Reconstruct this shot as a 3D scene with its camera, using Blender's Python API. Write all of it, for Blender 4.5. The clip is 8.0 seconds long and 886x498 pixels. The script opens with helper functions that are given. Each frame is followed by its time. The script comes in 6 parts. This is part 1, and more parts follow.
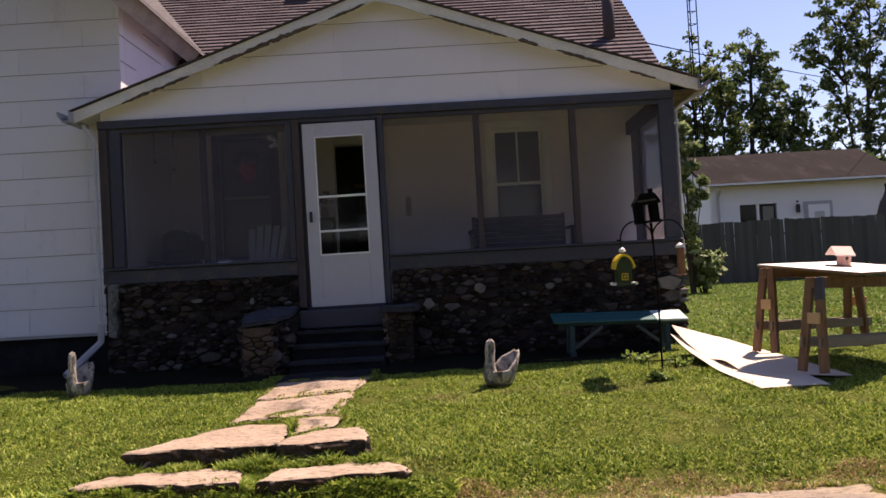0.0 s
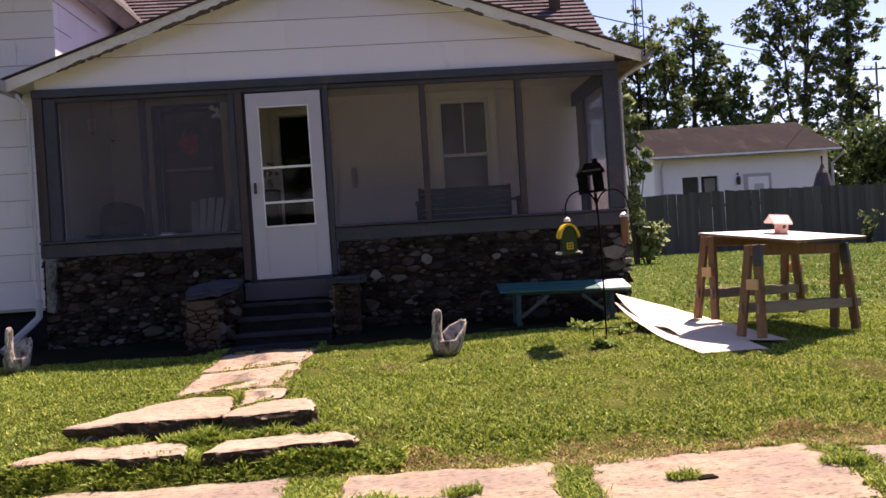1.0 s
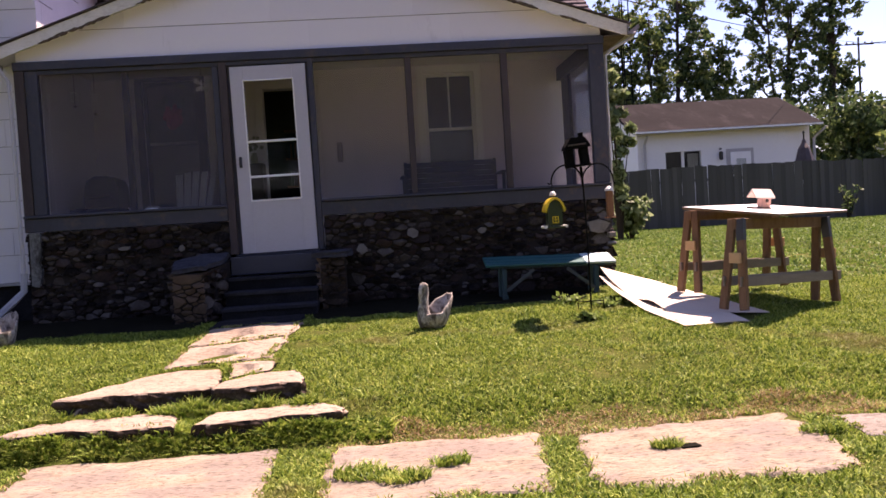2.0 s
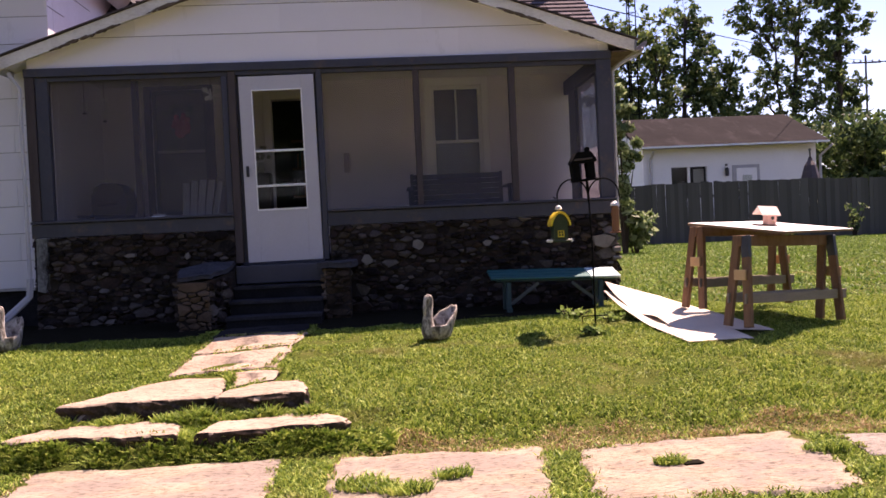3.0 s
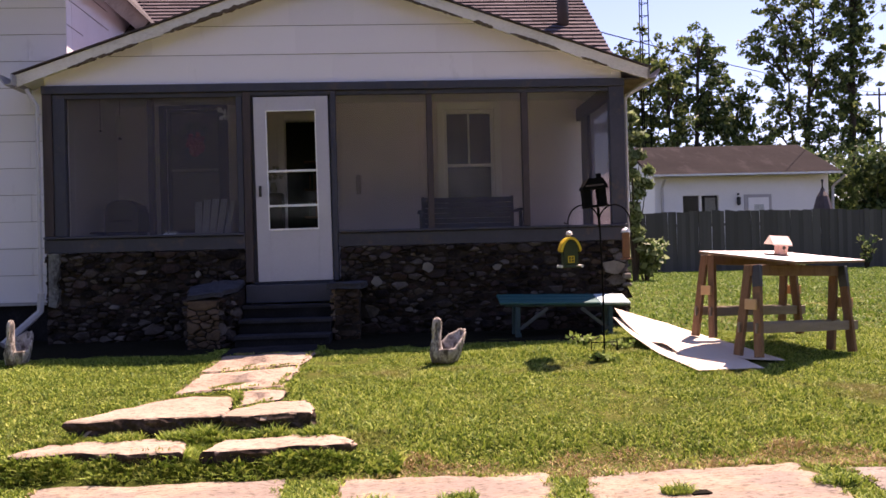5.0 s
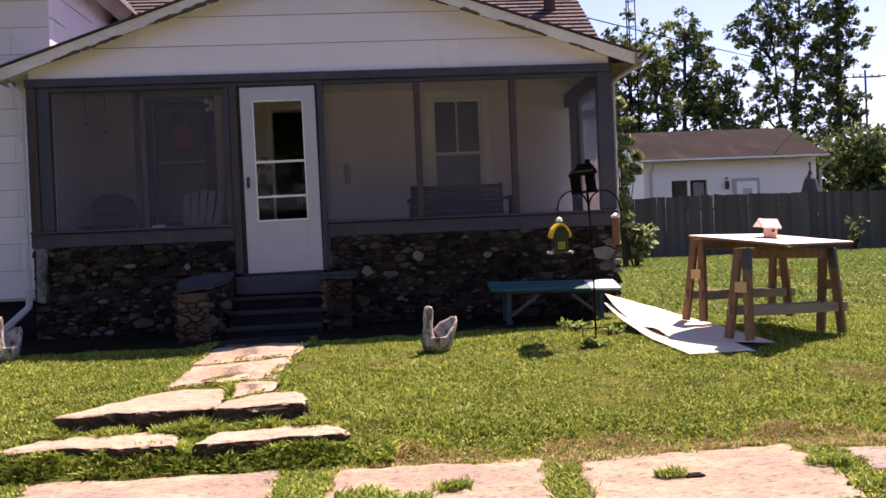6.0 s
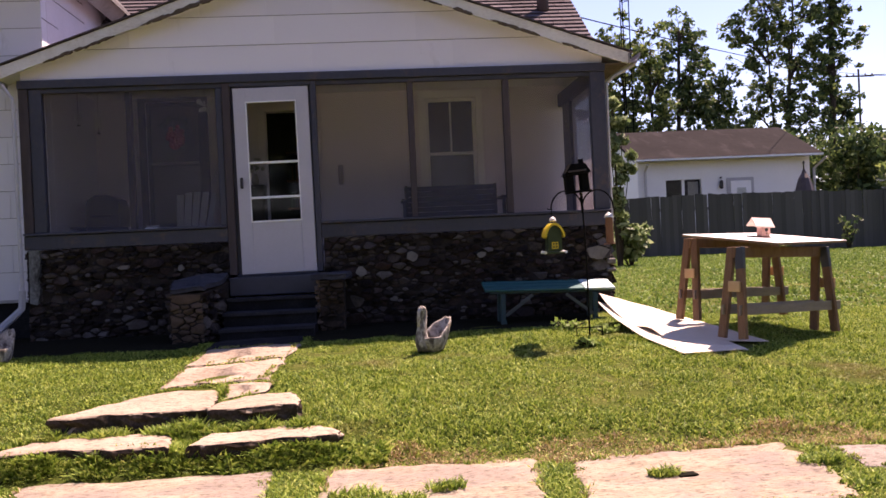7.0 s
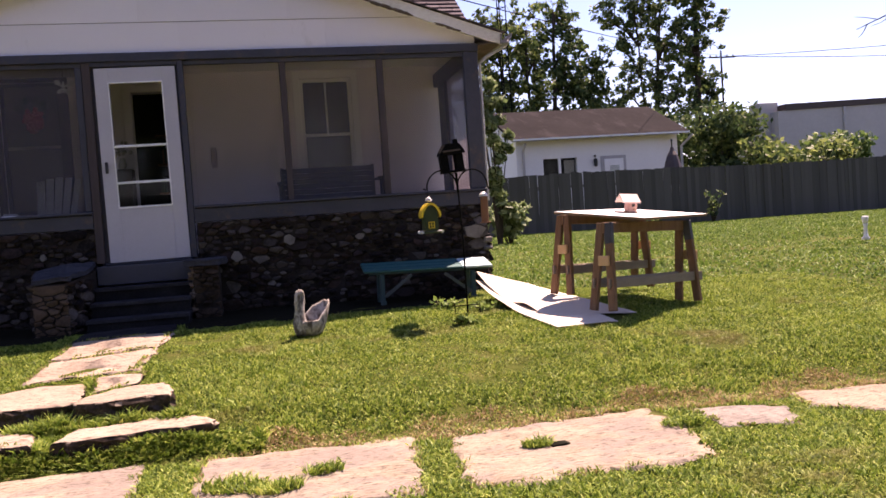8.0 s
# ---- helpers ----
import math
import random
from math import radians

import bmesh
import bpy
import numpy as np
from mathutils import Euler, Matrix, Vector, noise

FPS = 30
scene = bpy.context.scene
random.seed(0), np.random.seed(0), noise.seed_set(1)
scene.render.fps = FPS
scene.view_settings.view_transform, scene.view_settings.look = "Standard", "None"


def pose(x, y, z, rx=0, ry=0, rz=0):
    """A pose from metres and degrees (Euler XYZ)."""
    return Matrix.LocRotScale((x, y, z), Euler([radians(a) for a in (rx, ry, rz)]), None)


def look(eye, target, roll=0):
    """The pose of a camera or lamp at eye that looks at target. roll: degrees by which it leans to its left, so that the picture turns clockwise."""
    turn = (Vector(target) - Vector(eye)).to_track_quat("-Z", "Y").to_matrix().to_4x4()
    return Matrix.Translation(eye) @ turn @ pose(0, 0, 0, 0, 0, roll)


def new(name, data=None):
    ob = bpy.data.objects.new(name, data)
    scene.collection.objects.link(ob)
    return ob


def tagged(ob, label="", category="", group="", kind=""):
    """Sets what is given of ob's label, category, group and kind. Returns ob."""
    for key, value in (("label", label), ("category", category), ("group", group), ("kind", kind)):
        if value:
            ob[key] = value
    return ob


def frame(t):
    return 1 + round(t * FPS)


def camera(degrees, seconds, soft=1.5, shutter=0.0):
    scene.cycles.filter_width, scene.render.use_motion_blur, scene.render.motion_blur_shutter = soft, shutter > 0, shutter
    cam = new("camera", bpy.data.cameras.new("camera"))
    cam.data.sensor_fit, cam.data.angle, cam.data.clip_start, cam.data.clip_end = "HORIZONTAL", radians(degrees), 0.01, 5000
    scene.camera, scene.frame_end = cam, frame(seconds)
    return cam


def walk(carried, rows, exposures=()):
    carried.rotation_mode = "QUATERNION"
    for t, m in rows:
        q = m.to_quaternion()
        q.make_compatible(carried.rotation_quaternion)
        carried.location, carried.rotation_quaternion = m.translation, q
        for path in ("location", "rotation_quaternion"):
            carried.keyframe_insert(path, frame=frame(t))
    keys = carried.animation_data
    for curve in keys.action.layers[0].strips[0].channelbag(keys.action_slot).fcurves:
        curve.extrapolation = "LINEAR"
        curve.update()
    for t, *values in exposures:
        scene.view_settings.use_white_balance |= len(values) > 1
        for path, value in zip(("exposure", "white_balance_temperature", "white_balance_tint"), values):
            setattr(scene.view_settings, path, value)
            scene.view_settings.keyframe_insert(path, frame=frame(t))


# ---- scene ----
cam = camera(54.0, 8.0, 1.6)
PATH = [
    (0, (1.542, -9.581, 1.101), (1.528, -7.582, 1.156), -3.1),
    (0.5, (1.559, -9.573, 1.091), (1.634, -7.577, 1.191), -3.5),
    (1, (1.549, -9.574, 1.065), (1.652, -7.577, 1.054), -3.5),
    (1.5, (1.523, -9.605, 1.054), (1.638, -7.61, 0.999), -3.9),
    (1.7, (1.52, -9.608, 1.055), (1.649, -7.613, 0.984), -3.8),
    (2.8, (1.512, -9.623, 1.062), (1.645, -7.628, 1.0), -2.95),
    (3, (1.51, -9.625, 1.064), (1.639, -7.63, 1.02), -2.6),
    (3.5, (1.506, -9.623, 1.065), (1.607, -7.625, 1.077), -0.9),
    (4, (1.501, -9.633, 1.067), (1.6, -7.635, 1.096), -1.1),
    (4.2, (1.502, -9.633, 1.066), (1.611, -7.636, 1.091), -1.35),
    (5.3, (1.511, -9.627, 1.056), (1.618, -7.63, 1.064), -1.55),
    (5.5, (1.512, -9.626, 1.054), (1.624, -7.629, 1.059), -1.8),
    (6, (1.509, -9.613, 1.053), (1.639, -7.618, 1.038), -2.4),
    (6.5, (1.515, -9.605, 1.055), (1.65, -7.61, 1.026), -2.6),
    (7, (1.523, -9.611, 1.052), (1.664, -7.616, 1.037), -2.6),
    (7.5, (1.569, -9.607, 1.05), (1.868, -7.63, 1.01), -3.7),
    (8, (1.59, -9.621, 1.045), (1.99, -7.663, 0.972), -3.9),
]
walk(cam, [(t, look(eye, target, roll)) for t, eye, target, roll in PATH], [(0.0, 1.22, 6580, 37), (0.5, 1.34, 6560, 39), (1.0, 1.56, 6540, 43), (1.5, 1.67, 6500, 47), (8.0, 1.68, 6570, 47)])

# ---- world, sun, exposure ----
SUN_WAY = Vector((0.41, 0.395, 1.0)).normalized()
world = bpy.data.worlds.new("sky")
scene.world = world
world.use_nodes = True
wn = world.node_tree
sky = wn.nodes.new("ShaderNodeTexSky")
sky.sky_type, sky.sun_disc = "NISHITA", False
sky.sun_elevation = math.asin(SUN_WAY.z)
sky.sun_rotation = math.atan2(SUN_WAY.x, SUN_WAY.y)
sky.air_density, sky.dust_density, sky.ozone_density = 1.0, 0.3, 1.6
wn.links.new(sky.outputs[0], wn.nodes["Background"].inputs[0])
wn.nodes["Background"].inputs[1].default_value = 0.064
sun = new("sun", bpy.data.lights.new("sun", "SUN"))
sun.data.energy, sun.data.angle, sun.data.color = 4.9, radians(0.55), (1.0, 0.88, 0.62)
sun.matrix_world = Matrix.Translation((6, 6, 12)) @ SUN_WAY.to_track_quat("Z", "Y").to_matrix().to_4x4()


# ---- materials ----
def mat(name, colours, scale=8.0, rough=0.8, bump=0.15, fine=60.0, metal=0.0, spread=0.5, per="", wave=0.0, stretch=(1, 1, 1)):
    """A surface whose colour drifts between the given colours at a coarse and a fine scale, with a fine relief."""
    m = bpy.data.materials.new(name)
    m.use_nodes = True
    n, l = m.node_tree.nodes, m.node_tree.links
    b = n["Principled BSDF"]
    co = n.new("ShaderNodeTexCoord")
    mp = n.new("ShaderNodeMapping")
    mp.inputs["Scale"].default_value = stretch
    l.new(co.outputs["Object"], mp.inputs["Vector"])
    big, small = n.new("ShaderNodeTexNoise"), n.new("ShaderNodeTexNoise")
    for t, s, d in ((big, scale, 5), (small, fine, 4)):
        t.inputs["Scale"].default_value, t.inputs["Detail"].default_value, t.inputs["Roughness"].default_value = s, d, 0.62
        l.new(mp.outputs[0], t.inputs["Vector"])
    mix = n.new("ShaderNodeMix")
    mix.inputs[0].default_value = 0.4
    l.new(big.outputs[0], mix.inputs[2])
    l.new(small.outputs[0], mix.inputs[3])
    src = mix.outputs[0]
    if per:
        info = n.new("ShaderNodeObjectInfo") if per == "object" else n.new("ShaderNodeNewGeometry")
        rnd = info.outputs["Random" if per == "object" else "Random Per Island"]
        add = n.new("ShaderNodeMath")
        add.operation = "MULTIPLY_ADD"
        add.inputs[1].default_value = 0.75
        sub = n.new("ShaderNodeMath")
        sub.operation = "MULTIPLY_ADD"
        sub.inputs[1].default_value, sub.inputs[2].default_value = 0.5, -0.12
        l.new(src, sub.inputs[0])
        l.new(rnd, add.inputs[0])
        l.new(sub.outputs[0], add.inputs[2])
        src = add.outputs[0]
    ramp = n.new("ShaderNodeValToRGB")
    e = ramp.color_ramp.elements
    k = len(colours)
    lo, hi = (0.5 - spread / 2, 0.5 + spread / 2) if not per else (0.08, 0.92)
    for i, c in enumerate(colours):
        p = lo + (hi - lo) * i / max(1, k - 1)
        el = e[i] if i < 2 else e.new(p)
        el.position, el.color = p, (*c, 1)
    l.new(src, ramp.inputs[0])
    l.new(ramp.outputs[0], b.inputs["Base Color"])
    b.inputs["Roughness"].default_value, b.inputs["Metallic"].default_value = rough, metal
    b.inputs["Specular IOR Level"].default_value = 0.5 if rough < 0.7 else 0.25 if rough < 0.85 else 0.04
    bp = n.new("ShaderNodeBump")
    bp.inputs["Strength"].default_value, bp.inputs["Distance"].default_value = bump, 0.02
    l.new(mix.outputs[0], bp.inputs["Height"])
    l.new(bp.outputs[0], b.inputs["Normal"])
    return m


def leafy(name, colours, scale=0.5, fine=3.0, through_light=0.35, per="island"):
    """Leaves and blades: matt, with some light coming through them."""
    m = mat(name, colours, scale, 0.6, 0.0, fine, per="geometry" if per == "island" else "", spread=0.5)
    n, l = m.node_tree.nodes, m.node_tree.links
    b, out = n["Principled BSDF"], n["Material Output"]
    ramp = next(x for x in n if x.bl_idname == "ShaderNodeValToRGB")
    tr, mx = n.new("ShaderNodeBsdfTranslucent"), n.new("ShaderNodeMixShader")
    l.new(ramp.outputs[0], tr.inputs[0])
    b.inputs["Specular IOR Level"].default_value = 0.25
    mx.inputs[0].default_value = through_light
    l.new(b.outputs[0], mx.inputs[1])
    l.new(tr.outputs[0], mx.inputs[2])
    l.new(mx.outputs[0], out.inputs["Surface"])
    return m


def screen_cloth(name, colour, cover, translucent=False):
    """Insect screen: fine dark mesh that lets most of the light through."""
    m = bpy.data.materials.new(name)
    m.use_nodes = True
    n, l = m.node_tree.nodes, m.node_tree.links
    tr, mx, no, co = n.new("ShaderNodeBsdfTransparent"), n.new("ShaderNodeMixShader"), n.new("ShaderNodeTexNoise"), n.new("ShaderNodeTexCoord")
    no.inputs["Scale"].default_value, no.inputs["Detail"].default_value = 1.6, 3
    l.new(co.outputs["Object"], no.inputs["Vector"])
    mr = n.new("ShaderNodeMapRange")
    mr.inputs["To Min"].default_value, mr.inputs["To Max"].default_value = cover - 0.06, cover + 0.06
    l.new(no.outputs[0], mr.inputs[0])
    l.new(mr.outputs[0], mx.inputs[0])
    b = n["Principled BSDF"]
    b.inputs["Base Color"].default_value, b.inputs["Roughness"].default_value = (*colour, 1), 0.7
    l.new(tr.outputs[0], mx.inputs[1])
    if translucent:
        tl = n.new("ShaderNodeBsdfTranslucent")
        tl.inputs[0].default_value = (*colour, 1)
        l.new(tl.outputs[0], mx.inputs[2])
    else:
        l.new(b.outputs[0], mx.inputs[2])
    l.new(mx.outputs[0], n["Material Output"].inputs["Surface"])
    return m


def glass(name):
    m = bpy.data.materials.new(name)
    m.use_nodes = True
    n, l = m.node_tree.nodes, m.node_tree.links
    tr, gl, mx, fr = n.new("ShaderNodeBsdfTransparent"), n.new("ShaderNodeBsdfGlossy"), n.new("ShaderNodeMixShader"), n.new("ShaderNodeFresnel")
    gl.inputs["Roughness"].default_value = 0.03
    tr.inputs[0].default_value = (0.86, 0.88, 0.87, 1)
    fr.inputs[0].default_value = 1.2
    l.new(fr.outputs[0], mx.inputs[0])
    l.new(tr.outputs[0], mx.inputs[1])
    l.new(gl.outputs[0], mx.inputs[2])
    l.new(mx.outputs[0], n["Material Output"].inputs["Surface"])
    return m


def weathered(m, dirt, cover, stretch, scale):
    """Adds streaks and pits of a second colour with a shape of their own."""
    n, l = m.node_tree.nodes, m.node_tree.links
    ramp = next(x for x in n if x.bl_idname == "ShaderNodeValToRGB")
    co, mp, no, mr, mx = n.new("ShaderNodeTexCoord"), n.new("ShaderNodeMapping"), n.new("ShaderNodeTexNoise"), n.new("ShaderNodeMapRange"), n.new("ShaderNodeMix")
    mp.inputs["Scale"].default_value = stretch
    no.inputs["Scale"].default_value, no.inputs["Detail"].default_value, no.inputs["Roughness"].default_value = scale, 6, 0.68
    l.new(co.outputs["Object"], mp.inputs["Vector"])
    l.new(mp.outputs[0], no.inputs["Vector"])
    l.new(no.outputs[0], mr.inputs[0])
    mr.inputs["From Min"].default_value, mr.inputs["From Max"].default_value = 0.70 - cover, 0.82 - cover
    mr.inputs["To Max"].default_value = 0.85
    mx.data_type = "RGBA"
    l.new(mr.outputs[0], mx.inputs["Factor"])
    l.new(ramp.outputs[0], mx.inputs[6])
    mx.inputs[7].default_value = (*dirt, 1)
    for k in list(l):
        if k.from_node == ramp and k.to_node != mx:
            l.new(mx.outputs[2], k.to_socket)
    return m


M = {
    "siding": mat("painted shingle siding", [(0.62, 0.59, 0.63), (0.71, 0.68, 0.72), (0.76, 0.73, 0.77)], 1.2, 0.75, 0.12, 30, spread=0.6, stretch=(1, 1, 0.5)),
    "siding_piece": mat("painted shingle piece", [(0.67, 0.64, 0.68), (0.71, 0.68, 0.72), (0.75, 0.72, 0.76)], 1.2, 0.75, 0.12, 30, per="object"),
    "door_white": mat("dull white door paint", [(0.40, 0.39, 0.435), (0.48, 0.47, 0.52)], 2.5, 0.5, 0.06, 40, spread=0.6),
    "joint": mat("shadow gap in siding joints", [(0.12, 0.112, 0.11), (0.34, 0.32, 0.32)], 3, 0.9, 0.1, 40),
    "siding_old": mat("weathered wing siding", [(0.68, 0.665, 0.705), (0.70, 0.685, 0.725), (0.72, 0.705, 0.745)], 1.2, 0.75, 0.12, 30, per="object"),
    "white": mat("white paint", [(0.70, 0.69, 0.68), (0.82, 0.82, 0.82)], 3, 0.5, 0.06, 40, spread=0.6),
    "rake": mat("weathered white fascia", [(0.42, 0.38, 0.34), (0.66, 0.63, 0.59), (0.78, 0.76, 0.73)], 2.4, 0.8, 0.3, 26, spread=0.5, stretch=(1, 1, 2)),
    "peel": mat("bare rotten wood", [(0.05, 0.04, 0.03), (0.16, 0.12, 0.09)], 9, 0.9, 0.5, 40),
    "trim": mat("slate blue trim paint", [(0.018, 0.020, 0.033), (0.034, 0.036, 0.054), (0.052, 0.053, 0.076)], 2.2, 0.6, 0.15, 30, spread=0.6, stretch=(1, 1, 0.6)),
    "bare": mat("bare reddish timber", [(0.042, 0.034, 0.036), (0.085, 0.066, 0.066)], 4, 0.8, 0.3, 30, stretch=(6, 6, 0.8)),
    "inner": mat("porch wall paint", [(0.66, 0.60, 0.645), (0.76, 0.70, 0.75)], 0.9, 0.7, 0.1, 20, spread=0.6),
    "ceiling": mat("porch ceiling paint", [(0.66, 0.65, 0.67), (0.76, 0.75, 0.77)], 1.5, 0.7, 0.1, 20),
    "dark": mat("near-black unlit interior", [(0.010, 0.009, 0.009), (0.03, 0.026, 0.024)], 2, 0.7, 0.05, 20),
    "roof": mat("brown asphalt shingle", [(0.078, 0.067, 0.074), (0.090, 0.077, 0.085), (0.102, 0.088, 0.096), (0.122, 0.107, 0.116)], 3, 0.95, 0.5, 90, per="object"),
    "roof_rest": mat("brown asphalt shingle mass", [(0.078, 0.067, 0.074), (0.090, 0.077, 0.085), (0.102, 0.088, 0.096), (0.122, 0.107, 0.116)], 3, 0.95, 0.5, 90, per="geometry"),
    "rake_grey": mat("grey eave board", [(0.20, 0.185, 0.18), (0.33, 0.31, 0.305), (0.42, 0.40, 0.39)], 3, 0.8, 0.3, 26, spread=0.5),
    "roof_pale": mat("pale grey shingle", [(0.12, 0.112, 0.112), (0.20, 0.19, 0.19)], 3, 0.95, 0.5, 60),
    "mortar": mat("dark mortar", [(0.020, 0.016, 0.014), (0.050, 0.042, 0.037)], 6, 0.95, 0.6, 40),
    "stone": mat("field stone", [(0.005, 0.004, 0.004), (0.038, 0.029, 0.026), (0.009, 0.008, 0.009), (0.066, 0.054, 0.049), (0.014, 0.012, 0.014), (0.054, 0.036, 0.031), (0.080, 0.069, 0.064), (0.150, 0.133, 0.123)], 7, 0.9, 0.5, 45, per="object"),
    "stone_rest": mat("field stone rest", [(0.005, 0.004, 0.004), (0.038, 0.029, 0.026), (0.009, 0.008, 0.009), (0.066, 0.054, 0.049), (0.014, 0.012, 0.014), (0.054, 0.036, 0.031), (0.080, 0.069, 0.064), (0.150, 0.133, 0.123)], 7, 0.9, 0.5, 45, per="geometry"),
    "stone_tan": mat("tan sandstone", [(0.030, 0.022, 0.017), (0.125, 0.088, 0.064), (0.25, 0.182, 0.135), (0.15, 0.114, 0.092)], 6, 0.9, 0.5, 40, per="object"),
    "stone_pale": mat("pale limestone", [(0.12, 0.106, 0.096), (0.23, 0.21, 0.19)], 8, 0.9, 0.4, 40),
    "pier": weathered(mat("dirty old whitewash", [(0.07, 0.072, 0.068), (0.16, 0.163, 0.155), (0.25, 0.25, 0.24)], 5, 0.9, 0.4, 40, spread=0.4), (0.035, 0.032, 0.03), 0.20, (1.5, 1.5, 1.0), 4.0),
    "cap": mat("grey stone cap", [(0.028, 0.029, 0.036), (0.072, 0.073, 0.086)], 5, 0.85, 0.4, 50),
    "step_lit": mat("worn concrete in lit tone", [(0.016, 0.016, 0.019), (0.036, 0.036, 0.042), (0.066, 0.064, 0.072)], 4, 0.9, 0.3, 50),
    "step": mat("worn grey concrete in shade tone", [(0.008, 0.008, 0.010), (0.018, 0.018, 0.021), (0.038, 0.036, 0.038)], 3, 0.9, 0.3, 50),
    "floor_paint": mat("grey floor paint", [(0.075, 0.075, 0.08), (0.12, 0.12, 0.125)], 3, 0.6, 0.1, 40),
    "flag": weathered(mat("pink sandstone flag", [(0.140, 0.111, 0.080), (0.242, 0.201, 0.148), (0.290, 0.243, 0.182), (0.345, 0.293, 0.226)], 3.6, 0.9, 0.9, 42, spread=0.36, stretch=(0.8, 1.5, 1)), (0.088, 0.070, 0.055), 0.185, (3.2, 8.5, 2.0), 5.5),
    "flag_edge": weathered(mat("weathered sandstone slab", [(0.175, 0.132, 0.100), (0.295, 0.235, 0.182), (0.375, 0.308, 0.246)], 3.0, 0.9, 0.8, 36, spread=0.45), (0.12, 0.090, 0.07), 0.18, (3.0, 6.5, 2.0), 5.5),
    "flag_grey": weathered(mat("grey weathered flag", [(0.12, 0.104, 0.088), (0.21, 0.185, 0.160), (0.30, 0.262, 0.222)], 4.0, 0.9, 0.9, 40, spread=0.4), (0.10, 0.088, 0.078), 0.2, (3.0, 6.0, 2.0), 5.0),
    "earth": mat("dark earth and lawn in deep shade", [(0.006, 0.006, 0.004), (0.016, 0.015, 0.010)], 3, 1.0, 0.8, 30),
    "flag_side": mat("shade-darkened sandstone side", [(0.010, 0.008, 0.007), (0.045, 0.034, 0.028), (0.14, 0.105, 0.085)], 9, 0.95, 0.8, 40),
    "soil": mat("lawn soil", [(0.024, 0.034, 0.006), (0.052, 0.066, 0.012), (0.12, 0.10, 0.040)], 0.6, 1.0, 0.6, 22, spread=0.5),
    "concrete": mat("old cast concrete", [(0.08, 0.065, 0.055), (0.24, 0.215, 0.19), (0.42, 0.395, 0.365), (0.50, 0.475, 0.45)], 11, 0.9, 0.8, 60, spread=0.45),
    "teal_lit": mat("teal paint in sunlit tone", [(0.36, 0.50, 0.51), (0.52, 0.63, 0.63)], 5, 0.5, 0.2, 40, stretch=(0.4, 3, 3)),
    "teal": mat("teal bench paint", [(0.003, 0.062, 0.064), (0.008, 0.108, 0.110)], 4, 0.5, 0.15, 40, stretch=(0.4, 3, 3)),
    "teal_brace": mat("weathered grey brace", [(0.05, 0.062, 0.06), (0.11, 0.12, 0.115)], 6, 0.8, 0.2, 40),
    "teal_leg": mat("faded teal boards", [(0.025, 0.065, 0.07), (0.06, 0.09, 0.09)], 6, 0.7, 0.2, 40),
    "iron": mat("black iron", [(0.003, 0.003, 0.003), (0.008, 0.008, 0.008)], 12, 0.9, 0.1, 60),
    "yellow": mat("yellow tin", [(0.60, 0.40, 0.015), (0.75, 0.55, 0.03)], 10, 0.4, 0.05, 50),
    "green": mat("dark green tin", [(0.010, 0.024, 0.007), (0.024, 0.045, 0.014)], 10, 0.45, 0.05, 50),
    "lumber": mat("weathered orange lumber", [(0.085, 0.043, 0.023), (0.175, 0.096, 0.052), (0.25, 0.152, 0.088)], 5, 0.8, 0.3, 50, stretch=(5, 5, 0.7)),
    "lumber_grey": mat("grey lumber", [(0.16, 0.13, 0.11), (0.30, 0.25, 0.21)], 5, 0.85, 0.3, 50, stretch=(0.7, 5, 5)),
    "lumber_pale": mat("fresh pale lumber", [(0.45, 0.28, 0.14), (0.56, 0.38, 0.21)], 6, 0.8, 0.2, 50),
    "ply": mat("pale hardboard", [(0.50, 0.42, 0.34), (0.62, 0.535, 0.445)], 2.5, 0.75, 0.1, 40),
    "ply_white": mat("white faced board", [(0.72, 0.69, 0.66), (0.82, 0.80, 0.78)], 2, 0.55, 0.05, 30),
    "ply_edge": mat("brown board edge", [(0.16, 0.10, 0.06), (0.26, 0.17, 0.10)], 6, 0.9, 0.2, 40),
    "bird_pink": mat("pink wood roof", [(0.50, 0.27, 0.22), (0.66, 0.42, 0.36)], 9, 0.75, 0.15, 50),
    "roof_pink": mat("sun-bleached pink boards", [(0.56, 0.42, 0.37), (0.72, 0.57, 0.52)], 9, 0.75, 0.2, 50, stretch=(1, 4, 1)),
    "cedar": mat("red cedar", [(0.16, 0.07, 0.035), (0.28, 0.13, 0.07)], 8, 0.7, 0.2, 50, stretch=(4, 4, 0.7)),
    "fence": mat("grey green fence board", [(0.066, 0.066, 0.061), (0.082, 0.082, 0.076), (0.100, 0.100, 0.092)], 2.5, 0.9, 0.3, 20, per="object", stretch=(4, 4, 0.5)),
    "cedar_dark": mat("dark stained wood", [(0.03, 0.018, 0.012), (0.06, 0.036, 0.024)], 6, 0.5, 0.15, 50, stretch=(4, 4, 0.7)),
    "bark": mat("tree bark", [(0.025, 0.020, 0.016), (0.07, 0.058, 0.046)], 6, 0.95, 0.6, 30, stretch=(2, 2, 0.6)),
    "leaf": leafy("maple leaves", [(0.016, 0.034, 0.015), (0.040, 0.075, 0.026), (0.090, 0.14, 0.042), (0.20, 0.25, 0.080)], 0.35, 2.0, 0.36),
    "leaf_far": leafy("walnut leaves", [(0.020, 0.040, 0.016), (0.052, 0.088, 0.026), (0.13, 0.18, 0.050), (0.29, 0.33, 0.095)], 0.35, 2.0, 0.42),
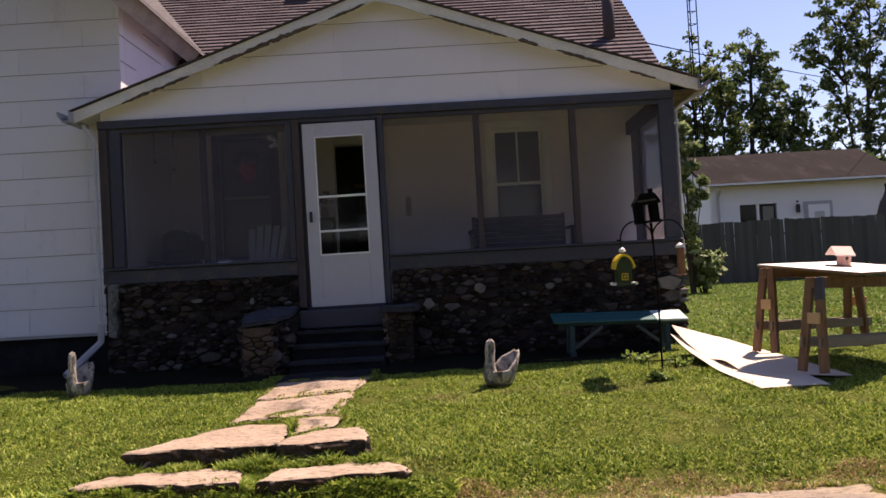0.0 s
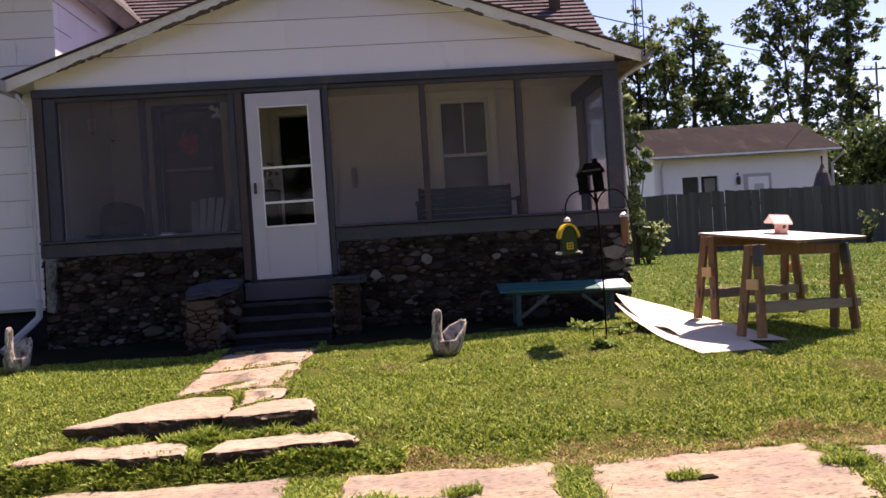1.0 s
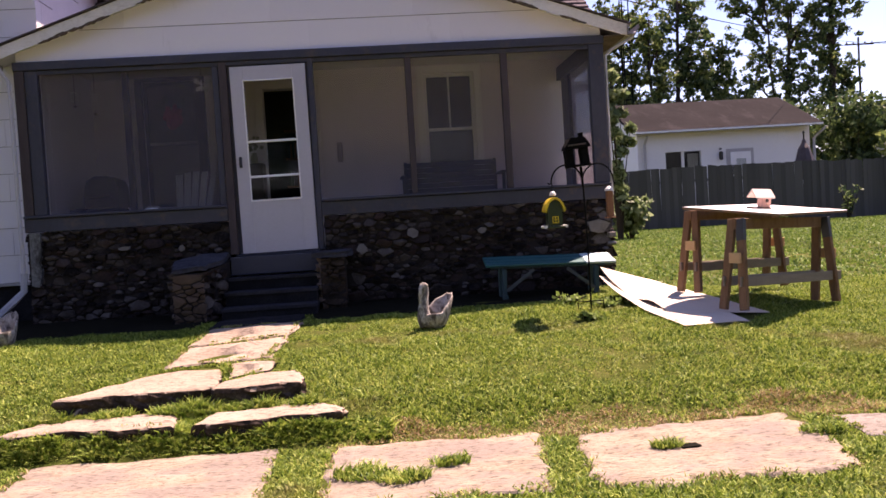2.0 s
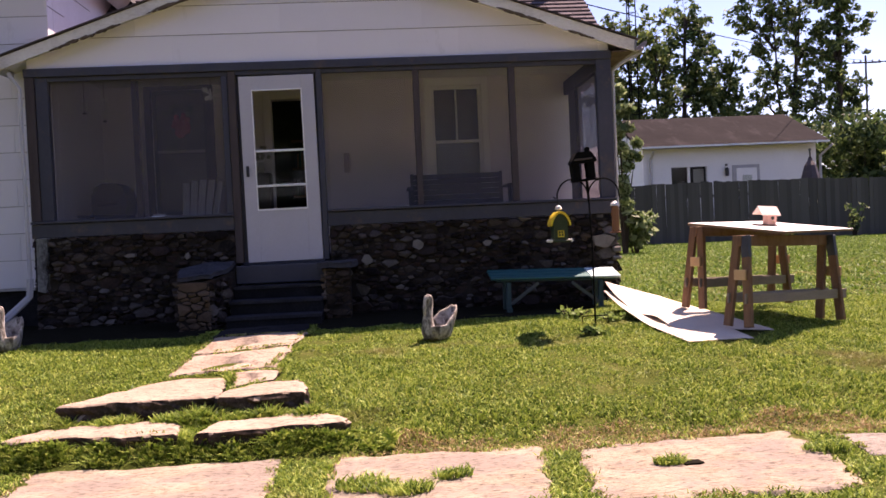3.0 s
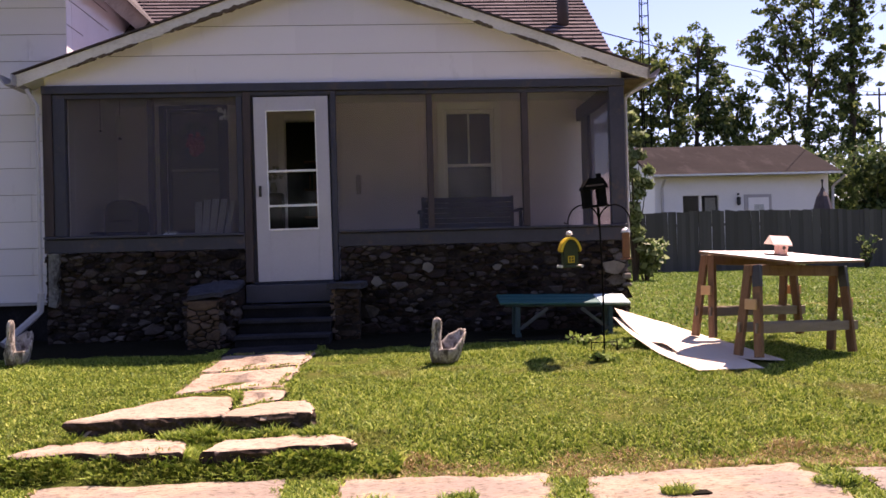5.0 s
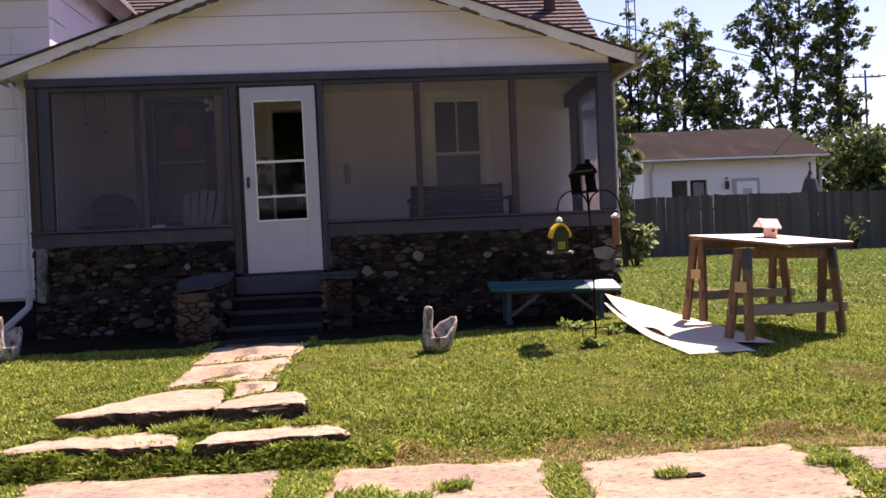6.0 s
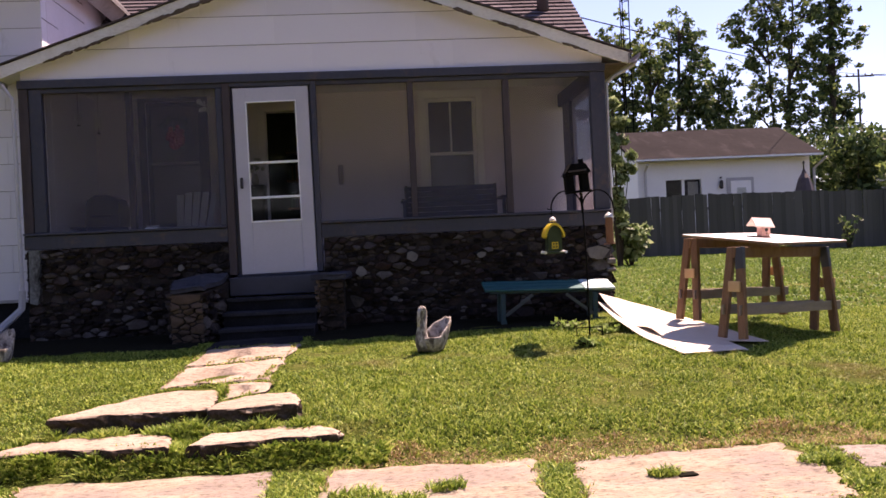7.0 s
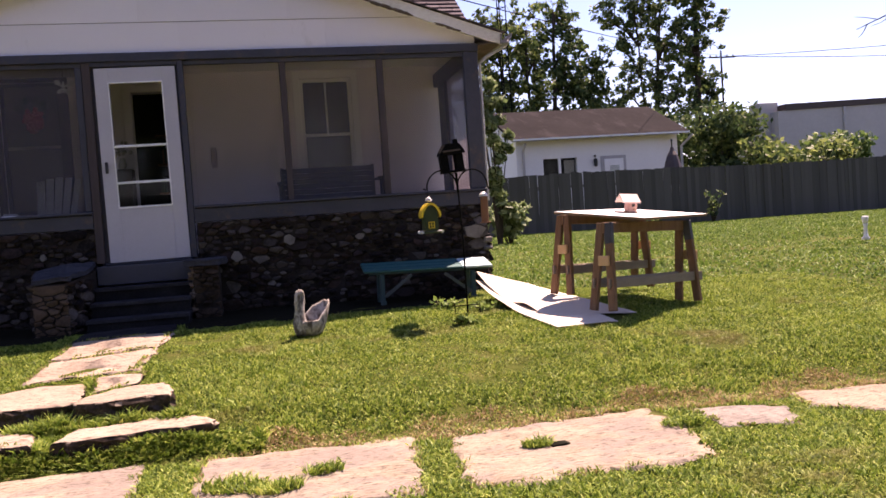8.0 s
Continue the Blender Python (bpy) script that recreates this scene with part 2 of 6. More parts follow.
    "shrub": leafy("shrub leaves", [(0.025, 0.055, 0.014), (0.06, 0.12, 0.03), (0.12, 0.19, 0.05), (0.20, 0.27, 0.08)]),
    "shrub_pale": leafy("pale shrub leaves", [(0.035, 0.06, 0.02), (0.10, 0.15, 0.05), (0.20, 0.26, 0.11), (0.34, 0.40, 0.20)], 0.8, 4.0, 0.4),
    "weed_leaf": leafy("light green weed leaves", [(0.10, 0.16, 0.03), (0.22, 0.32, 0.07), (0.36, 0.45, 0.14)], 0.8, 4.0, 0.4),
    "metal": mat("galvanised tin", [(0.42, 0.42, 0.42), (0.58, 0.58, 0.58)], 5, 0.45, 0.05, 40, metal=0.7),
    "spout": mat("dull white downspout", [(0.30, 0.295, 0.30), (0.42, 0.41, 0.415)], 4, 0.6, 0.08, 40),
    "pipe": mat("dark brown flue", [(0.030, 0.020, 0.018), (0.07, 0.048, 0.043)], 6, 0.6, 0.1, 40),
    "garage": mat("white garage wall", [(0.66, 0.66, 0.66), (0.76, 0.76, 0.76)], 0.8, 0.7, 0.08, 12),
    "garage_roof": mat("brown grey garage roof", [(0.010, 0.0090, 0.0095), (0.017, 0.0150, 0.0157), (0.026, 0.0230, 0.0240)], 1.0, 0.95, 0.3, 12, spread=0.6),
    "hall": mat("pale block wall", [(0.36, 0.345, 0.34), (0.46, 0.44, 0.435)], 0.4, 0.8, 0.1, 6),
    "navy": mat("dark slatted timber", [(0.022, 0.024, 0.030), (0.045, 0.048, 0.056)], 5, 0.6, 0.2, 40),
    "plastic": mat("white moulded plastic", [(0.52, 0.52, 0.52), (0.62, 0.62, 0.62)], 5, 0.45, 0.03, 30),
    "black": mat("black cover", [(0.010, 0.010, 0.012), (0.028, 0.028, 0.03)], 5, 0.55, 0.1, 30),
    "pink": mat("pink silk flowers", [(0.35, 0.05, 0.08), (0.60, 0.13, 0.17)], 20, 0.8, 0.2, 80),
    "blind": mat("pale window shade", [(0.30, 0.28, 0.26), (0.40, 0.38, 0.35)], 2, 0.8, 0.05, 30),
    "curtain": mat("grey lace curtain", [(0.24, 0.225, 0.23), (0.34, 0.32, 0.325)], 6, 0.9, 0.2, 60, stretch=(6, 1, 0.4)),
    "wall_box": mat("dull brown plastic", [(0.34, 0.30, 0.32), (0.44, 0.39, 0.41)], 6, 0.6, 0.05, 40),
    "gutter_dull": mat("dull brown grey gutter", [(0.10, 0.092, 0.090), (0.19, 0.178, 0.172), (0.26, 0.245, 0.24)], 5, 0.6, 0.15, 40),
    "riser": mat("painted grey riser", [(0.052, 0.052, 0.064), (0.082, 0.082, 0.098)], 4, 0.8, 0.2, 50),
    "spout_dull": mat("dirty grey downspout", [(0.38, 0.37, 0.385), (0.50, 0.49, 0.505)], 5, 0.7, 0.1, 40),
    "asphalt": mat("asphalt road", [(0.04, 0.04, 0.04), (0.07, 0.07, 0.068)], 2, 0.9, 0.4, 70),
    "screen": screen_cloth("insect screen", (0.140, 0.122, 0.155), 0.13),
    "screen_side": screen_cloth("dense translucent side insect screen", (0.20, 0.18, 0.205), 0.80, True),
    "screen_dense": screen_cloth("denser insect screen", (0.083, 0.073, 0.094), 0.34),
    "glass": glass("window glass"),
}


# ---- builders ----
def thing(name, label="", category="", group="", kind="", m=None):
    ob = new(name)
    ob.empty_display_size = 0.2
    if m is not None:
        ob.matrix_basis = m
    return tagged(ob, label, category, group, kind)


def link(name, bm, material, smooth=False):
    me = bpy.data.meshes.new(name)
    bmesh.ops.recalc_face_normals(bm, faces=bm.faces)
    bm.to_mesh(me)
    bm.free()
    if smooth:
        for p in me.polygons:
            p.use_smooth = True
    me.materials.append(M[material])
    return new(name, me)


def shade_sides(ob, material):
    """Gives the upright faces of a slab the second material, darkened to stand for shade."""
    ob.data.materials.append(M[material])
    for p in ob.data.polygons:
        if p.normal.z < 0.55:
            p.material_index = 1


def part(name, bm, material, parent, label="", smooth=False):
    ob = link(name, bm, material, smooth)
    ob.parent = parent
    return tagged(ob, label)


def whole(name, bm, material, label, category, group="", kind="", smooth=False):
    return tagged(link(name, bm, material, smooth), label, category, group, kind)


def box(x0, x1, y0, y1, z0, z1, bevel=0.0, bm=None, m=None):
    bm = bm or bmesh.new()
    mm = Matrix.LocRotScale(((x0 + x1) / 2, (y0 + y1) / 2, (z0 + z1) / 2), None, (abs(x1 - x0), abs(y1 - y0), abs(z1 - z0)))
    made = bmesh.ops.create_cube(bm, size=1, matrix=(m @ mm) if m is not None else mm)
    if bevel:
        edges = list({e for v in made["verts"] for e in v.link_edges})
        bmesh.ops.bevel(bm, geom=edges, offset=bevel, segments=1, profile=0.5, affect="EDGES")
    return bm


def stick(a, b, w, d, bevel=0.0, bm=None, up=(0, 0, 1)):
    """A board of width w and depth d from a to b."""
    a, b = Vector(a), Vector(b)
    z = (b - a).normalized()
    x = Vector(up).cross(z)
    x = x.normalized() if x.length > 1e-4 else Vector((1, 0, 0))
    y = z.cross(x)
    m = Matrix((x, y, z)).transposed().to_4x4()
    m.translation = a
    return box(-w / 2, w / 2, -d / 2, d / 2, 0, (b - a).length, bevel, bm, m)


def tube(points, r, sides=8, bm=None, r_end=None):
    """A round bar along the points, closed at both ends."""
    bm = bm or bmesh.new()
    ps = [Vector(p) for p in points]
    rings = []
    for i, p in enumerate(ps):
        t = (ps[min(i + 1, len(ps) - 1)] - ps[max(i - 1, 0)]).normalized()
        x = t.orthogonal().normalized() if i == 0 else (rings[-1][1] - t * rings[-1][1].dot(t)).normalized()
        y = t.cross(x)
        rr = r + ((r_end if r_end is not None else r) - r) * i / max(1, len(ps) - 1)
        rings.append(([bm.verts.new(p + rr * (math.cos(a) * x + math.sin(a) * y)) for a in (2 * math.pi * k / sides for k in range(sides))], x))
    for (r0, _), (r1, _) in zip(rings, rings[1:]):
        for k in range(sides):
            bm.faces.new((r0[k], r0[(k + 1) % sides], r1[(k + 1) % sides], r1[k]))
    bm.faces.new(rings[0][0][::-1])
    bm.faces.new(rings[-1][0])
    return bm


def lathe(profile, sides=16, bm=None, centre=(0, 0, 0)):
    """A turned body from (radius, height) pairs."""
    bm = bm or bmesh.new()
    c = Vector(centre)
    rings = [[bm.verts.new(c + Vector((r * math.cos(a), r * math.sin(a), z))) for a in (2 * math.pi * k / sides for k in range(sides))] for r, z in profile]
    for r0, r1 in zip(rings, rings[1:]):
        for k in range(sides):
            bm.faces.new((r0[k], r0[(k + 1) % sides], r1[(k + 1) % sides], r1[k]))
    bm.faces.new(rings[0][::-1])
    bm.faces.new(rings[-1])
    return bm


def prism(poly, y0, y1, bm=None):
    """A plate with an outline in x and z, from y0 to y1."""
    bm = bm or bmesh.new()
    f = [bm.verts.new((x, y0, z)) for x, z in poly]
    b = [bm.verts.new((x, y1, z)) for x, z in poly]
    bm.faces.new(f)
    bm.faces.new(b[::-1])
    for i in range(len(poly)):
        j = (i + 1) % len(poly)
        bm.faces.new((f[i], b[i], b[j], f[j]))
    return bm


def slab(poly, z0, z1, bm=None):
    """A plate with an outline in x and y; z1 may be a function of x and y."""
    bm = bm or bmesh.new()
    top = z1 if callable(z1) else (lambda x, y: z1)
    bot = z0 if callable(z0) else (lambda x, y: z0)
    t = [bm.verts.new((x, y, top(x, y))) for x, y in poly]
    b = [bm.verts.new((x, y, bot(x, y))) for x, y in poly]
    bm.faces.new(t)
    bm.faces.new(b[::-1])
    for i in range(len(poly)):
        j = (i + 1) % len(poly)
        bm.faces.new((t[i], t[j], b[j], b[i]))
    return bm


GROUND = [(-60, -0.55), (-12, -0.50), (-9, -0.42), (-5.7, -0.31), (-4.25, -0.30), (-3.75, -0.15), (-3.2, -0.06), (-2.5, 0.045), (-1.4, 0.15), (-0.9, 0.17), (0.5, 0.20), (17, 0.30), (60, 0.3), (400, 0.3)]


def relief(x, y):
    """Small unevenness of the lawn near the house."""
    return 0.016 * noise.noise((x * 0.9, y * 0.9, 3)) if -8 < x < 14 and -12 < y < 4 else 0.0


def lawn_height(x, y):
    """Height of the lawn: it falls from the house to the pavement, with a dip past the porch and a bank along the path's foot."""
    dip = 0.07 * np.interp(x, (4.4, 5.7), (0, 1)) * np.interp(y, (-3.6, -2.6, 2, 9), (0, 1, 1, 0))
    bank = 0.075 * np.interp(x, (-1.5, -1.1, 1.15, 1.45), (0, 1, 1, 0)) * np.interp(y, (-4.22, -4.13, -3.95, -3.75), (0, 1, 0.3, 0))
    return np.interp(y, *zip(*GROUND)) - dip + bank


def ground_z(x, y):
    return float(lawn_height(x, y))


# ---- ground ----
def build_ground():
    xs = sorted({*np.linspace(-8, 14, 89).round(3), *(-400, -200, -100, -50, -25, -14, 20, 30, 45, 70, 120, 220, 400)})
    ys = sorted({*np.linspace(-12, 4, 97).round(3), *(-400, -200, -100, -60, -30, -18, 7, 10, 14, 17, 24, 35, 60, 110, 220, 400)})
    verts, faces = [], []
    for y in ys:
        for x in xs:
            verts.append((x, y, ground_z(x, y) + relief(x, y)))
    nx = len(xs)
    for j in range(len(ys) - 1):
        for i in range(nx - 1):
            faces.append((j * nx + i, j * nx + i + 1, (j + 1) * nx + i + 1, (j + 1) * nx + i))
    me = bpy.data.meshes.new("ground")
    me.from_pydata(verts, [], faces)
    me.materials.append(M["soil"])
    for p in me.polygons:
        p.use_smooth = True
    tagged(new("ground", me), "lawn of mown green grass sloping down to the street", "ground", kind="structure")


build_ground()


def ragged(poly, step=0.12, amount=0.02, seed=0):
    """An outline with worn, uneven edges."""
    out = []
    for i, (x0, y0) in enumerate(poly):
        x1, y1 = poly[(i + 1) % len(poly)]
        n = max(1, int(math.hypot(x1 - x0, y1 - y0) / step))
        for k in range(n):
            x, y = x0 + (x1 - x0) * k / n, y0 + (y1 - y0) * k / n
            v = noise.noise_vector((x * 3 + seed, y * 3, seed)) + 0.7 * noise.noise_vector((x * 9 + seed, y * 9, seed)) + 0.35 * noise.noise_vector((x * 27 + seed, y * 27, seed))
            out.append((x + amount * v.x, y + amount * v.y))
    return out


def flag(poly, z, thick, seed, amount=0.03, rough=0.012):
    """A stone flag with a split, slightly uneven top and chipped rim."""
    bm = bmesh.new()
    out = ragged(poly, 0.045, amount, seed)
    cx, cy = sum(p[0] for p in out) / len(out), sum(p[1] for p in out) / len(out)
    zt = z if callable(z) else (lambda x, y: z)

    def ring(s, dz, jitter=rough, chip=0.0):
        row = []
        for x, y in out:
            far = max(0.05, math.hypot(x - cx, y - cy))
            k = s + chip * (noise.noise((x * 14, y * 14, seed + dz * 40)) + 0.7 * noise.noise((x * 37, y * 37, seed - dz * 60))) / far
            px, py = cx + (x - cx) * k, cy + (y - cy) * k
            row.append(bm.verts.new((px, py, zt(x, y) + dz + jitter * noise.noise((px * 5, py * 9, seed)))))
        return row
    c = min(0.03, thick * 0.2)
    rings = [ring(1.0, -thick), ring(0.99, -thick * 0.78, rough, c), ring(1.0, -thick * 0.58, rough, c), ring(0.985, -thick * 0.38, rough, c), ring(1.008, -thick * 0.2, rough, c * 0.8), ring(0.998, -0.014, rough, c * 0.5), ring(0.972, -0.004), ring(0.90, 0.0), ring(0.80, 0.002), ring(0.68, 0.002), ring(0.54, 0.002), ring(0.4, 0.003), ring(0.25, 0.003), ring(0.12, 0.003)]
    n = len(out)
    for a, b in zip(rings, rings[1:]):
        for k in range(n):
            bm.faces.new((a[k], a[(k + 1) % n], b[(k + 1) % n], b[k]))
    bm.faces.new(rings[-1])
    bm.faces.new(rings[0][::-1])
    return bm


pavement = thing("pavement", "pavement of large pink sandstone flags with grass in joints", "pavement", kind="structure")
FLAGS = [
    [(-2.6, -4.22), (-0.98, -4.16), (-0.9, -5.35), (-2.6, -5.4)],
    [(-0.72, -4.16), (0.80, -4.24), (0.84, -5.40), (-0.62, -5.42)],
    [(1.12, -4.30), (2.41, -4.36), (2.28, -5.46), (1.12, -5.44)],
    [(2.60, -4.46), (3.39, -4.36), (4.0, -4.31), (3.96, -4.80), (3.86, -5.48), (3.14, -5.52), (2.5, -5.50), (2.56, -4.82)],
    [(4.15, -4.42), (4.76, -4.66), (4.58, -5.10), (4.19, -4.96)],
    [(4.94, -4.38), (5.5, -4.42), (6.3, -4.50), (6.3, -5.30), (5.2, -5.06), (4.88, -4.74)],
    [(6.45, -4.45), (7.9, -4.45), (7.9, -5.3), (6.5, -5.2)],
]
for i, poly in enumerate(FLAGS):
    shade_sides(part("flagstone", flag(poly, -0.288, 0.10, 11 + i, 0.05), "flag_grey" if i == 4 else "flag", pavement), "flag_side")

path = thing("garden_path", "stepped garden path of rough pink sandstone slabs", "path", kind="structure")
PATH_STONES = [
    ([(-0.14, -0.96), (0.72, -0.93), (0.72, -1.42), (-0.12, -1.46)], 0.02, 0.08),
    ([(-0.12, -1.50), (0.73, -1.46), (0.66, -1.98), (-0.17, -2.13)], 0.02, 0.08),
    ([(-0.16, -2.20), (0.64, -2.04), (0.58, -2.66), (-0.24, -2.75)], 0.02, 0.08),
    ([(-0.26, -2.82), (0.20, -2.74), (0.28, -3.10), (0.31, -3.60), (-0.20, -3.66), (-0.76, -3.68)], 0.0, 0.18),
    ([(0.27, -2.75), (0.67, -2.75), (0.60, -2.98), (0.33, -3.12)], 0.02, 0.10),
    ([(0.50, -3.20), (0.82, -3.08), (0.94, -3.50), (0.91, -3.64), (0.33, -3.69), (0.29, -3.46)], 0.0, 0.18),
    ([(-0.76, -3.71), (0.11, -3.72), (0.15, -4.16), (-0.95, -4.10)], -0.125, 0.14),
    ([(0.36, -3.84), (1.0, -3.68), (1.22, -4.00), (1.20, -4.09), (0.25, -4.17)], -0.125, 0.14),
]
for i, (poly, z, thick) in enumerate(PATH_STONES):
    follow = (lambda x, y: ground_z(x, y) + relief(x, y) + 0.024) if z == 0.02 else z
    # the first slab, inside the house shade, takes the dark riser colour
    shade_sides(part("flagstone", flag(poly, follow, thick, 31 + i, 0.036, 0.006 if z == 0.02 else 0.012), "step" if i == 0 else "flag_edge", path), "flag_side")
part("soil_gap", slab(ragged([(3.08, -4.88), (3.19, -4.88), (3.20, -4.95), (3.10, -4.97)], 0.018, 0.03, 5), -0.30, -0.278), "earth", pavement, "broken hole filled with dark soil")

# ground along the wall, painted near black to stand for deep house shade
shade_outline = ragged([(-8.0, 0.34), (-8.0, -1.25), (-2.4, -1.30), (-0.3, -1.35), (-0.28, -0.9), (0.78, -0.86), (0.80, -1.30), (2.4, -1.14), (3.3, -1.10), (3.72, -0.78), (3.8, -0.02), (-2.2, -0.02), (-2.2, 0.34)], 0.15, 0.06, 3)
whole("soil_bed", slab(shade_outline, -0.1, lambda x, y: ground_z(x, y) + 0.006), "earth", "strip of lawn along the house wall painted dark as shade", "earth", kind="structure")

# street behind the eye
whole("road", slab([(-60, -60), (60, -60), (60, -11.5), (-60, -11.5)], -0.6, -0.44), "asphalt", "plain grey asphalt street along the garden", "road", kind="structure")

# ---- porch ----
house = thing("house", "white shingled house with screened porch on field stone walls", "house")
PX0, PX1, DEEP = -2.27, 4.10, 2.0


SINGLE = [0]


def stones(parent, to_world, w, h, seed, size=0.092, material="stone"):
    """Flat-laid field stones of uneven size packed over a face w by h; to_world maps (u, v, out) to a place."""
    rnd = random.Random(seed)
    pts, rest = [], bmesh.new()
    su, sv = 1.38, 0.74
    w, h = w / su, h / sv
    for _ in range(7000):
        r = size * rnd.choice((0.22, 0.30, 0.36, 0.45, 0.55, 0.7, 0.95))
        p = (rnd.uniform(0, w), rnd.uniform(0, h), r)
        if all((p[0] - q[0]) ** 2 + (p[1] - q[1]) ** 2 > ((r + q[2]) * 0.86) ** 2 for q in pts):
            pts.append(p)
    for i, (px, py, r) in enumerate(pts):
        e = 1.45 * r
        poly = [(max(0, px + e * math.cos(a)), max(0, py + e * math.sin(a))) for a in (k * math.pi / 4 + rnd.uniform(-0.2, 0.2) for k in range(8))]
        poly = [(min(w, x), min(h, y)) for x, y in poly]
        for j, (qx, qy, s) in enumerate(pts):
            d = math.hypot(qx - px, qy - py)
            if j == i or d > 4 * size:
                continue
            nx, ny = (qx - px) / d, (qy - py) / d
            cut = (d * d + r * r - s * s) / (2 * d) - rnd.uniform(0.0005, 0.009)
            new_poly = []
            for k in range(len(poly)):
                a, b = poly[k], poly[(k + 1) % len(poly)]
                da, db = (a[0] - px) * nx + (a[1] - py) * ny - cut, (b[0] - px) * nx + (b[1] - py) * ny - cut
                if da <= 0:
                    new_poly.append(a)
                if da * db < 0:
                    t = da / (da - db)
                    new_poly.append((a[0] + (b[0] - a[0]) * t, a[1] + (b[1] - a[1]) * t))
            poly = new_poly
            if len(poly) < 3:
                break
        if len(poly) < 3:
            continue
        soft = []
        for k in range(len(poly)):
            a, b = poly[k], poly[(k + 1) % len(poly)]
            f = rnd.uniform(0.07, 0.22)
            soft += [(a[0] * (1 - f) + b[0] * f, a[1] * (1 - f) + b[1] * f), (a[0] * f + b[0] * (1 - f), a[1] * f + b[1] * (1 - f))]
        soft = [(x + rnd.uniform(-0.13, 0.13) * r, y + rnd.uniform(-0.13, 0.13) * r) for x, y in soft]
        out = rnd.uniform(0.002, 0.048)
        tilt = (rnd.uniform(-0.8, 0.8), rnd.uniform(-0.8, 0.8))
        cx, cy = sum(p[0] for p in soft) / len(soft), sum(p[1] for p in soft) / len(soft)
        alone = SINGLE[0] < 300 and r > size * 0.40
        bm = bmesh.new() if alone else rest
        rings = []
        for f, o in ((0.99, -0.03), (0.965, out * 0.4), (0.82, out * 0.95)):
            rings.append([bm.verts.new(to_world((cx + (x - cx) * f) * su, (cy + (y - cy) * f) * sv, o + (tilt[0] * (x - cx) + tilt[1] * (y - cy)) * 0.4 * (o > 0))) for x, y in soft])
        n = len(soft)
        for a, b in zip(rings, rings[1:]):
            for k in range(n):
                bm.faces.new((a[k], a[(k + 1) % n], b[(k + 1) % n], b[k]))
        top = bm.verts.new(to_world(cx * su, cy * sv, out * 1.15))
        for k in range(n):
            bm.faces.new((rings[-1][k], rings[-1][(k + 1) % n], top))
        if alone:
            part("stone", bm, material, parent)
            SINGLE[0] += 1
    tagged(part("rubble_fill", rest, "stone_rest" if material == "stone" else material, parent), kind="stuff")


def along(a, b, z):
    """Maps (u, v, out) onto the upright face that runs from a to b, facing to the right of that way."""
    d = (Vector(b) - Vector(a)).normalized()
    return lambda u, v, o: (a[0] + d.x * u + d.y * o, a[1] + d.y * u - d.x * o, z + v)


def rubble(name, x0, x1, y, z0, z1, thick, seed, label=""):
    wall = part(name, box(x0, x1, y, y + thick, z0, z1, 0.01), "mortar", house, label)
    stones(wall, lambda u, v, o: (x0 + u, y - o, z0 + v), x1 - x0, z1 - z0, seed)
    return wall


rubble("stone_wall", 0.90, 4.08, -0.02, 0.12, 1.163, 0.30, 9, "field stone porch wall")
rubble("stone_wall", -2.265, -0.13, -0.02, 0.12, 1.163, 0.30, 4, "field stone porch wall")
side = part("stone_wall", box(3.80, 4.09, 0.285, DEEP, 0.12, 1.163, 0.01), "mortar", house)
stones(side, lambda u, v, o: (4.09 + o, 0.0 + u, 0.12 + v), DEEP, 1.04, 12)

rnd = random.Random(17)
pier = [(-2.225, 0.60), (-2.15, 0.58)] + [(-2.14 + rnd.uniform(-0.025, 0.025) + 0.03 * k / 7, 0.63 + 0.07 * k) for k in range(7)] + [(-2.105, 1.160), (-2.215, 1.160)]
part("wall_end_pier", prism(pier, -0.084, 0.0), "pier", house, "dirty whitewashed wall end")

# cheek walls beside the steps
lw = part("cheek_wall", slab([(-0.13, -0.07), (-0.14, -0.35), (-0.27, -0.84), (-0.57, -0.89), (-0.62, -0.40), (-0.36, -0.07)], 0.05, lambda x, y: 0.76 + 0.12 * y), "mortar", house)
stones(lw, along((-0.62, -0.40), (-0.57, -0.89), 0.1), 0.49, 0.57, 22, 0.11)
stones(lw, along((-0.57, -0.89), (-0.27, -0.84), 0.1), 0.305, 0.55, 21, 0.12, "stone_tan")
stones(lw, along((-0.27, -0.84), (-0.14, -0.35), 0.1), 0.50, 0.57, 24, 0.11)
part("stone_cap", flag([(-0.12, -0.06), (-0.15, -0.45), (-0.27, -0.84), (-0.57, -0.90), (-0.66, -0.40), (-0.34, -0.06)], lambda x, y: 0.835 + 0.13 * y, 0.048, 51, 0.035, 0.022), "cap", house, "grey flagstone cap")
rw = part("cheek_wall", box(0.85, 1.11, -0.42, -0.07, 0.05, 0.715, 0.01), "mortar", house)
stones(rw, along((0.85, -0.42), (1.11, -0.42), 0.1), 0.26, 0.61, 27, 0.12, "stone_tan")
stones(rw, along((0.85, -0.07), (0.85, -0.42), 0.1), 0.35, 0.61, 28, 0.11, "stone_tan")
part("stone_cap", flag([(0.77, -0.06), (0.77, -0.46), (1.14, -0.47), (1.19, -0.06)], 0.785, 0.068, 57, 0.015), "cap", house, "grey flagstone cap")
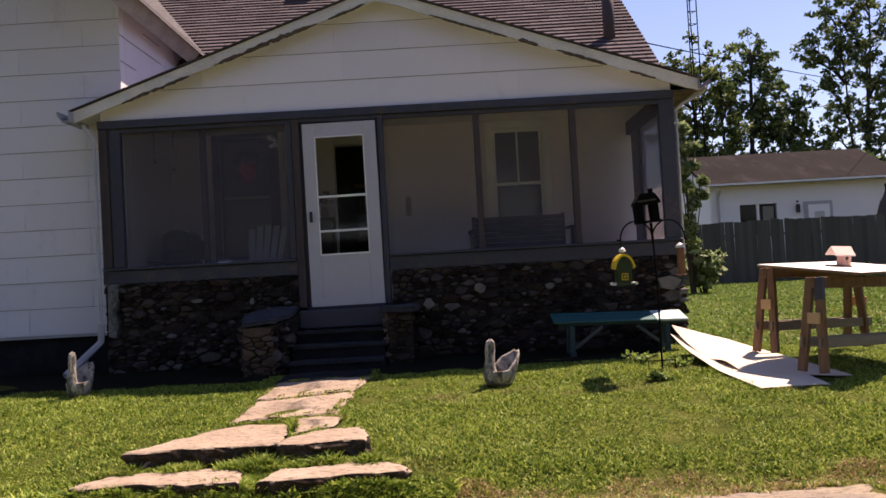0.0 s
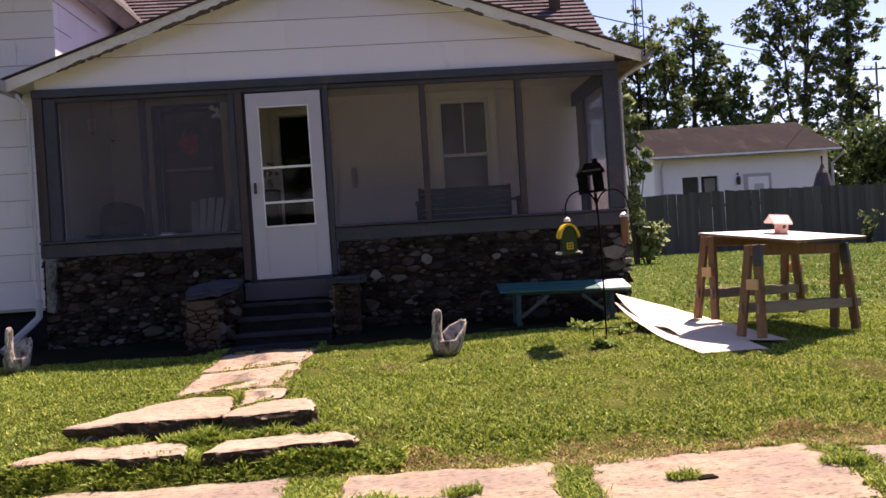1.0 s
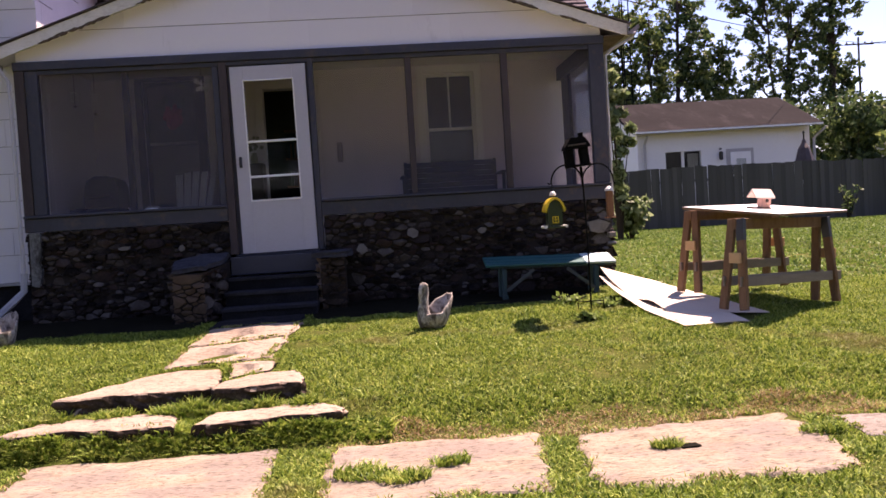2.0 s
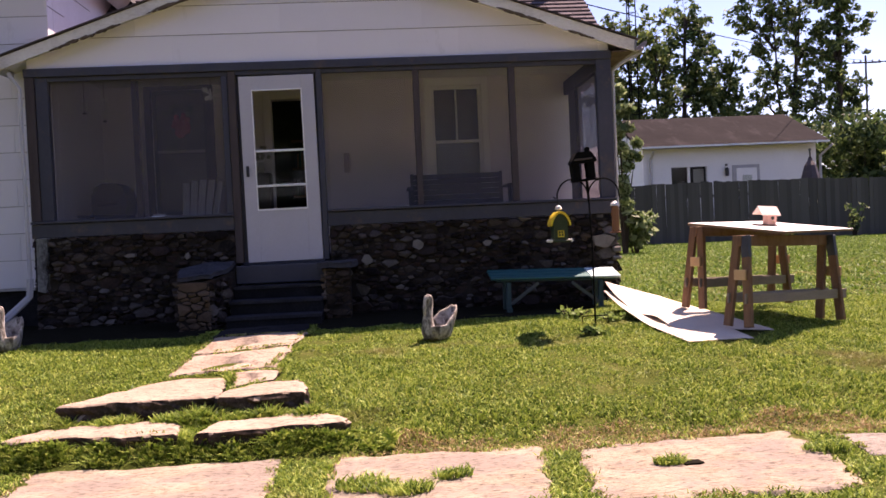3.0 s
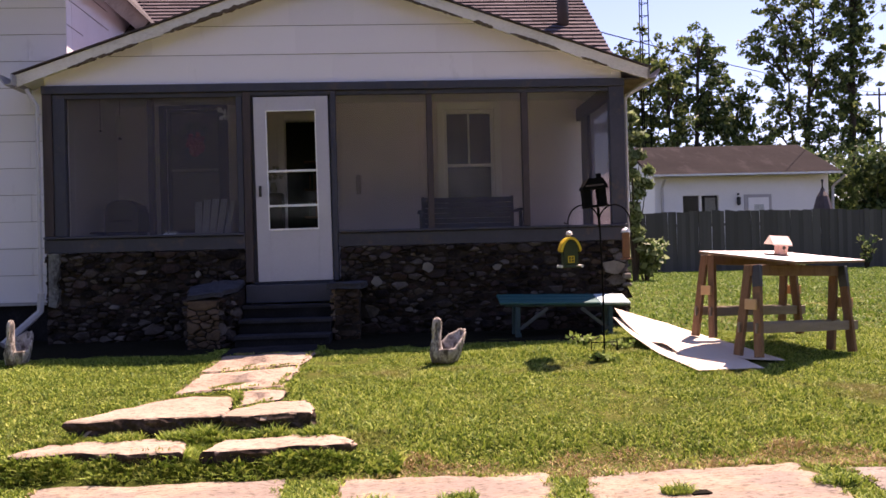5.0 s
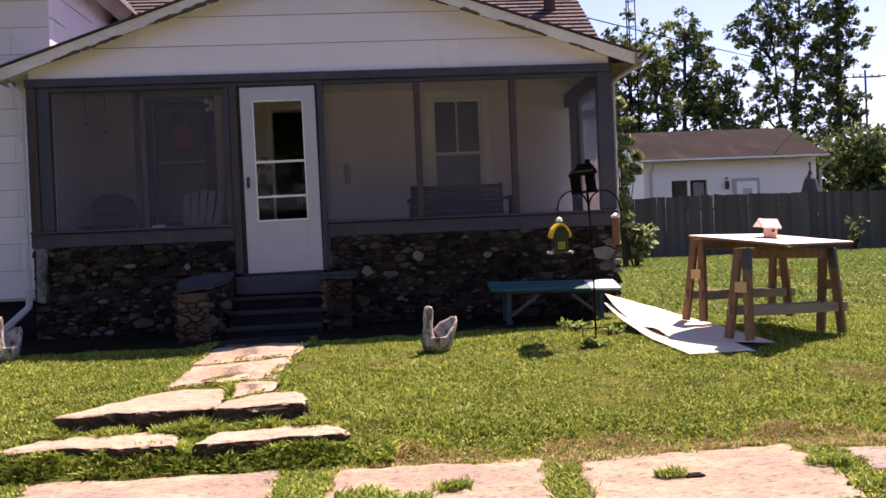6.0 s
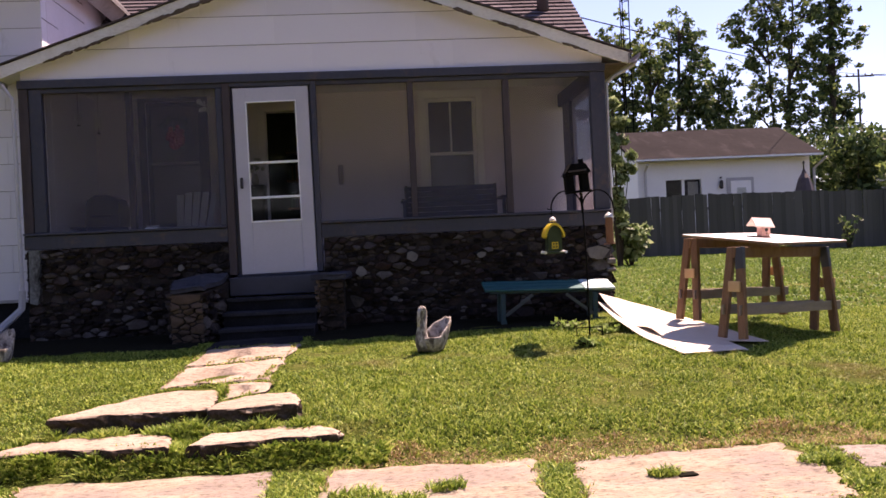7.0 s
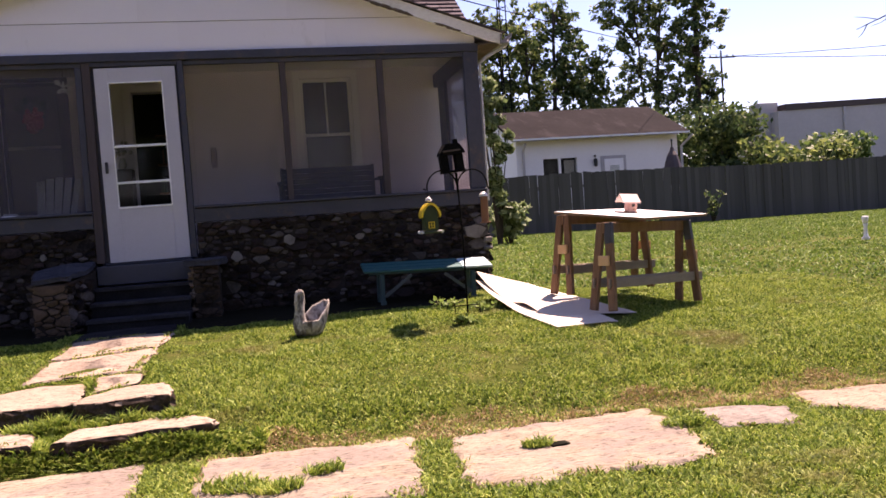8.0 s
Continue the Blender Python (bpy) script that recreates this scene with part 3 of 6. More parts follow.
for x, z, w, h, seed in ((3.92, 0.865, 0.25, 0.17, 1), (1.855, 0.916, 0.13, 0.11, 2), (1.29, 0.774, 0.12, 0.11, 3), (-0.64, 0.907, 0.055, 0.075, 4), (-1.24, 0.94, 0.12, 0.05, 5), (2.62, 0.90, 0.10, 0.08, 6)):
    blob = [(x + 0.5 * w * math.cos(a) * (1 + 0.18 * math.sin(3 * a + seed)), z + 0.5 * h * math.sin(a) * (1 + 0.15 * math.cos(2 * a + seed))) for a in (k * math.pi / 3.5 + 0.35 * math.sin(k * 5 + seed) for k in range(7))]
    part("pale_stone", prism(blob, -0.082, 0.0), "stone_pale", house, "pale limestone block in the wall")
for z, h, y in ((0.76, 0.065, -0.01), (0.665, 0.04, -0.02)):
    part("corner_stone", box(4.03, 4.125, y - 0.055, y + 0.06, z - h / 2, z + h / 2, 0.012), "stone_pale", house, "pale stone jutting from the wall corner")

# steps: a pale riser under the door, then worn treads toned as lit that overhang risers toned as shaded
part("door_riser", box(-0.12, 0.82, -0.14, 0.16, 0.575, 0.772, 0.008), "riser", house, "pale grey concrete riser under the door")
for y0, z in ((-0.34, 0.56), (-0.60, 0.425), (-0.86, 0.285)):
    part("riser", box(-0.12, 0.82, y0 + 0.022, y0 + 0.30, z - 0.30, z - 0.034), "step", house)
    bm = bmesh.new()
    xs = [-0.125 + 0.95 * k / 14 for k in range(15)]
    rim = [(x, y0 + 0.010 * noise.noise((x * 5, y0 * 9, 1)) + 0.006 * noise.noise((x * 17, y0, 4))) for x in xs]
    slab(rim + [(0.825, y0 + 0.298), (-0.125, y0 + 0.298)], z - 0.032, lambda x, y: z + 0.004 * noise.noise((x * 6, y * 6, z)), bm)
    part("tread", bm, "step_lit", house, "worn concrete tread toned lighter as if lit")

# floor, sill boards, posts, beam
part("porch_floor", box(PX0 + 0.05, PX1 - 0.05, 0.285, DEEP, 0.55, 0.80), "floor_paint", house, "grey painted porch floor")
for x0, x1 in ((-2.27, -0.13), (0.885, 4.10)):
    part("sill_board", box(x0, x1, -0.05, 0.06, 1.166, 1.315, 0.006), "trim", house)
    part("sill_ledge", box(x0, x1, -0.075, 0.10, 1.318, 1.345, 0.005), "trim", house)
part("sill_board", box(3.98, 4.09, 0.065, DEEP - 0.01, 1.166, 1.315, 0.006), "trim", house)
part("beam", box(PX0, PX1, -0.06, 0.08, 2.885, 2.975, 0.006), "trim", house)
part("beam", box(3.98, 4.09, 0.083, DEEP - 0.01, 2.80, 2.975, 0.006), "trim", house)
part("top_rail", box(-2.03, -0.13, -0.03, 0.02, 2.835, 2.883, 0.004), "trim", house)
part("top_rail", box(0.885, 3.925, -0.03, 0.02, 2.835, 2.883, 0.004), "trim", house)
for x0, x1, y0, m, z0 in ((-2.265, -2.165, -0.05, "bare", 1.347), (-2.16, -2.03, -0.035, "trim", 1.347), (3.925, 4.095, -0.045, "trim", 1.347), (-1.175, -1.115, 0.03, "bare", 1.347), (1.88, 1.948, -0.02, "bare", 1.347), (2.94, 3.012, -0.03, "bare", 1.347)):
    part("post", box(x0, x1, y0, y0 + 0.085, z0, 2.833 if x0 > -2.1 and x1 < 3.9 else 2.883, 0.006), m, house, "bare timber porch post" if m == "bare" else "")
part("post", box(-0.128, -0.045, -0.045, 0.06, 0.80, 2.883, 0.006), "bare", house, "bare timber porch post")
part("post", box(-0.20, -0.132, -0.035, 0.05, 1.347, 2.833, 0.006), "trim", house)
part("post", box(0.825, 0.882, -0.045, 0.06, 0.80, 2.883, 0.006), "trim", house)
for x0, x1 in ((-0.044, 0.04), (0.78, 0.824)):
    part("door_stop", box(x0, x1, 0.004, 0.058, 0.81, 2.838, 0.003), "trim", house)
part("door_head", box(-0.045, 0.825, -0.04, 0.06, 2.84, 2.884, 0.004), "trim", house)
part("threshold", box(-0.045, 0.825, -0.05, 0.28, 0.775, 0.802, 0.005), "cap", house)
# right screened side
part("post", box(4.00, 4.088, 1.40, 1.80, 1.347, 2.797, 0.006), "trim", house)
part("sill_ledge", box(3.93, 4.10, 0.105, DEEP - 0.01, 1.318, 1.345, 0.004), "white", house)
# the left bay gets a denser mesh than the right one
for x0, x1, y in ((-2.03, -0.20, 0.012), (0.882, 3.925, 0.012)):
    part("insect_screen", box(x0, x1, y, y + 0.002, 1.345, 2.84), "screen_dense" if x0 < 0 else "screen", house, "dark insect screen")
# dense translucent mesh over the side opening
part("insect_screen", box(4.04, 4.042, 0.04, 1.40, 1.345, 2.80), "screen_side", house, "dark insect screen")

# inner wall of the porch, with openings for the window, the left window and the door
OPEN = [(-1.47, -0.76, 1.42, 3.05), (0.07, 0.72, 0.80, 2.88), (2.185, 2.86, 1.50, 2.98)]
cuts = sorted(OPEN)
x = -2.9
for ox0, ox1, oz0, oz1 in cuts:
    part("inner_wall", box(x, ox0, DEEP, DEEP + 0.16, 0.3, 3.3), "inner", house)
    part("inner_wall", box(ox0, ox1, DEEP, DEEP + 0.16, oz1, 3.3), "inner", house)
    part("inner_wall", box(ox0, ox1, DEEP, DEEP + 0.16, 0.3, oz0), "inner", house)
    x = ox1
part("inner_wall", box(x, 4.18, DEEP, DEEP + 0.16, 0.3, 3.3), "inner", house)
part("porch_ceiling", box(PX0 + 0.02, PX1 - 0.02, 0.085, DEEP - 0.003, 3.10, 3.16), "ceiling", house)
# room surfaces are coloured near black to stand for an unlit interior
part("room_box", box(-2.9, 4.1, 5.2, 5.3, 0.3, 3.4), "dark", house, "near-black panel for the unlit room behind the windows")
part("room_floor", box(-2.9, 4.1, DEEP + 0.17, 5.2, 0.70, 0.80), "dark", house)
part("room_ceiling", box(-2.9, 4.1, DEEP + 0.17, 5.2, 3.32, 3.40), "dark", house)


def sash(x0, x1, z0, z1, y, label, mid=True):
    t = 0.045
    bm = bmesh.new()
    for a in ((x0 - 0.09, x0, z0 - 0.02, z1 + 0.10), (x1, x1 + 0.09, z0 - 0.02, z1 + 0.10), (x0, x1, z1, z1 + 0.10)):
        box(a[0], a[1], y - 0.03, y - 0.002, a[2], a[3], 0.004, bm)
    box(x0 - 0.12, x1 + 0.12, y - 0.07, y - 0.002, z0 - 0.06, z0 - 0.022, 0.004, bm)
    win = part("window", bm, "white" if mid else "trim", house, label)
    bm = bmesh.new()
    zm = (z0 + z1) / 2
    for a in ((x0, x0 + t, z0, z1), (x1 - t, x1, z0, z1), (x0 + t, x1 - t, z1 - t, z1), (x0 + t, x1 - t, z0, z0 + t), (x0 + t, x1 - t, zm - 0.02, zm + 0.02)):
        box(a[0], a[1], y + 0.02, y + 0.06, a[2], a[3], 0.003, bm)
    if mid:
        box((x0 + x1) / 2 - 0.012, (x0 + x1) / 2 + 0.012, y + 0.025, y + 0.055, zm + 0.02, z1 - t, 0.0, bm)
    part("sash", bm, "white" if mid else "trim", win)
    for a, b in ((z0 + t, zm - 0.02), (zm + 0.02, z1 - t)):
        part("pane", box(x0 + t, x1 - t, y + 0.038, y + 0.042, a, b), "glass", win).visible_shadow = False
    return win


win = sash(2.185, 2.86, 1.50, 2.98, DEEP, "white double-hung window with drawn shades")
part("window_shade", box(2.20, 2.85, DEEP + 0.10, DEEP + 0.105, 1.50, 2.26), "blind", win)
part("curtain", box(2.20, 2.85, DEEP + 0.11, DEEP + 0.115, 2.26, 2.98), "curtain", win)
part("meeting_rail", box(-1.42, -0.81, DEEP + 0.012, DEEP + 0.019, 2.225, 2.265), "blind", house)
lwin = sash(-1.47, -0.76, 1.42, 3.05, DEEP, "dim window behind the porch chairs", False)
part("curtain", box(-1.46, -0.77, DEEP + 0.10, DEEP + 0.105, 1.42, 3.05), "curtain", lwin)

# house door behind the storm door, standing open to a dark room
part("door_casing", box(-0.03, 0.068, DEEP - 0.03, DEEP - 0.002, 0.80, 2.97, 0.004), "inner", house)
part("door_casing", box(0.722, 0.80, DEEP - 0.03, DEEP - 0.002, 0.80, 2.97, 0.004), "inner", house)
part("door_casing", box(0.07, 0.72, DEEP - 0.03, DEEP - 0.002, 2.885, 2.97, 0.004), "inner", house)

# storm door
sd = thing("storm_door", "white storm door with three dark glass panes and black handle", "door", m=pose(0.41, -0.02, 0.805, 0, -0.5, 0))
bm = bmesh.new()
for x0, x1, z0, z1 in ((-0.405, -0.265, 0, 2.02), (0.262, 0.405, 0, 2.02), (-0.265, 0.262, 1.865, 2.02), (-0.265, 0.262, 0, 0.565)):
    box(x0, x1, -0.018, 0.018, z0, z1, 0.003, bm)
leaf = part("door_leaf", bm, "door_white", sd)
for z in (1.205, 0.825):
    part("glazing_bar", box(-0.27, 0.267, -0.020, 0.014, z - 0.012, z + 0.012, 0.003), "white", sd)
bm = bmesh.new()
for x0, x1, z0, z1 in ((-0.275, -0.262, 0.56, 1.87), (0.259, 0.272, 0.56, 1.87), (-0.262, 0.259, 1.858, 1.872), (-0.262, 0.259, 0.555, 0.575)):
    box(x0, x1, -0.026, -0.0185, z0, z1, 0.002, bm)
part("glazing_bead", bm, "white", sd)
for z0, z1 in ((0.566, 0.812), (0.838, 1.192), (1.218, 1.864)):
    part("pane", box(-0.264, 0.261, -0.002, 0.002, z0, z1), "glass", sd).visible_shadow = False
bm = box(-0.372, -0.340, -0.032, -0.0185, 0.93, 1.05, 0.004)
box(-0.366, -0.346, -0.060, -0.033, 0.955, 1.03, 0.006, bm)
part("door_handle", bm, "black", sd, "black door handle")

# gable above the beam
RX0, RX1, RZL, RZR, RXM, RZM = -2.50, 4.36, 3.075, 3.06, 0.88, 4.25


def rake_z(x, drop=0.0):
    low, run = (RZL, RXM - RX0) if x < RXM else (RZR, RX1 - RXM)
    return RZM - (RZM - low) * abs(x - RXM) / run - drop


gable = part("gable_wall", prism([(PX0 + 0.02, 2.977), (PX1 - 0.02, 2.977), (PX1 - 0.02, rake_z(4.08, 0.085)), (RXM, rake_z(RXM, 0.085)), (PX0 + 0.02, rake_z(-2.25, 0.085))], 0.0, 0.10), "siding", house, "white shingled porch gable")
rnd = random.Random(5)
z, row = 2.978, 0
while z < 4.1:
    z1 = z + 0.315
    x = PX0 + 0.03 - (row % 2) * 0.4 - (0.25 if row == 2 else 0)
    while x < PX1:
        w = 0.72 if row == 2 else 1.55
        a, b = max(x + 0.0008, PX0 + 0.03), min(x + w - 0.0008, PX1 - 0.03)
        # keep the part of the course that lies under the slope of the roof
        top = [min(z1 + 0.012, rake_z(a, 0.09)), min(z1 + 0.012, rake_z(b, 0.09))]
        if b - a > 0.05 and max(top) > z + 0.02:
            poly = [(a, z + 0.006), (b, z + 0.006)]
            for xx in np.linspace(b, a, 9):
                poly.append((float(xx), max(z + 0.007, min(z1 - 0.0005, rake_z(xx, 0.09)))))
            bm = bmesh.new()
            lo, hi = -0.011 - rnd.uniform(0, 0.002), -0.004
            f = [bm.verts.new((px, lo + (hi - lo) * (pz - z) / 0.33, pz)) for px, pz in poly]
            g = [bm.verts.new((px, -0.001, pz)) for px, pz in poly]
            bm.faces.new(f)
            for k in range(len(poly)):
                j = (k + 1) % len(poly)
                bm.faces.new((f[k], g[k], g[j], f[j]))
            part("shingle", bm, "siding_piece", gable)
        x += w
    under = [float(xx) for xx in np.linspace(PX0 + 0.04, PX1 - 0.04, 200) if rake_z(float(xx), 0.09) > z1 + 0.01]
    if under:
        # thin dark strip paints the shadow gap between two courses
        part("joint", box(under[0], under[-1], -0.0034, -0.0012, z1 + 0.0002, z1 + 0.0062), "joint", gable, "siding joint drawn dark as a shadow gap")
    z, row = z1, row + 1

# rake boards, worn, with soffit and porch roof
for s, xe in ((-1, RX0), (1, RX1)):
    n = 26
    bm = bmesh.new()
    prev = None
    for k in range(n + 1):
        x = RXM + (xe - RXM) * k / n
        zt = rake_z(x)
        d = 0.125 + 0.014 * noise.noise((x * 3.1, s, 2)) + (0.02 * max(0, noise.noise((x * 6, s, 7))))
        row_v = [bm.verts.new((x, yy, zz)) for yy, zz in ((-0.15, zt), (-0.15, zt - d), (-0.115, zt - d), (-0.115, zt))]
        if prev:
            for i in range(4):
                j = (i + 1) % 4
                bm.faces.new((prev[i], prev[j], row_v[j], row_v[i]))
        else:
            bm.faces.new(row_v)
        prev = row_v
    bm.faces.new(prev[::-1])
    part("rake_board", bm, "rake", house, "weathered white rake board with rotten lower edge")
    poly = [(RXM, rake_z(RXM, 0.03)), (xe, rake_z(xe, 0.03)), (xe, rake_z(xe, 0.08)), (RXM, rake_z(RXM, 0.08))]
    part("porch_roof", prism(poly, -0.113, 3.4), "ceiling", house)
    poly = [(RXM, rake_z(RXM, -0.022)), (xe + s * 0.03, rake_z(xe, -0.015)), (xe + s * 0.03, rake_z(xe, -0.002)), (RXM, rake_z(RXM, -0.004))]
    part("roof_edge", prism(poly, -0.175, -0.10), "pipe", house, "dark shingle edge")
    part("porch_roof_top", prism(poly, -0.098, 3.4), "roof_rest", house, "brown porch roof shingles")
    # ragged rot along the lower edge of the rake
    for x0, w, deep in (((-0.92, 1.15, 0.05), (-1.95, 0.75, 0.022), (0.35, 0.42, 0.014)) if s < 0 else ((1.45, 0.85, 0.014), (2.42, 0.22, 0.03), (2.82, 0.55, 0.034), (3.6, 0.3, 0.012))):
        bm = bmesh.new()
        old = None
        for k in range(41):
            xa = x0 + w * k / 40
            end = min(1.0, min(k, 40 - k) / 6)
            bite = max(0.08, 0.5 + 0.9 * noise.noise((xa * 9, s, 1)) + 0.5 * noise.noise((xa * 31, s, 4)))
            hi_d = 0.121 - deep * end * bite
            lo_d = 0.127 + 0.016 * end * (0.5 + noise.noise((xa * 23, s, 5)))
            row_v = [bm.verts.new((xa, yy, rake_z(xa, dd))) for yy, dd in ((-0.154, hi_d), (-0.154, lo_d), (-0.125, lo_d), (-0.125, hi_d))]
            if old:
                for q in range(4):
                    bm.faces.new((old[q], old[(q + 1) % 4], row_v[(q + 1) % 4], row_v[q]))
            else:
                bm.faces.new(row_v)
            old = row_v
        bm.faces.new(old[::-1])
        part("rotten_patch", bm, "peel", house, "rotten bare wood")
part("soffit", box(PX1 + 0.005, RX1 - 0.02, -0.10, 3.3, 2.945, 2.96), "peel", house, "bare dark soffit boards")
# gutters
for xe, s, ze in ((RX0, -1, RZL), (RX1, 1, RZR)):
    bm = bmesh.new()
    pr = [(0, 0), (0.0, -0.085), (s * 0.06, -0.085), (s * 0.10, -0.03), (s * 0.10, 0.0), (s * 0.092, 0.0), (s * 0.09, -0.028), (s * 0.057, -0.078), (s * 0.008, -0.078), (s * 0.008, 0)]
    k = 1.3 if s > 0 else 1.35
    prism([(xe - s * 0.02 + a * k, ze - 0.01 + b * k) for a, b in pr], -0.19 if s > 0 else -0.27, 3.0 if s > 0 else 0.24, bm)
    part("gutter", bm, "spout" if s < 0 else "gutter_dull", house, "dented grey gutter")
bm = tube([(-2.40, -0.10, 2.93), (-2.37, -0.10, 2.87), (-2.30, -0.085, 2.76), (-2.298, -0.085, 0.72)], 0.024, 6)
spout = part("downspout", bm, "spout_dull", house, "dirty grey downspout with pale kicked-out foot")
bm = tube([(-2.298, -0.085, 0.74), (-2.31, -0.09, 0.55), (-2.36, -0.16, 0.48), (-2.52, -0.52, 0.24)], 0.038, 6)
part("downspout_foot", bm, "spout", spout, "pale kicked-out downspout foot")
bm = tube([(4.43, -0.17, 2.965), (4.40, -0.13, 2.92), (4.20, -0.03, 2.82), (4.122, -0.01, 2.75), (4.116, -0.01, 1.20)], 0.017, 6)
part("downspout", bm, "spout", house, "dull white downspout at the porch corner")

# left wing
WX1, WY = -2.11, 0.30


def wing_wall():
    wall = part("wing_wall", prism([(-9.0, 0.63), (WX1, 0.63), (WX1, 4.47), (-5.2, 7.18), (-9.0, 3.6)], WY, WY + 0.16), "siding_old", house, "white shingled wing wall")
    part("wing_side", box(WX1 - 0.16, WX1, WY + 0.165, 6.0, 0.63, 4.47), "siding", house)
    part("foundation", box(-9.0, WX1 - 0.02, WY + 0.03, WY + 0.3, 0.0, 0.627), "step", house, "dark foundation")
    part("drip_board", box(-9.0, WX1 - 0.02, WY - 0.03, WY - 0.002, 0.60, 0.632, 0.003), "spout", house)
    r = random.Random(8)
    z, row = 0.634, 0
    while z < 6.3:
        x = WX1 - 0.001 - (0.42 if row % 2 else 0.0)
        if row % 2:
            spans = [(x, WX1 - 0.001)]
        else:
            spans = []
        while x > -5.6:
            spans.append((x - 1.16, x))
            x -= 1.16
        for a, b in spans:
            top = z + 0.308
            if z > 4.0:
                b = min(b, WX1 - (z + 0.3 - 4.47) / 0.88)
            if b - a < 0.08:
                continue
            lo = WY - 0.011 - r.uniform(0, 0.002)
            top = z + 0.2985
            bm = bmesh.new()
            v = [bm.verts.new(p) for p in ((a + 0.002, lo, z + 0.006), (b - 0.002, lo, z + 0.006), (b - 0.002, WY - 0.004, top), (a + 0.002, WY - 0.004, top), (a + 0.002, WY - 0.001, z + 0.006), (b - 0.002, WY - 0.001, z + 0.006))]
            for q in ((0, 1, 2, 3), (0, 4, 5, 1), (0, 3, 4), (1, 5, 2)):
                bm.faces.new([v[k] for k in q])
            part("shingle", bm, "siding_old", wall)
        z += 0.2985
        row += 1
        if z < 4.3:
            part("joint", box(-5.6, WX1 - 0.002, WY - 0.0034, WY - 0.0012, z + 0.0002, z + 0.0062), "joint", wall, "siding joint drawn dark as a shadow gap")


wing_wall()
# wing roof: its eave runs back along the side wall, with fascia, sloping soffit and pale shingles
EVX, EVZ, SL, EVF = -1.80, 4.36, 0.88, -0.80


def wz(x, d=0.0):
    return EVZ - SL * (x - EVX) + d


bm, prev = bmesh.new(), None
for k in range(15):
    y = EVF + (2.50 - EVF) * k / 14
    d = 0.20 + 0.010 * noise.noise((y * 4, 1, 6))
    row_v = [bm.verts.new((EVX - 0.66 * a - 0.75 * b, y, EVZ - 0.75 * a + 0.66 * b)) for a, b in ((0.004, 0), (d, 0), (d, 0.03), (0.004, 0.03))]
    if prev:
        for i in range(4):
            bm.faces.new((prev[i], prev[(i + 1) % 4], row_v[(i + 1) % 4], row_v[i]))
    else:
        bm.faces.new(row_v)
    prev = row_v
bm.faces.new(prev[::-1])
part("wing_fascia", bm, "rake_grey", house, "weathered white eave board of the wing roof")
part("wing_soffit", prism([(-1.957, 4.262), (-1.957, 4.285), (WX1 + 0.003, 4.43), (WX1 + 0.003, 4.405)], EVF + 0.01, 2.5), "ceiling", house)
part("wing_roof", prism([(EVX + 0.035, wz(EVX + 0.035, 0.05)), (EVX + 0.035, wz(EVX + 0.035, 0.0)), (-5.2, wz(-5.2, 0.0)), (-5.2, wz(-5.2, 0.05))], EVF - 0.02, 7.5), "roof_pale", house, "pale grey shingles")
part("wing_rake", prism([(EVX, wz(EVX, -0.012)), (EVX, wz(EVX, -0.16)), (-5.2, wz(-5.2, -0.16)), (-5.2, wz(-5.2, -0.012))], EVF - 0.015, EVF - 0.001), "rake", house, "white rake board of the wing roof")
for y0, y1, z in ((WY + 0.002, 1.72, 4.03), (WY + 0.002, 0.80, 3.73), (1.10, 1.70, 4.26)):
    part("joint", box(WX1 + 0.0012, WX1 + 0.0045, y0, y1, z, z + 0.009), "joint", house, "siding joint drawn dark as a shadow gap")

# main roof with overlapping shingles
MY0, MZ0, MY1, MZ1, MX0, MX1 = 1.55, 3.55, 5.6, 6.42, -3.6, 4.42
LEN = math.hypot(MY1 - MY0, MZ1 - MZ0)
UY, UZ = (MY1 - MY0) / LEN, (MZ1 - MZ0) / LEN


def on_roof(s, out=0.0):
    return MY0 + UY * s - UZ * out, MZ0 + UZ * s + UY * out


bm = bmesh.new()
q = [on_roof(0, -0.02), on_roof(LEN, -0.02), on_roof(LEN, -0.12), on_roof(0, -0.12)]
a = [bm.verts.new((MX0, y, z)) for y, z in q]
b = [bm.verts.new((MX1, y, z)) for y, z in q]
bm.faces.new(a)
bm.faces.new(b[::-1])
for k in range(4):
    bm.faces.new((a[k], a[(k + 1) % 4], b[(k + 1) % 4], b[k]))
roof = part("main_roof", bm, "roof_rest", house, "steep roof of brown asphalt shingles")
part("back_roof", prism([(MX0, 6.3), (MX1, 6.3), (MX1, 6.40), (MX0, 6.40)], MY1 + 0.01, MY1 + 0.35), "roof_rest", house)
part("end_gable", slab([(4.20, DEEP + 0.17), (4.20, 8.5), (4.05, 8.5), (4.05, DEEP + 0.17)], 0.2, lambda x, y: min(3.75 + 0.70 * (y - 2.17), 6.2 - max(0, y - 5.6) * 0.7)), "siding", house, "white gable end")
part("rake_trim", stick((4.40, on_roof(0, -0.08)[0], on_roof(0, -0.08)[1]), (4.40, on_roof(LEN, -0.08)[0], on_roof(LEN, -0.08)[1]), 0.03, 0.16), "rake", house)
EXPO, TABW = 0.135, 0.31
rnd = random.Random(3)
single, rest = 0, bmesh.new()
rows_n = int(LEN / EXPO)
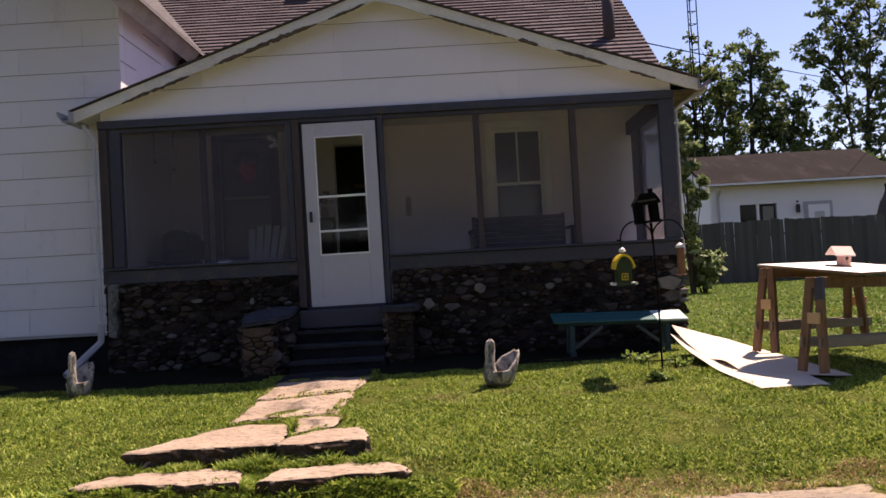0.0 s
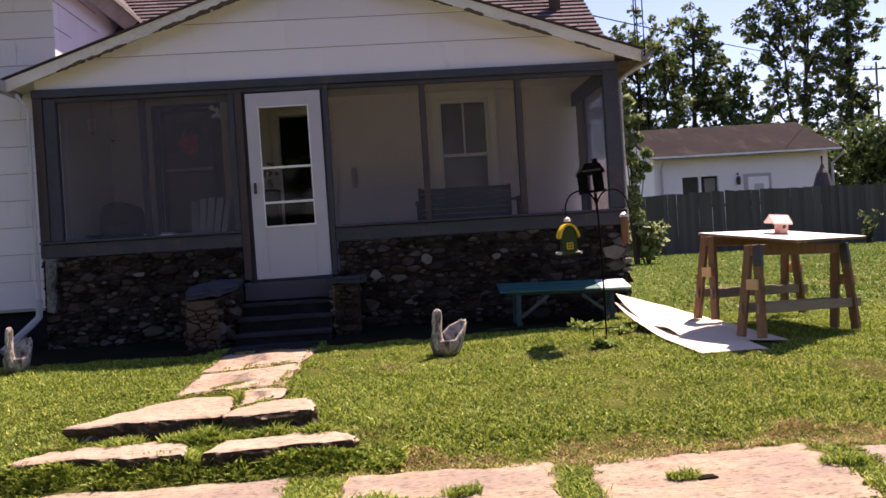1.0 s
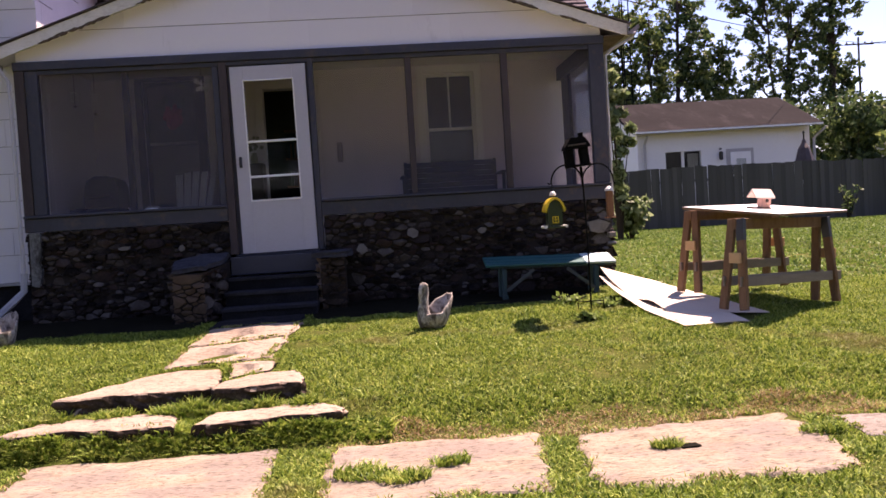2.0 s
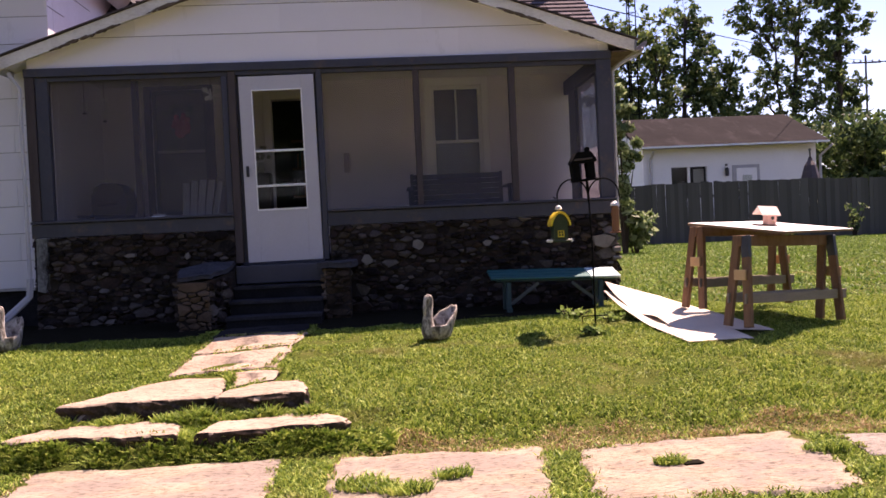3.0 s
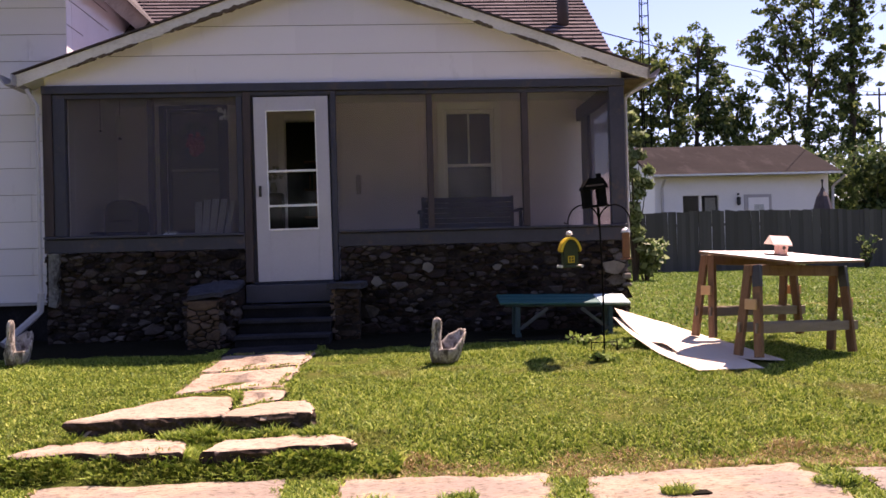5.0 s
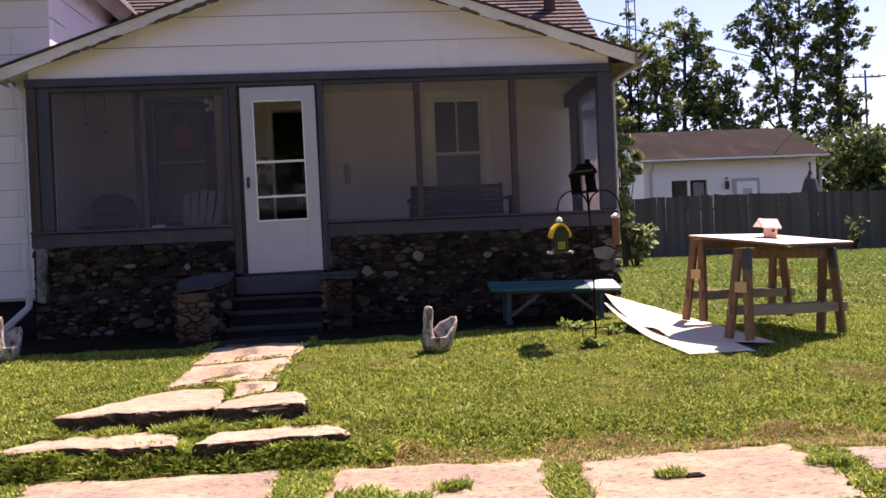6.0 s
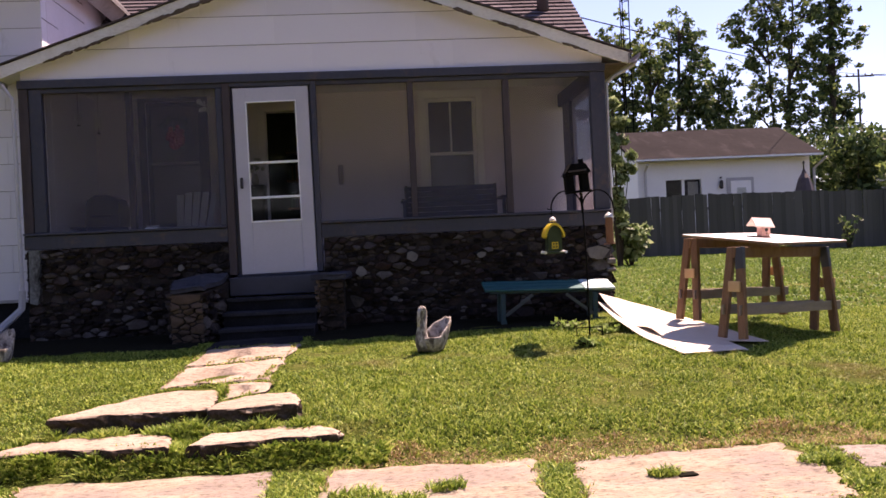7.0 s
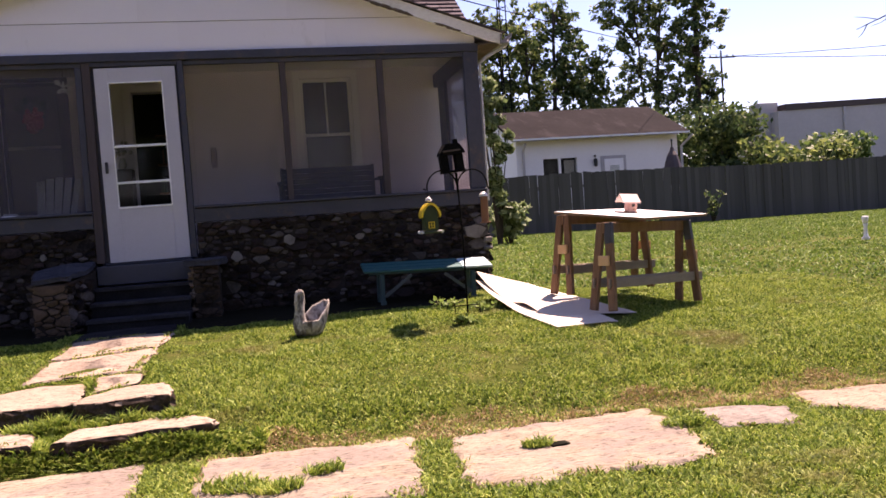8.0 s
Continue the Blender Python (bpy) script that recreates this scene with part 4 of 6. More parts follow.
for r in range(rows_n):
    s0 = r * EXPO
    x = MX0 - (r % 2) * TABW / 2
    while x < MX1:
        a0, b0 = max(x, MX0) + 0.003, min(x + TABW, MX1) - 0.003
        x += TABW
        if b0 - a0 < 0.04:
            continue
        j = rnd.uniform(-0.006, 0.006)
        near = 1.9 < s0 and 1.9 < a0 and s0 < 3.4 and single < 290
        bm = bmesh.new() if near else rest
        pts = []
        for xx in (a0, b0):
            for s, o in ((s0 + j, 0.026), (s0 + j, 0.0), (s0 + EXPO + 0.01, 0.002)):
                y, z = on_roof(s, o)
                pts.append(bm.verts.new((xx, y, z)))
        bm.faces.new((pts[0], pts[3], pts[5], pts[2]))
        bm.faces.new((pts[0], pts[1], pts[4], pts[3]))
        bm.faces.new((pts[0], pts[2], pts[1]))
        bm.faces.new((pts[3], pts[4], pts[5]))
        if near:
            part("roof_shingle", bm, "roof", roof)
            single += 1
tagged(part("shingle_field", rest, "roof_rest", roof), kind="stuff")


bm = bmesh.new()
strip = []
for x, s in ((-1.84, 1.52), (-3.55, 4.93), (-4.15, 4.93), (-1.98, 1.52)):
    y, z = on_roof(s, 0.03)
    strip.append((x, y, z))
lo = [bm.verts.new(p) for p in strip]
hi = [bm.verts.new((x, y - 0.006, z + 0.008)) for x, y, z in strip]
bm.faces.new(lo)
bm.faces.new(hi)
for k in range(4):
    bm.faces.new((lo[k], lo[(k + 1) % 4], hi[(k + 1) % 4], hi[k]))
part("valley_flashing", bm, "roof_pale", house, "pale valley strip between two roofs")


def roof_vent(x, s):
    y, z = on_roof(s)
    m = Matrix.Translation((x, y, z)) @ pose(0, 0, 0, math.degrees(math.atan2(UZ, UY)), 0, 0)
    bm = box(-0.16, 0.16, -0.14, 0.14, 0.0, 0.16, 0.02, None, m)
    v = part("roof_vent", bm, "pipe", house, "dark box roof vent")
    part("vent_lid", box(-0.19, 0.19, -0.12, 0.18, 0.163, 0.185, 0.006, None, m), "pipe", v)


roof_vent(-0.63, 3.84)
roof_vent(2.41, 3.90)
fl = part("flue", tube([(3.95, 2.55, 4.0), (3.95, 2.55, 5.10)], 0.085, 10), "pipe", house, "dark brown metal flue", True)
part("flue_cap", lathe([(0.088, 0), (0.11, 0.015), (0.11, 0.07), (0.03, 0.11)], 12, None, (3.95, 2.55, 5.102)), "pipe", fl)
part("flue_collar", lathe([(0.15, 0), (0.09, 0.08)], 12, None, (3.95, 2.55, 4.02)), "metal", fl)


# ---- things on the porch ----
def porch_swing():
    t = thing("porch_swing", "dark slatted wooden porch swing hanging on chains", "swing seat", m=pose(2.44, 1.15, 0))
    for k in range(7):
        part("back_slat", box(-0.58, 0.53, 0.0, 0.02, 1.31 + k * 0.064, 1.370 + k * 0.064, 0.003), "navy", t)
    for k in range(5):
        part("seat_slat", box(-0.60, 0.55, -0.50 + k * 0.1, -0.42 + k * 0.1, 1.235, 1.258, 0.004), "navy", t)
    for x in (-0.62, 0.57):
        part("arm", box(x - 0.035, x + 0.035, -0.50, 0.03, 1.56, 1.585, 0.005), "navy", t)
        part("arm_post", box(x - 0.02, x + 0.02, -0.46, -0.42, 1.26, 1.558, 0.004), "navy", t)
        part("side_rail", box(x - 0.02, x + 0.02, -0.50, 0.03, 1.19, 1.233, 0.004), "navy", t)
        part("back_post", box(x - 0.02 + (0.04 if x < 0 else -0.04), x + 0.02 + (0.04 if x < 0 else -0.04), 0.022, 0.05, 1.235, 1.77, 0.004), "navy", t)
        for y in (-0.44, 0.035):
            part("chain", tube([(x, y, 1.586 if y < 0 else 1.60), (x, -0.2, 2.4), (x, -0.2, 3.10)], 0.0014, 5), "metal", t)


porch_swing()


def adirondack():
    t = thing("lawn_chair", "white plastic slat-backed lawn chair on the porch", "chair", m=pose(-0.80, 1.15, 0.80, 0, 0, -8))
    for k in range(5):
        x = -0.2 + k * 0.1
        part("back_slat", stick((x * 0.8, 0.12, 0.30), (x * 1.1, 0.36, 1.03 - 0.9 * x * x), 0.085, 0.018, 0.005), "plastic", t)
    part("seat", box(-0.27, 0.27, -0.40, 0.15, 0.33, 0.36, 0.01), "plastic", t)
    for x in (-0.30, 0.30):
        part("arm", box(x - 0.06, x + 0.06, -0.42, 0.20, 0.55, 0.575, 0.008), "plastic", t)
        part("leg", box(x - 0.03, x + 0.03, -0.40, -0.34, 0.0, 0.548, 0.006), "plastic", t)
        part("leg", stick((x, 0.28, 0.0), (x, 0.08, 0.548), 0.05, 0.03, 0.004), "plastic", t)


adirondack()


def grill():
    t = thing("covered_grill", "black barbecue grill with rounded lid on the porch", "grill", m=pose(-1.72, 1.05, 0.80) @ Matrix.Diagonal((0.82, 1, 1, 1)))
    bm = bmesh.new()
    prism([(-0.24, 0.62), (0.24, 0.62), (0.24, 0.84), (0.20, 0.94), (0.08, 0.99), (-0.08, 0.99), (-0.20, 0.94), (-0.24, 0.84)], -0.22, 0.22, bm)
    part("lid", bm, "black", t)
    part("fire_box", box(-0.23, 0.23, -0.21, 0.21, 0.48, 0.618, 0.02), "black", t)
    part("side_shelf", box(-0.55, -0.245, -0.18, 0.18, 0.60, 0.622, 0.006), "black", t)
    part("lid_handle", tube([(-0.14, -0.222, 0.74), (-0.14, -0.27, 0.74), (0.14, -0.27, 0.74), (0.14, -0.222, 0.74)], 0.010, 6), "iron", t)
    for x in (-0.2, 0.2):
        for y in (-0.17, 0.17):
            part("leg", box(x - 0.018, x + 0.018, y - 0.018, y + 0.018, 0, 0.478, 0.003), "black", t)


grill()


def wreath():
    r = random.Random(2)
    bm = bmesh.new()
    for k in range(110):
        a = r.uniform(0, 6.283)
        q = r.random() ** 0.6
        c = Vector((-1.08 + 0.11 * q * math.cos(a), DEEP - 0.05 + r.uniform(-0.02, 0.01), 2.58 + 0.15 * q * math.sin(a)))
        bmesh.ops.create_icosphere(bm, subdivisions=1, radius=r.uniform(0.018, 0.034), matrix=Matrix.Translation(c))
    t = whole("flower_wreath", bm, "pink", "pink silk flower wreath hung on the window", "wreath")
    bm = bmesh.new()
    for k in range(160):
        a = r.uniform(0.2, 2.9)
        c = Vector((-1.09 + r.uniform(0.12, 0.22) * math.cos(a), DEEP - 0.05, 2.65 + r.uniform(0.14, 0.21) * math.sin(a)))
        stick(c, c + Vector((r.uniform(-0.05, 0.05), -0.01, r.uniform(-0.02, 0.06))), 0.012, 0.003, 0, bm)
    part("greenery", bm, "green", t)


wreath()


def wind_chime(x, y, z, n, length, material, label):
    t = thing("wind_chime", label, "wind chime", group="wind chimes on the porch", m=pose(x, y, 0))
    part("cord", tube([(0, 0, 3.10), (0, 0, z)], 0.003, 4), "iron", t)
    part("disc", lathe([(0.05, 0), (0.055, 0.008), (0.01, 0.02)], 10, None, (0, 0, z)), material, t)
    for k in range(n):
        a = 6.283 * k / n
        part("chime_tube", tube([(0.04 * math.cos(a), 0.04 * math.sin(a), z - 0.002), (0.04 * math.cos(a), 0.04 * math.sin(a), z - length)], 0.006, 5), material, t)
    part("clapper", lathe([(0.01, 0), (0.03, 0.01), (0.01, 0.02)], 8, None, (0, 0, z - length - 0.06)), "black", t)
    part("sail_cord", tube([(0, 0, z), (0, 0, z - length - 0.06)], 0.002, 4), "iron", t)


wind_chime(-1.75, 0.95, 2.78, 5, 0.20, "plastic", "thin pale wind chime hung from porch ceiling")
wind_chime(-1.98, 0.95, 2.78, 6, 0.10, "plastic", "pale shell wind chime hung from porch ceiling")
wind_chime(-2.15, 0.50, 2.70, 4, 0.14, "plastic", "small pale wind chime hung from porch ceiling")


def spinner():
    t = thing("paper_butterfly", "pale butterfly ornament hung inside the screen", "ornament", m=pose(-0.36, 0.20, 2.68))
    part("hanging_cord", tube([(0, 0, 0.05), (0, 0, 0.42)], 0.002, 4), "iron", t)
    for a, s in ((0.5, 1.0), (2.4, 0.9), (3.9, 0.7), (5.4, 0.8)):
        bm = bmesh.new()
        prism([(0, 0), (0.10 * s * math.cos(a - 0.35), 0.10 * s * math.sin(a - 0.35)), (0.13 * s * math.cos(a), 0.13 * s * math.sin(a)), (0.10 * s * math.cos(a + 0.35), 0.10 * s * math.sin(a + 0.35))], -0.003, 0.003, bm)
        part("wing", bm, "plastic", t)
    part("body", tube([(0, 0, -0.06), (0, 0, 0.06)], 0.012, 6), "plastic", t)


spinner()
t = thing("small_tray", "small pale tray on the porch sill", "tray", m=pose(-0.95, 0.045, 1.345))
part("tray_base", box(-0.07, 0.07, -0.04, 0.04, 0.0, 0.01, 0.003), "plastic", t)
part("tray_rim", box(-0.07, 0.07, 0.03, 0.04, 0.011, 0.035, 0.003), "plastic", t)

t = thing("wall_box", "small dark box fixed to the porch wall", "wall box", m=pose(1.035, DEEP - 0.032, 2.01))
part("case", box(-0.035, 0.035, 0.0, 0.03, -0.13, 0.13, 0.006), "wall_box", t)
part("face_plate", box(-0.024, 0.024, -0.006, -0.001, -0.10, 0.10, 0.002), "wall_box", t)

# bookcase and hanging cloth seen through the storm door
t = thing("bookcase", "dark bookcase with rows of books in the room", "bookcase", m=pose(0.55, 4.6, 0.80))
part("back_board", box(-0.5, 0.5, 0.28, 0.30, 0, 2.0), "dark", t)
for z in (0.0, 0.45, 0.9, 1.35, 1.8):
    part("shelf", box(-0.5, 0.5, 0, 0.279, z, z + 0.025), "cedar", t)
r = random.Random(6)
for z in (0.475, 0.925, 1.375):
    x = -0.47
    while x < 0.42:
        w = r.uniform(0.025, 0.05)
        part("book", box(x, x + w - 0.003, 0.05, 0.26, z + 0.001, z + r.uniform(0.2, 0.3), 0.002), r.choice(["cedar", "navy", "plastic", "pipe", "green"]), t)
        x += w


t = thing("porch_cabinet", "dark brown wooden cabinet standing beside the house door", "cabinet", m=pose(-0.17, 1.66, 0.80))
part("carcass", box(-0.23, 0.23, 0.0, 0.28, 0.0, 1.10, 0.005), "pipe", t)
for x0, x1 in ((-0.225, -0.003), (0.003, 0.225)):
    d = part("cabinet_door", box(x0, x1, -0.02, -0.001, 0.04, 1.06, 0.004), "cedar_dark", t)
    part("knob", lathe([(0.006, 0), (0.012, 0.012), (0.0, 0.02)], 8, None, (x1 - 0.03 if x0 < -0.1 else x0 + 0.03, -0.03, 0.6)), "metal", d)
t = thing("flower_vase", "pale silk flowers in a vase on the porch cabinet", "flowers", m=pose(-0.06, 1.78, 1.902))
part("vase", lathe([(0.035, 0), (0.05, 0.06), (0.03, 0.12), (0.036, 0.14)], 12), "blind", t, "", True)
rf = random.Random(3)
bm = bmesh.new()
for k in range(16):
    bmesh.ops.create_icosphere(bm, subdivisions=1, radius=rf.uniform(0.018, 0.032), matrix=Matrix.Translation((rf.gauss(0, 0.05), rf.gauss(0, 0.04), 0.17 + abs(rf.gauss(0.05, 0.06)))))
part("bloom", bm, "blind", t)


# ---- things in the garden ----
def smooth_line(points, k=3):
    """More points along a smooth curve through the given ones (any number of values each)."""
    out = []
    for i in range(len(points) - 1):
        p0, p1, p2, p3 = points[max(0, i - 1)], points[i], points[i + 1], points[min(len(points) - 1, i + 2)]
        for j in range(k):
            t = j / k
            out.append(tuple(0.5 * (2 * b + (c - a) * t + (2 * a - 5 * b + 4 * c - d) * t * t + (3 * b - a - 3 * c + d) * t ** 3) for a, b, c, d in zip(p0, p1, p2, p3)))
    return out + [points[-1]]


def swan(label, m):
    """Hollow swan planter: a bowl whose rim climbs to a pointed tail, and a curved neck with a bowed head."""
    bm = bmesh.new()
    n = 28
    prof = smooth_line([(0.072, 0.0), (0.098, 0.018), (0.122, 0.07), (0.128, 0.12), (0.122, 0.135), (0.108, 0.13), (0.094, 0.09), (0.05, 0.055), (0.01, 0.05)], 2)
    rings = []
    for r, z in prof:
        ring = []
        for k in range(n):
            a = 2 * math.pi * k / n
            back = max(0.0, math.cos(a))
            climb = max(0.0, (z - 0.05) / 0.085)
            lift = 0.155 * back ** 0.9 * climb + 0.012 * climb * math.sin(a * 6) ** 2 * back
            out = 0.45 * 0.155 * back * climb
            ring.append(bm.verts.new((1.08 * r * math.cos(a) + out * math.cos(a), 0.90 * r * math.sin(a) + out * 0.3 * math.sin(a), z + lift + 0.007 * noise.noise((a * 5, z * 40, 1)))))
        rings.append(ring)
    for a, b in zip(rings, rings[1:]):
        for k in range(n):
            bm.faces.new((a[k], a[(k + 1) % n], b[(k + 1) % n], b[k]))
    bm.faces.new(rings[0][::-1])
    bm.faces.new(rings[-1])
    neck = smooth_line([(-0.080, 0.035, 0.068), (-0.104, 0.10, 0.064), (-0.110, 0.17, 0.050), (-0.098, 0.25, 0.038), (-0.082, 0.32, 0.031), (-0.078, 0.368, 0.030), (-0.088, 0.392, 0.029), (-0.106, 0.385, 0.027), (-0.122, 0.345, 0.023), (-0.132, 0.295, 0.019), (-0.140, 0.235, 0.010)], 3)
    prev = None
    for i, (x, z, r) in enumerate(neck):
        a, b = neck[max(0, i - 1)], neck[min(len(neck) - 1, i + 1)]
        t = Vector((b[0] - a[0], 0, b[1] - a[1])).normalized()
        side = Vector((0, 1, 0))
        up = t.cross(side)
        ring = [bm.verts.new(Vector((x, 0, z)) + r * (0.9 * math.cos(k * math.pi / 6) * side + math.sin(k * math.pi / 6) * up)) for k in range(12)]
        if prev:
            for k in range(12):
                bm.faces.new((prev[k], prev[(k + 1) % 12], ring[(k + 1) % 12], ring[k]))
        else:
            bm.faces.new(ring[::-1])
        prev = ring
    bm.faces.new(prev)
    ob = whole("swan_planter", bm, "concrete", label, "planter", "swan planters", smooth=True)
    ob.matrix_basis = m
    return ob


weathered(M["concrete"], (0.055, 0.045, 0.040), 0.22, (2.5, 2.5, 1.0), 7.0)
swan("weathered cast concrete swan planter on the grass", pose(1.93, -1.96, ground_z(0, -1.96) + 0.002, 0, 0, 38) @ Matrix.Diagonal((1.06, 1.04, 0.97, 1)))
swan("weathered cast concrete swan planter by the downspout", pose(-1.95, -1.52, ground_z(0, -1.52) + 0.004, 0, 0, 78) @ Matrix.Diagonal((0.92, 0.92, 1.0, 1)))


def bench():
    t = thing("garden_bench", "teal painted plank bench with sunlit-toned end and braced legs", "bench", m=pose(3.25, -0.52, 0.150, 0, 1.3, 0))
    tilt = pose(0, 0, 0.398, 12, 0, 0)
    for y in (-0.118, 0.0, 0.118):
        part("seat_plank", box(-0.69, 0.358, y - 0.057, y + 0.057, -0.013, 0.013, 0.006, None, tilt), "teal", t)
        # sunlight on the right end is put into the plank colour
        part("plank_end", box(0.361, 0.68, y - 0.057, y + 0.057, -0.013, 0.013, 0.006, None, tilt), "teal_lit", t, "plank end coloured pale as if sunlit")
    part("apron", box(-0.64, 0.64, -0.160, -0.146, -0.036, -0.020, 0.004, None, tilt), "teal_leg", t)
    part("apron", box(-0.64, 0.64, 0.150, 0.168, -0.060, -0.020, 0.004, None, tilt), "teal_leg", t)
    for x, s in ((-0.50, 1), (0.47, -1)):
        for y, h in ((-0.13, 0.325), (0.13, 0.405)):
            part("leg", box(x - 0.022, x + 0.022, y - 0.035, y + 0.035, 0.0, h, 0.005), "teal_leg", t)
        part("brace", stick((x + s * 0.025, -0.155, 0.10), (x + s * 0.31, -0.155, 0.315), 0.02, 0.034, 0.003), "teal_brace", t, "weathered pale diagonal brace")
        part("foot", box(x - 0.03, x + 0.03, -0.185, -0.167, 0.0, 0.06, 0.003), "teal_leg", t)


bench()
def shepherd_hook():
    gz = ground_z(0, -1.72)
    t = thing("shepherd_hook", "black iron double shepherd hook stuck in the lawn", "garden hook", m=pose(3.40, -1.72, gz))
    part("pole", tube([(0, 0, -0.15), (0.0, 0, 0.7), (-0.02, 0, 1.33)], 0.0085, 7), "iron", t)
    for s, dx in ((-1, -0.02), (1, -0.02)):
        pts = []
        for k in range(13):
            a = math.pi * k / 12
            pts.append((dx + s * (0.145 - 0.145 * math.cos(a)), 0, 1.19 + 0.165 * math.sin(a)))
        pts[0] = (dx, 0, 1.15)
        pts += [(dx + s * 0.305, 0, 1.185), (dx + s * 0.325, 0, 1.20)] if s < 0 else [(dx + s * 0.30, 0, 1.16), (dx + s * 0.315, 0, 1.175)]
        part("hook_arm", tube(pts, 0.007, 6), "iron", t)
    part("step_bar", tube([(-0.12, 0, -0.1), (-0.12, 0, 0.09), (0.12, 0, 0.09), (0.12, 0, -0.1)], 0.007, 6), "iron", t)


shepherd_hook()


def tin_feeder():
    t = thing("hanging_birdhouse", "green tin birdhouse feeder with curved yellow roof", "bird feeder", m=pose(3.100, -1.72, 0.905) @ Matrix.Diagonal((0.9, 0.9, 1, 1)))
    part("wire", tube([(0, 0, 0.33), (-0.012, 0, 0.37), (0.0, 0, 0.41)], 0.004, 5), "iron", t)
    part("finial", lathe([(0.012, 0), (0.038, 0.008), (0.03, 0.03), (0.008, 0.045)], 10, None, (0, 0, 0.292)), "plastic", t)
    bm = bmesh.new()
    out, inn = [], []
    for k in range(13):
        a = math.pi * (0.02 + 0.96 * k / 12)
        sx = 0.092 * math.cos(a) * (1 + 0.16 * (1 - math.sin(a)))
        sz = 0.155 + 0.125 * math.sin(a) ** 1.05
        out.append((sx, sz))
        inn.append((sx * 0.86, sz - 0.02))
    prism(out + inn[::-1], -0.10, 0.10, bm)
    part("roof", bm, "yellow", t, "curved yellow roof")
    body = [(-0.072, 0.02), (0.072, 0.02), (0.072, 0.17)] + [(0.072 * math.cos(math.pi * k / 8), 0.17 + 0.085 * math.sin(math.pi * k / 8)) for k in range(1, 8)] + [(-0.072, 0.17)]
    part("body", prism(body, -0.075, 0.075), "green", t)
    bm = bmesh.new()
    for x0, x1, z0, z1 in ((-0.032, 0.032, 0.045, 0.052), (-0.032, 0.032, 0.098, 0.105), (-0.032, -0.025, 0.052, 0.098), (0.025, 0.032, 0.052, 0.098), (-0.003, 0.003, 0.052, 0.098), (-0.025, -0.003, 0.072, 0.077), (0.003, 0.025, 0.072, 0.077)):
        box(x0, x1, -0.082, -0.0755, z0, z1, 0, bm)
    part("window_grid", bm, "yellow", t)
    part("tray", box(-0.10, 0.10, -0.10, 0.10, 0.0, 0.018, 0.005), "green", t)
    for x in (-0.105, 0.105):
        part("perch", tube([(x, -0.11, 0.012), (x, 0.11, 0.012)], 0.014, 7), "plastic", t)


tin_feeder()


def black_house():
    t = thing("iron_birdhouse", "black house-shaped feeder with chimney above the hook", "bird feeder", m=pose(3.35, -1.72, 1.452, 0, -5, 0) @ Matrix.Diagonal((0.88, 0.88, 0.97, 1)))
    part("base", box(-0.125, 0.125, -0.09, 0.09, 0.0, 0.02, 0.004), "iron", t)
    for x in (-0.085, 0.075):
        part("side_wall", box(x - 0.038, x + 0.038, -0.075, 0.075, 0.021, 0.17, 0.003), "iron", t)
    part("roof", prism([(-0.135, 0.171), (0.135, 0.171), (0.13, 0.20), (0.088, 0.268), (-0.06, 0.275), (-0.122, 0.20)], -0.10, 0.10), "iron", t)
    part("roof_rail", box(-0.10, 0.09, -0.108, -0.101, 0.196, 0.212, 0.001), "pipe", t)
    part("chimney", box(0.045, 0.09, -0.03, 0.03, 0.262, 0.315, 0.003), "iron", t)
    part("mount_pin", tube([(0.02, 0, -0.16), (0.02, 0, 0.0)], 0.008, 6), "iron", t)


black_house()


def tube_feeder():
    t = thing("wooden_feeder", "slim brown wooden bird feeder hanging from the hook", "bird feeder", m=pose(3.625, -1.72, 0.965) @ Matrix.Diagonal((0.78, 0.78, 1, 1)))
    part("wire", tube([(0, 0, 0.29), (0.01, 0, 0.31)], 0.004, 5), "iron", t)
    part("lid", lathe([(0.058, 0), (0.05, 0.02), (0.012, 0.045)], 10, None, (0, 0, 0.25)), "plastic", t)
    part("body", box(-0.036, 0.036, -0.036, 0.036, 0.012, 0.249, 0.006), "cedar", t)
    part("pale_side", box(0.0365, 0.041, -0.03, 0.03, 0.03, 0.23, 0.001), "lumber_pale", t)
    part("tray", box(-0.055, 0.055, -0.055, 0.055, 0.0, 0.011, 0.003), "cedar", t)


tube_feeder()


